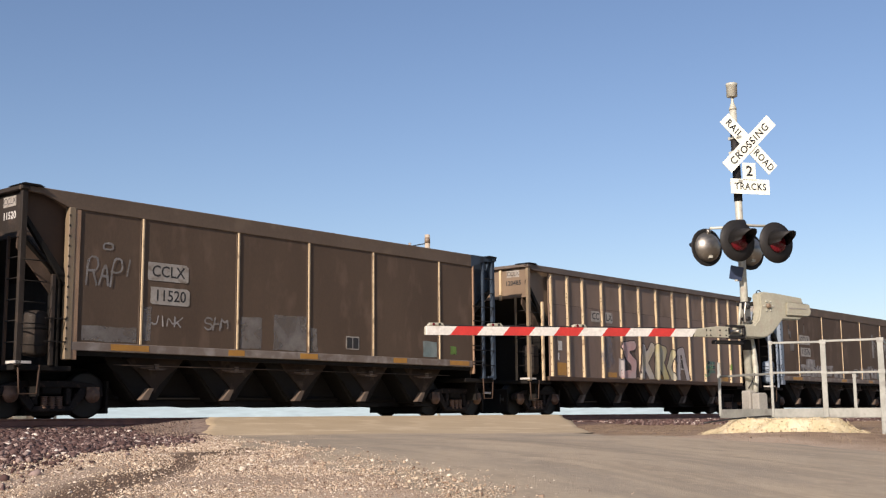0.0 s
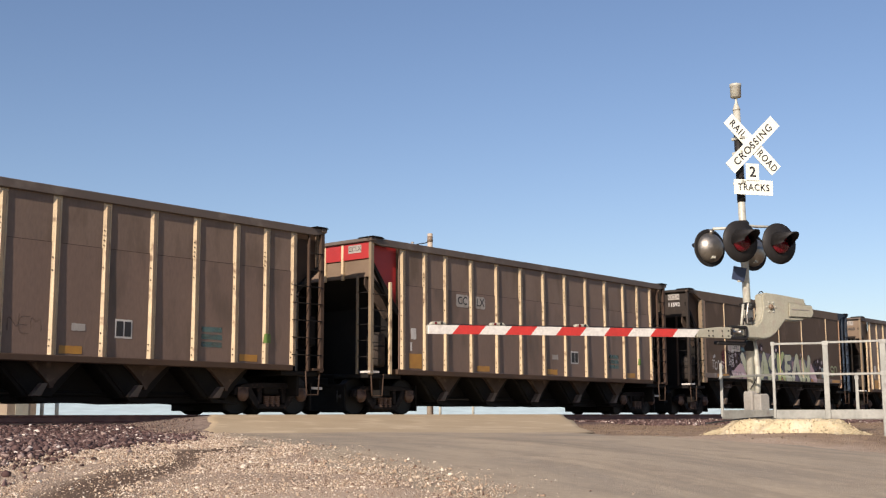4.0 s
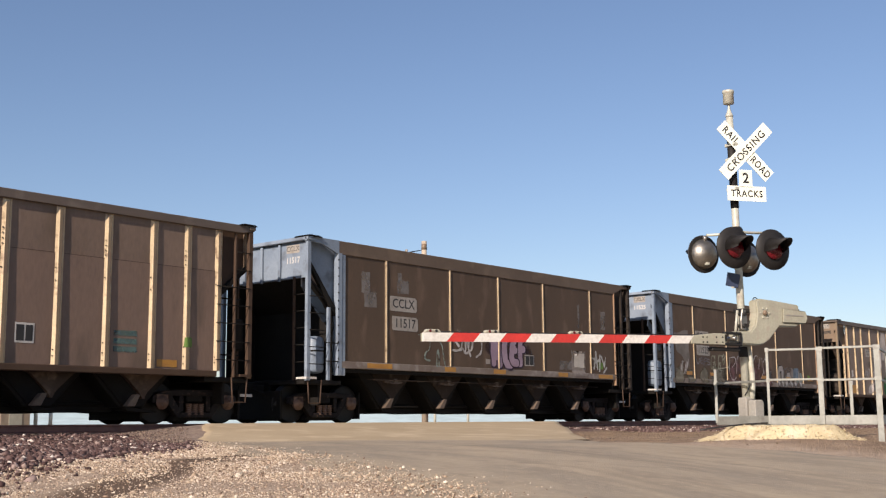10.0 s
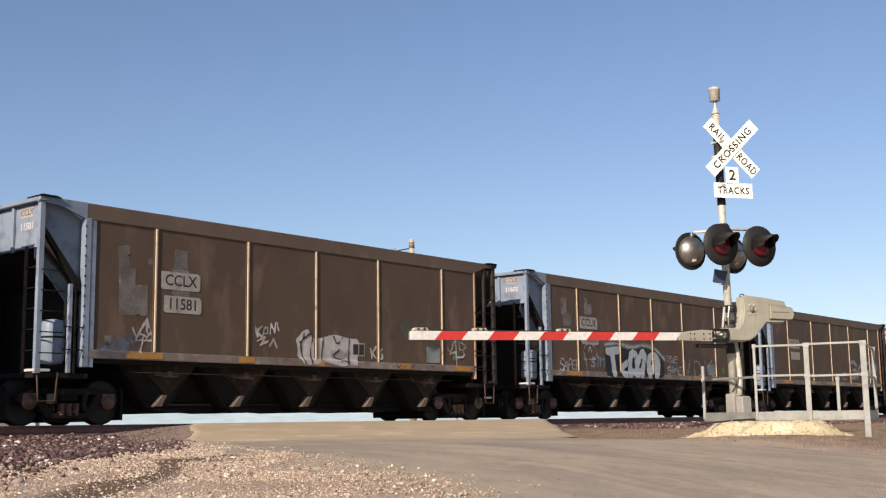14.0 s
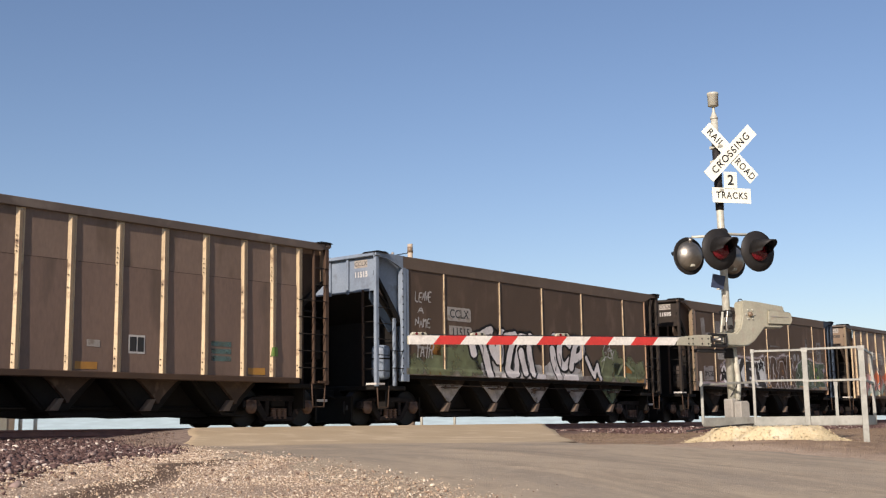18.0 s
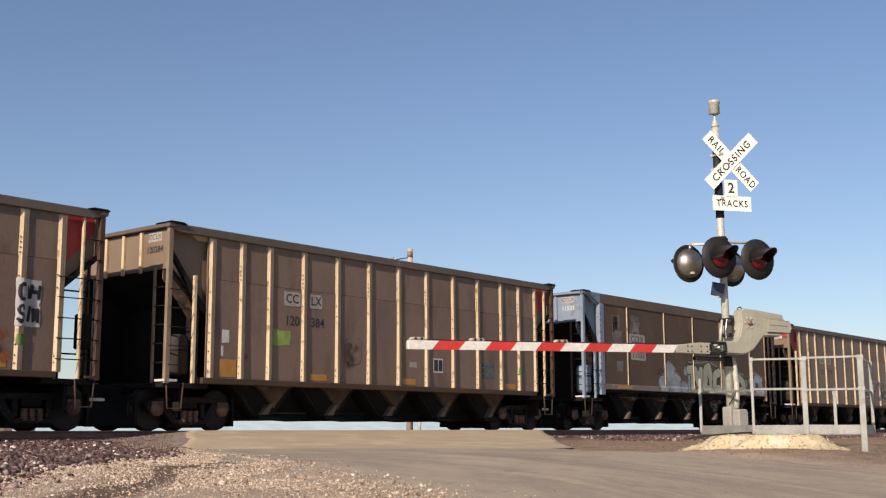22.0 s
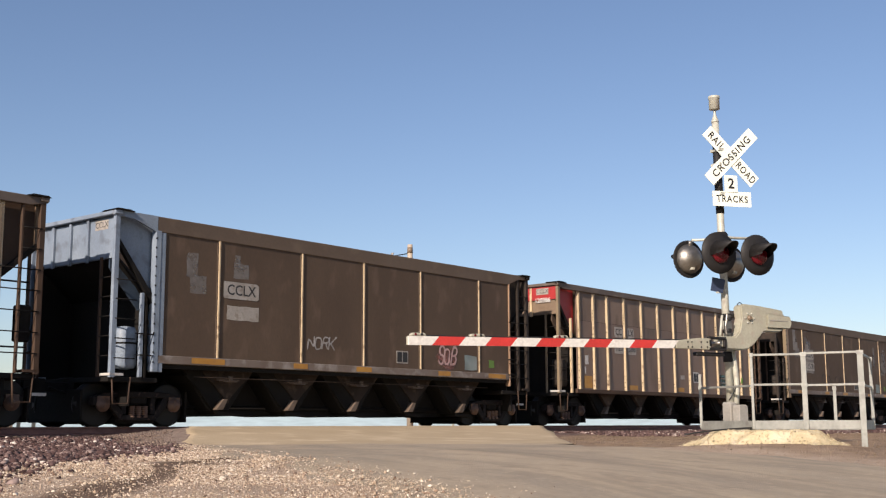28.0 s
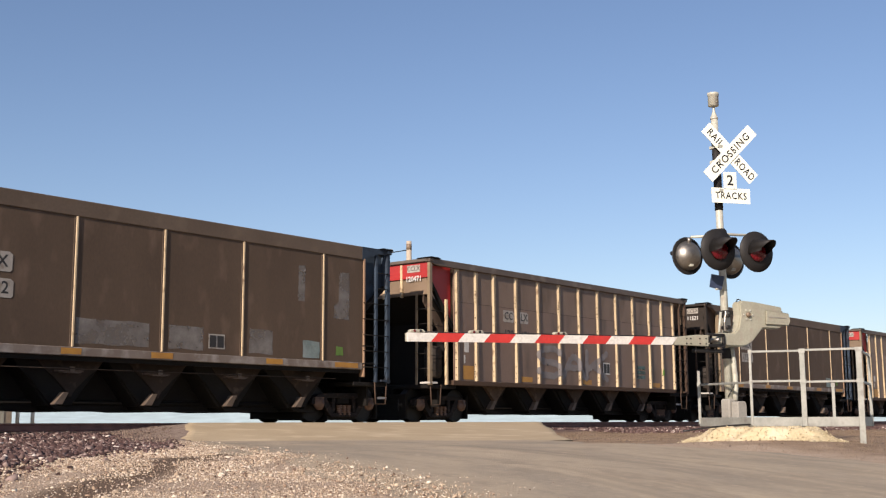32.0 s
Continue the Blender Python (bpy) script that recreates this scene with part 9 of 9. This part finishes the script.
def build_railing():
    r = thing("guard_railing", pose(16.6, -14.2, 0), "galvanised square-tube guard railing round the signal mast", "guard railing")

    def at(x, y, z):
        return (x - 16.6, y + 14.2, z)

    back_left, front_left, front_mid, front_right = (16.76, -12.90), (16.33, -13.98), (16.64, -14.66), (16.82, -15.44)
    far_right, far_mid = (18.6, -14.95), (18.54, -14.37)
    for (x, y), low, high, rad in ((back_left, -0.06, 0.78, 0.026), (front_left, -0.08, 1.04, 0.024), (front_mid, -0.09, 1.05, 0.045), (front_right, -0.42, 1.03, 0.05), (far_mid, -0.05, 0.6, 0.03), (far_right, -0.1, 1.03, 0.03)):
        p = part("post", Form().bar(at(x, y, low), at(x, y, high), rad * 1.9, rad * 1.7).bevel(0.004), RAIL_STEEL, r, "upright square steel post")
        for z in (0.565, 1.02):
            if z < high:
                part("rail_bracket", Form().bar(at(x, y, z - 0.03), at(x, y, z + 0.03), rad * 1.9 + 0.012, rad * 1.7 + 0.012), RAIL_STEEL, p)
    for a, b, z in ((front_left, front_mid, 1.02), (front_mid, front_right, 1.03), (front_left, front_mid, 0.575), (front_mid, front_right, 0.56), (back_left, front_left, 0.56), (front_right, far_right, 1.02), (front_right, far_right, 0.56)):
        part("rail_bar", Form().bar(at(*a, z), at(*b, z), 0.030, 0.034).bevel(0.004), RAIL_STEEL, r)
    for a, b in ((front_left, front_mid), (front_mid, front_right), (back_left, front_left), (front_right, far_right)):
        d = (Vector((*b, 0)) - Vector((*a, 0))).normalized()
        n = Vector((-d.y, d.x, 0)) * 0.012
        f = Form()
        vs = [f.bm.verts.new(Vector(at(*p, z)) + s * n) for z in (-0.085, 0.045) for p, s in ((a, 1), (b, 1), (b, -1), (a, -1))]
        for q in ((0, 1, 2, 3), (4, 5, 6, 7), (0, 1, 5, 4), (1, 2, 6, 5), (2, 3, 7, 6), (3, 0, 4, 7)):
            f.bm.faces.new([vs[i] for i in q])
        part("toe_board", f, RAIL_STEEL, r, "grey kick board along the foot of the railing")
    f = Form()
    f.bm.faces.new([f.bm.verts.new(at(x, y, -0.075)) for x, y in (front_left, front_mid, front_right, far_right, far_mid, back_left)])
    ret = bmesh.ops.extrude_face_region(f.bm, geom=f.bm.faces[:])
    bmesh.ops.translate(f.bm, vec=(0, 0, -0.02), verts=[v for v in ret["geom"] if isinstance(v, bmesh.types.BMVert)])
    part("deck_plate", f, RAIL_STEEL, r, "grey steel deck plate")


def build_mound():
    """Pale fill heaped round the mast's foundation."""
    s, t = np.meshgrid(np.linspace(-1, 1, 150), np.linspace(-1, 1, 110), indexing="ij")
    cx, cy, turn = 16.36, -14.11, radians(-82)
    lx, ly = s * 1.30, t * 0.78
    x = cx + lx * math.cos(turn) - ly * math.sin(turn)
    y = cy + lx * math.sin(turn) + ly * math.cos(turn)
    reach = np.maximum((np.abs(s)) ** 2.2 + (np.abs(t)) ** 2.2, 0) ** (1 / 2.2)
    bump = 0.035 * np.sin(x * 5.3 + 2 * np.sin(y * 3.1)) * np.sin(y * 6.1) + 0.02 * np.sin(x * 13 + y * 9)
    rough = np.zeros_like(x)
    flat_x, flat_y = x.ravel(), y.ravel()
    rough = np.array([noise.fractal((a * 9, b * 9, 0), 0.8, 2.1, 4) for a, b in zip(flat_x, flat_y)]).reshape(x.shape)
    rise = np.clip((1.0 - reach + bump * 2.2) / 0.66, 0, 1)
    rise = rise * rise * (3 - 2 * rise)
    z = height(x, y) - 0.03 + 0.295 * rise + bump * 0.25 * rise
    z = np.minimum(z, -0.105 + bump * 0.1) + 0.022 * rough * rise
    whole("fill_mound", sheet("fill_mound", x, y, z, FILL), FILL, "heap of pale limestone fill at the foot of the signal", "gravel heap")
    rng = np.random.default_rng(12)
    i = rng.integers(8, 142, 4000)
    j = rng.integers(5, 105, 4000)
    ok = rise[i, j] > 0.02
    i, j = i[ok], j[ok]
    rocks("fill_stones", x[i, j] + rng.normal(0, 0.03, len(i)), y[i, j] + rng.normal(0, 0.03, len(i)), z[i, j] - 0.006, np.full(len(i), 0.022), FILL_STONE, "small pale stones on the heap of fill", "gravel", seed=13)
    wire = [(15.35 + 0.1 * k, -13.35 - 0.06 * k, -0.155 + 0.016 * k * (1 - k / 24)) for k in range(11)]
    whole("ground_cable", Form().path(wire, 0.012, n=6), CABLE, "black cable lying over the pale fill", "cable")


build_signal()
build_mechanism()
build_railing()
build_mound()

# ---- beyond the track ----
POLE = surface("pole_timber", (0.50, 0.42, 0.32), (0.40, 0.33, 0.25), 3.0, 0.8, fine=30)
SHED = surface("shed_tan_steel", (0.32, 0.256, 0.176), (0.264, 0.208, 0.144), 2.0, 0.6, fine=25)


def build_far():
    p = thing("utility_pole", pose(44.5, 17.7, -0.4), "far wooden utility pole with insulators and wires", "utility pole")
    part("pole", Form().tube((0, 0, 0), (0, 0, 9.75), 0.17, 0.135, n=14), POLE, p, "weathered timber pole")
    part("pole_cap", Form().tube((0, 0, 9.3), (0, 0, 9.6), 0.15, 0.14, n=14), BRONZE, p)
    part("insulator_arm", Form().tube((0, 0, 9.3), (-0.75, 0.55, 9.12), 0.025, n=8), GRIME_SHADE, p)
    part("insulator", Form().spin([(0, 0.05), (0.05, 0.09), (0.1, 0.05), (0.15, 0.09), (0.2, 0.04)], (-0.75, 0.55, 9.10), (0, 0, 1), n=12), PLACARD, p)
    wire = []
    for k in range(25):
        t = k / 24
        wire.append((-0.75 - 38 * t, 0.55 + 12 * t, 9.2 - 5.5 * t * (1 - t)))
    part("wire", Form().path(wire, 0.012, n=5), CABLE, p)
    q = thing("utility_pole", pose(44.5 - 38.75, 17.7 + 12.55, -0.4), "far wooden utility pole with insulators and wires", "utility pole")
    part("pole", Form().tube((0, 0, 0), (0, 0, 9.6), 0.17, 0.135, n=14), POLE, q)
    s = thing("equipment_shed", pose(34.2, 40, -0.4), "small tan steel equipment shed beyond the track", "shed")
    part("wall", Form().box(-0.9, 0.9, -0.7, 0.7, 0, 2.1).bevel(0.02), SHED, s)
    part("roof", Form().plate([(-1.0, 2.1), (1.0, 2.1), (1.0, 2.16), (0, 2.36), (-1.0, 2.16)], -0.8, 0.8), GALV, s)
    part("door", Form().box(-0.4, 0.4, -0.73, -0.701, 0.05, 1.9).bevel(0.01), CAST, s)
    for x, y, h in ((35.85, 40, 1.9), (36.8, 40, 1.7), (71.0, 40, 2.2), (75.2, 40, 2.2)):
        m = thing("marker_post", pose(x, y, -0.4), "pale upright marker post beyond the track", "post", "marker posts beyond the track")
        part("post", Form().tube((0, 0, 0), (0, 0, h), 0.11, n=12), GALV, m)
        part("post_cap", Form().spin([(0, 0.12), (0.03, 0.12), (0.06, 0.05)], (0, 0, h), (0, 0, 1), n=12), GALV, m)


build_far()

# ---- what moves ----
START = 11.10                            # where the first car's near end stands at the start
TRAVEL = ((0, 0.00), (1.5, 20.47), (3, 40.95), (6, 81.77), (8, 109.07), (10, 136.44), (13, 177.36), (16, 218.20), (19, 258.98), (21, 286.10), (23, 313.16), (26, 353.86), (28.5, 387.55), (30, 407.82), (32, 434.78))   # seconds, metres run


SLACK = {9: 0.09, 10: 0.08, 12: 0.08, 13: 0.03, 16: 0.09, 20: 0.06, 22: 0.05}    # couplings that are drawn out a little


def motions():
    for i, car in enumerate(train):
        x = START + (i + FIRST) * PITCH + SLACK.get(i + FIRST, 0.0)
        walk(car, [(t, pose(x - d, 0, 0)) for t, d in TRAVEL])
    # all wheels turn alike: one set of keys for leading and one for trailing wheelsets
    radius, speed = 0.457, TRAVEL[-1][1] / TRAVEL[-1][0]
    sets = {}
    for car in train:
        for truck in car.children:
            if not truck.name.startswith("truck"):
                continue
            for wheel in truck.children:
                if wheel.name.startswith("wheelset"):
                    sets.setdefault(round(wheel.location.x, 2), []).append(wheel)
    for x, group in sets.items():
        turn = [(k / FPS, pose(x, 0, radius, 0, -math.degrees(speed / radius) * k / FPS, 0)) for k in range(32 * FPS + 1)]
        walk(group[0], turn)
        keys = group[0].animation_data
        for wheel in group[1:]:
            wheel.rotation_mode = "QUATERNION"
            mine = wheel.animation_data_create()
            mine.action = keys.action
            mine.action_slot = keys.action_slot


motions()
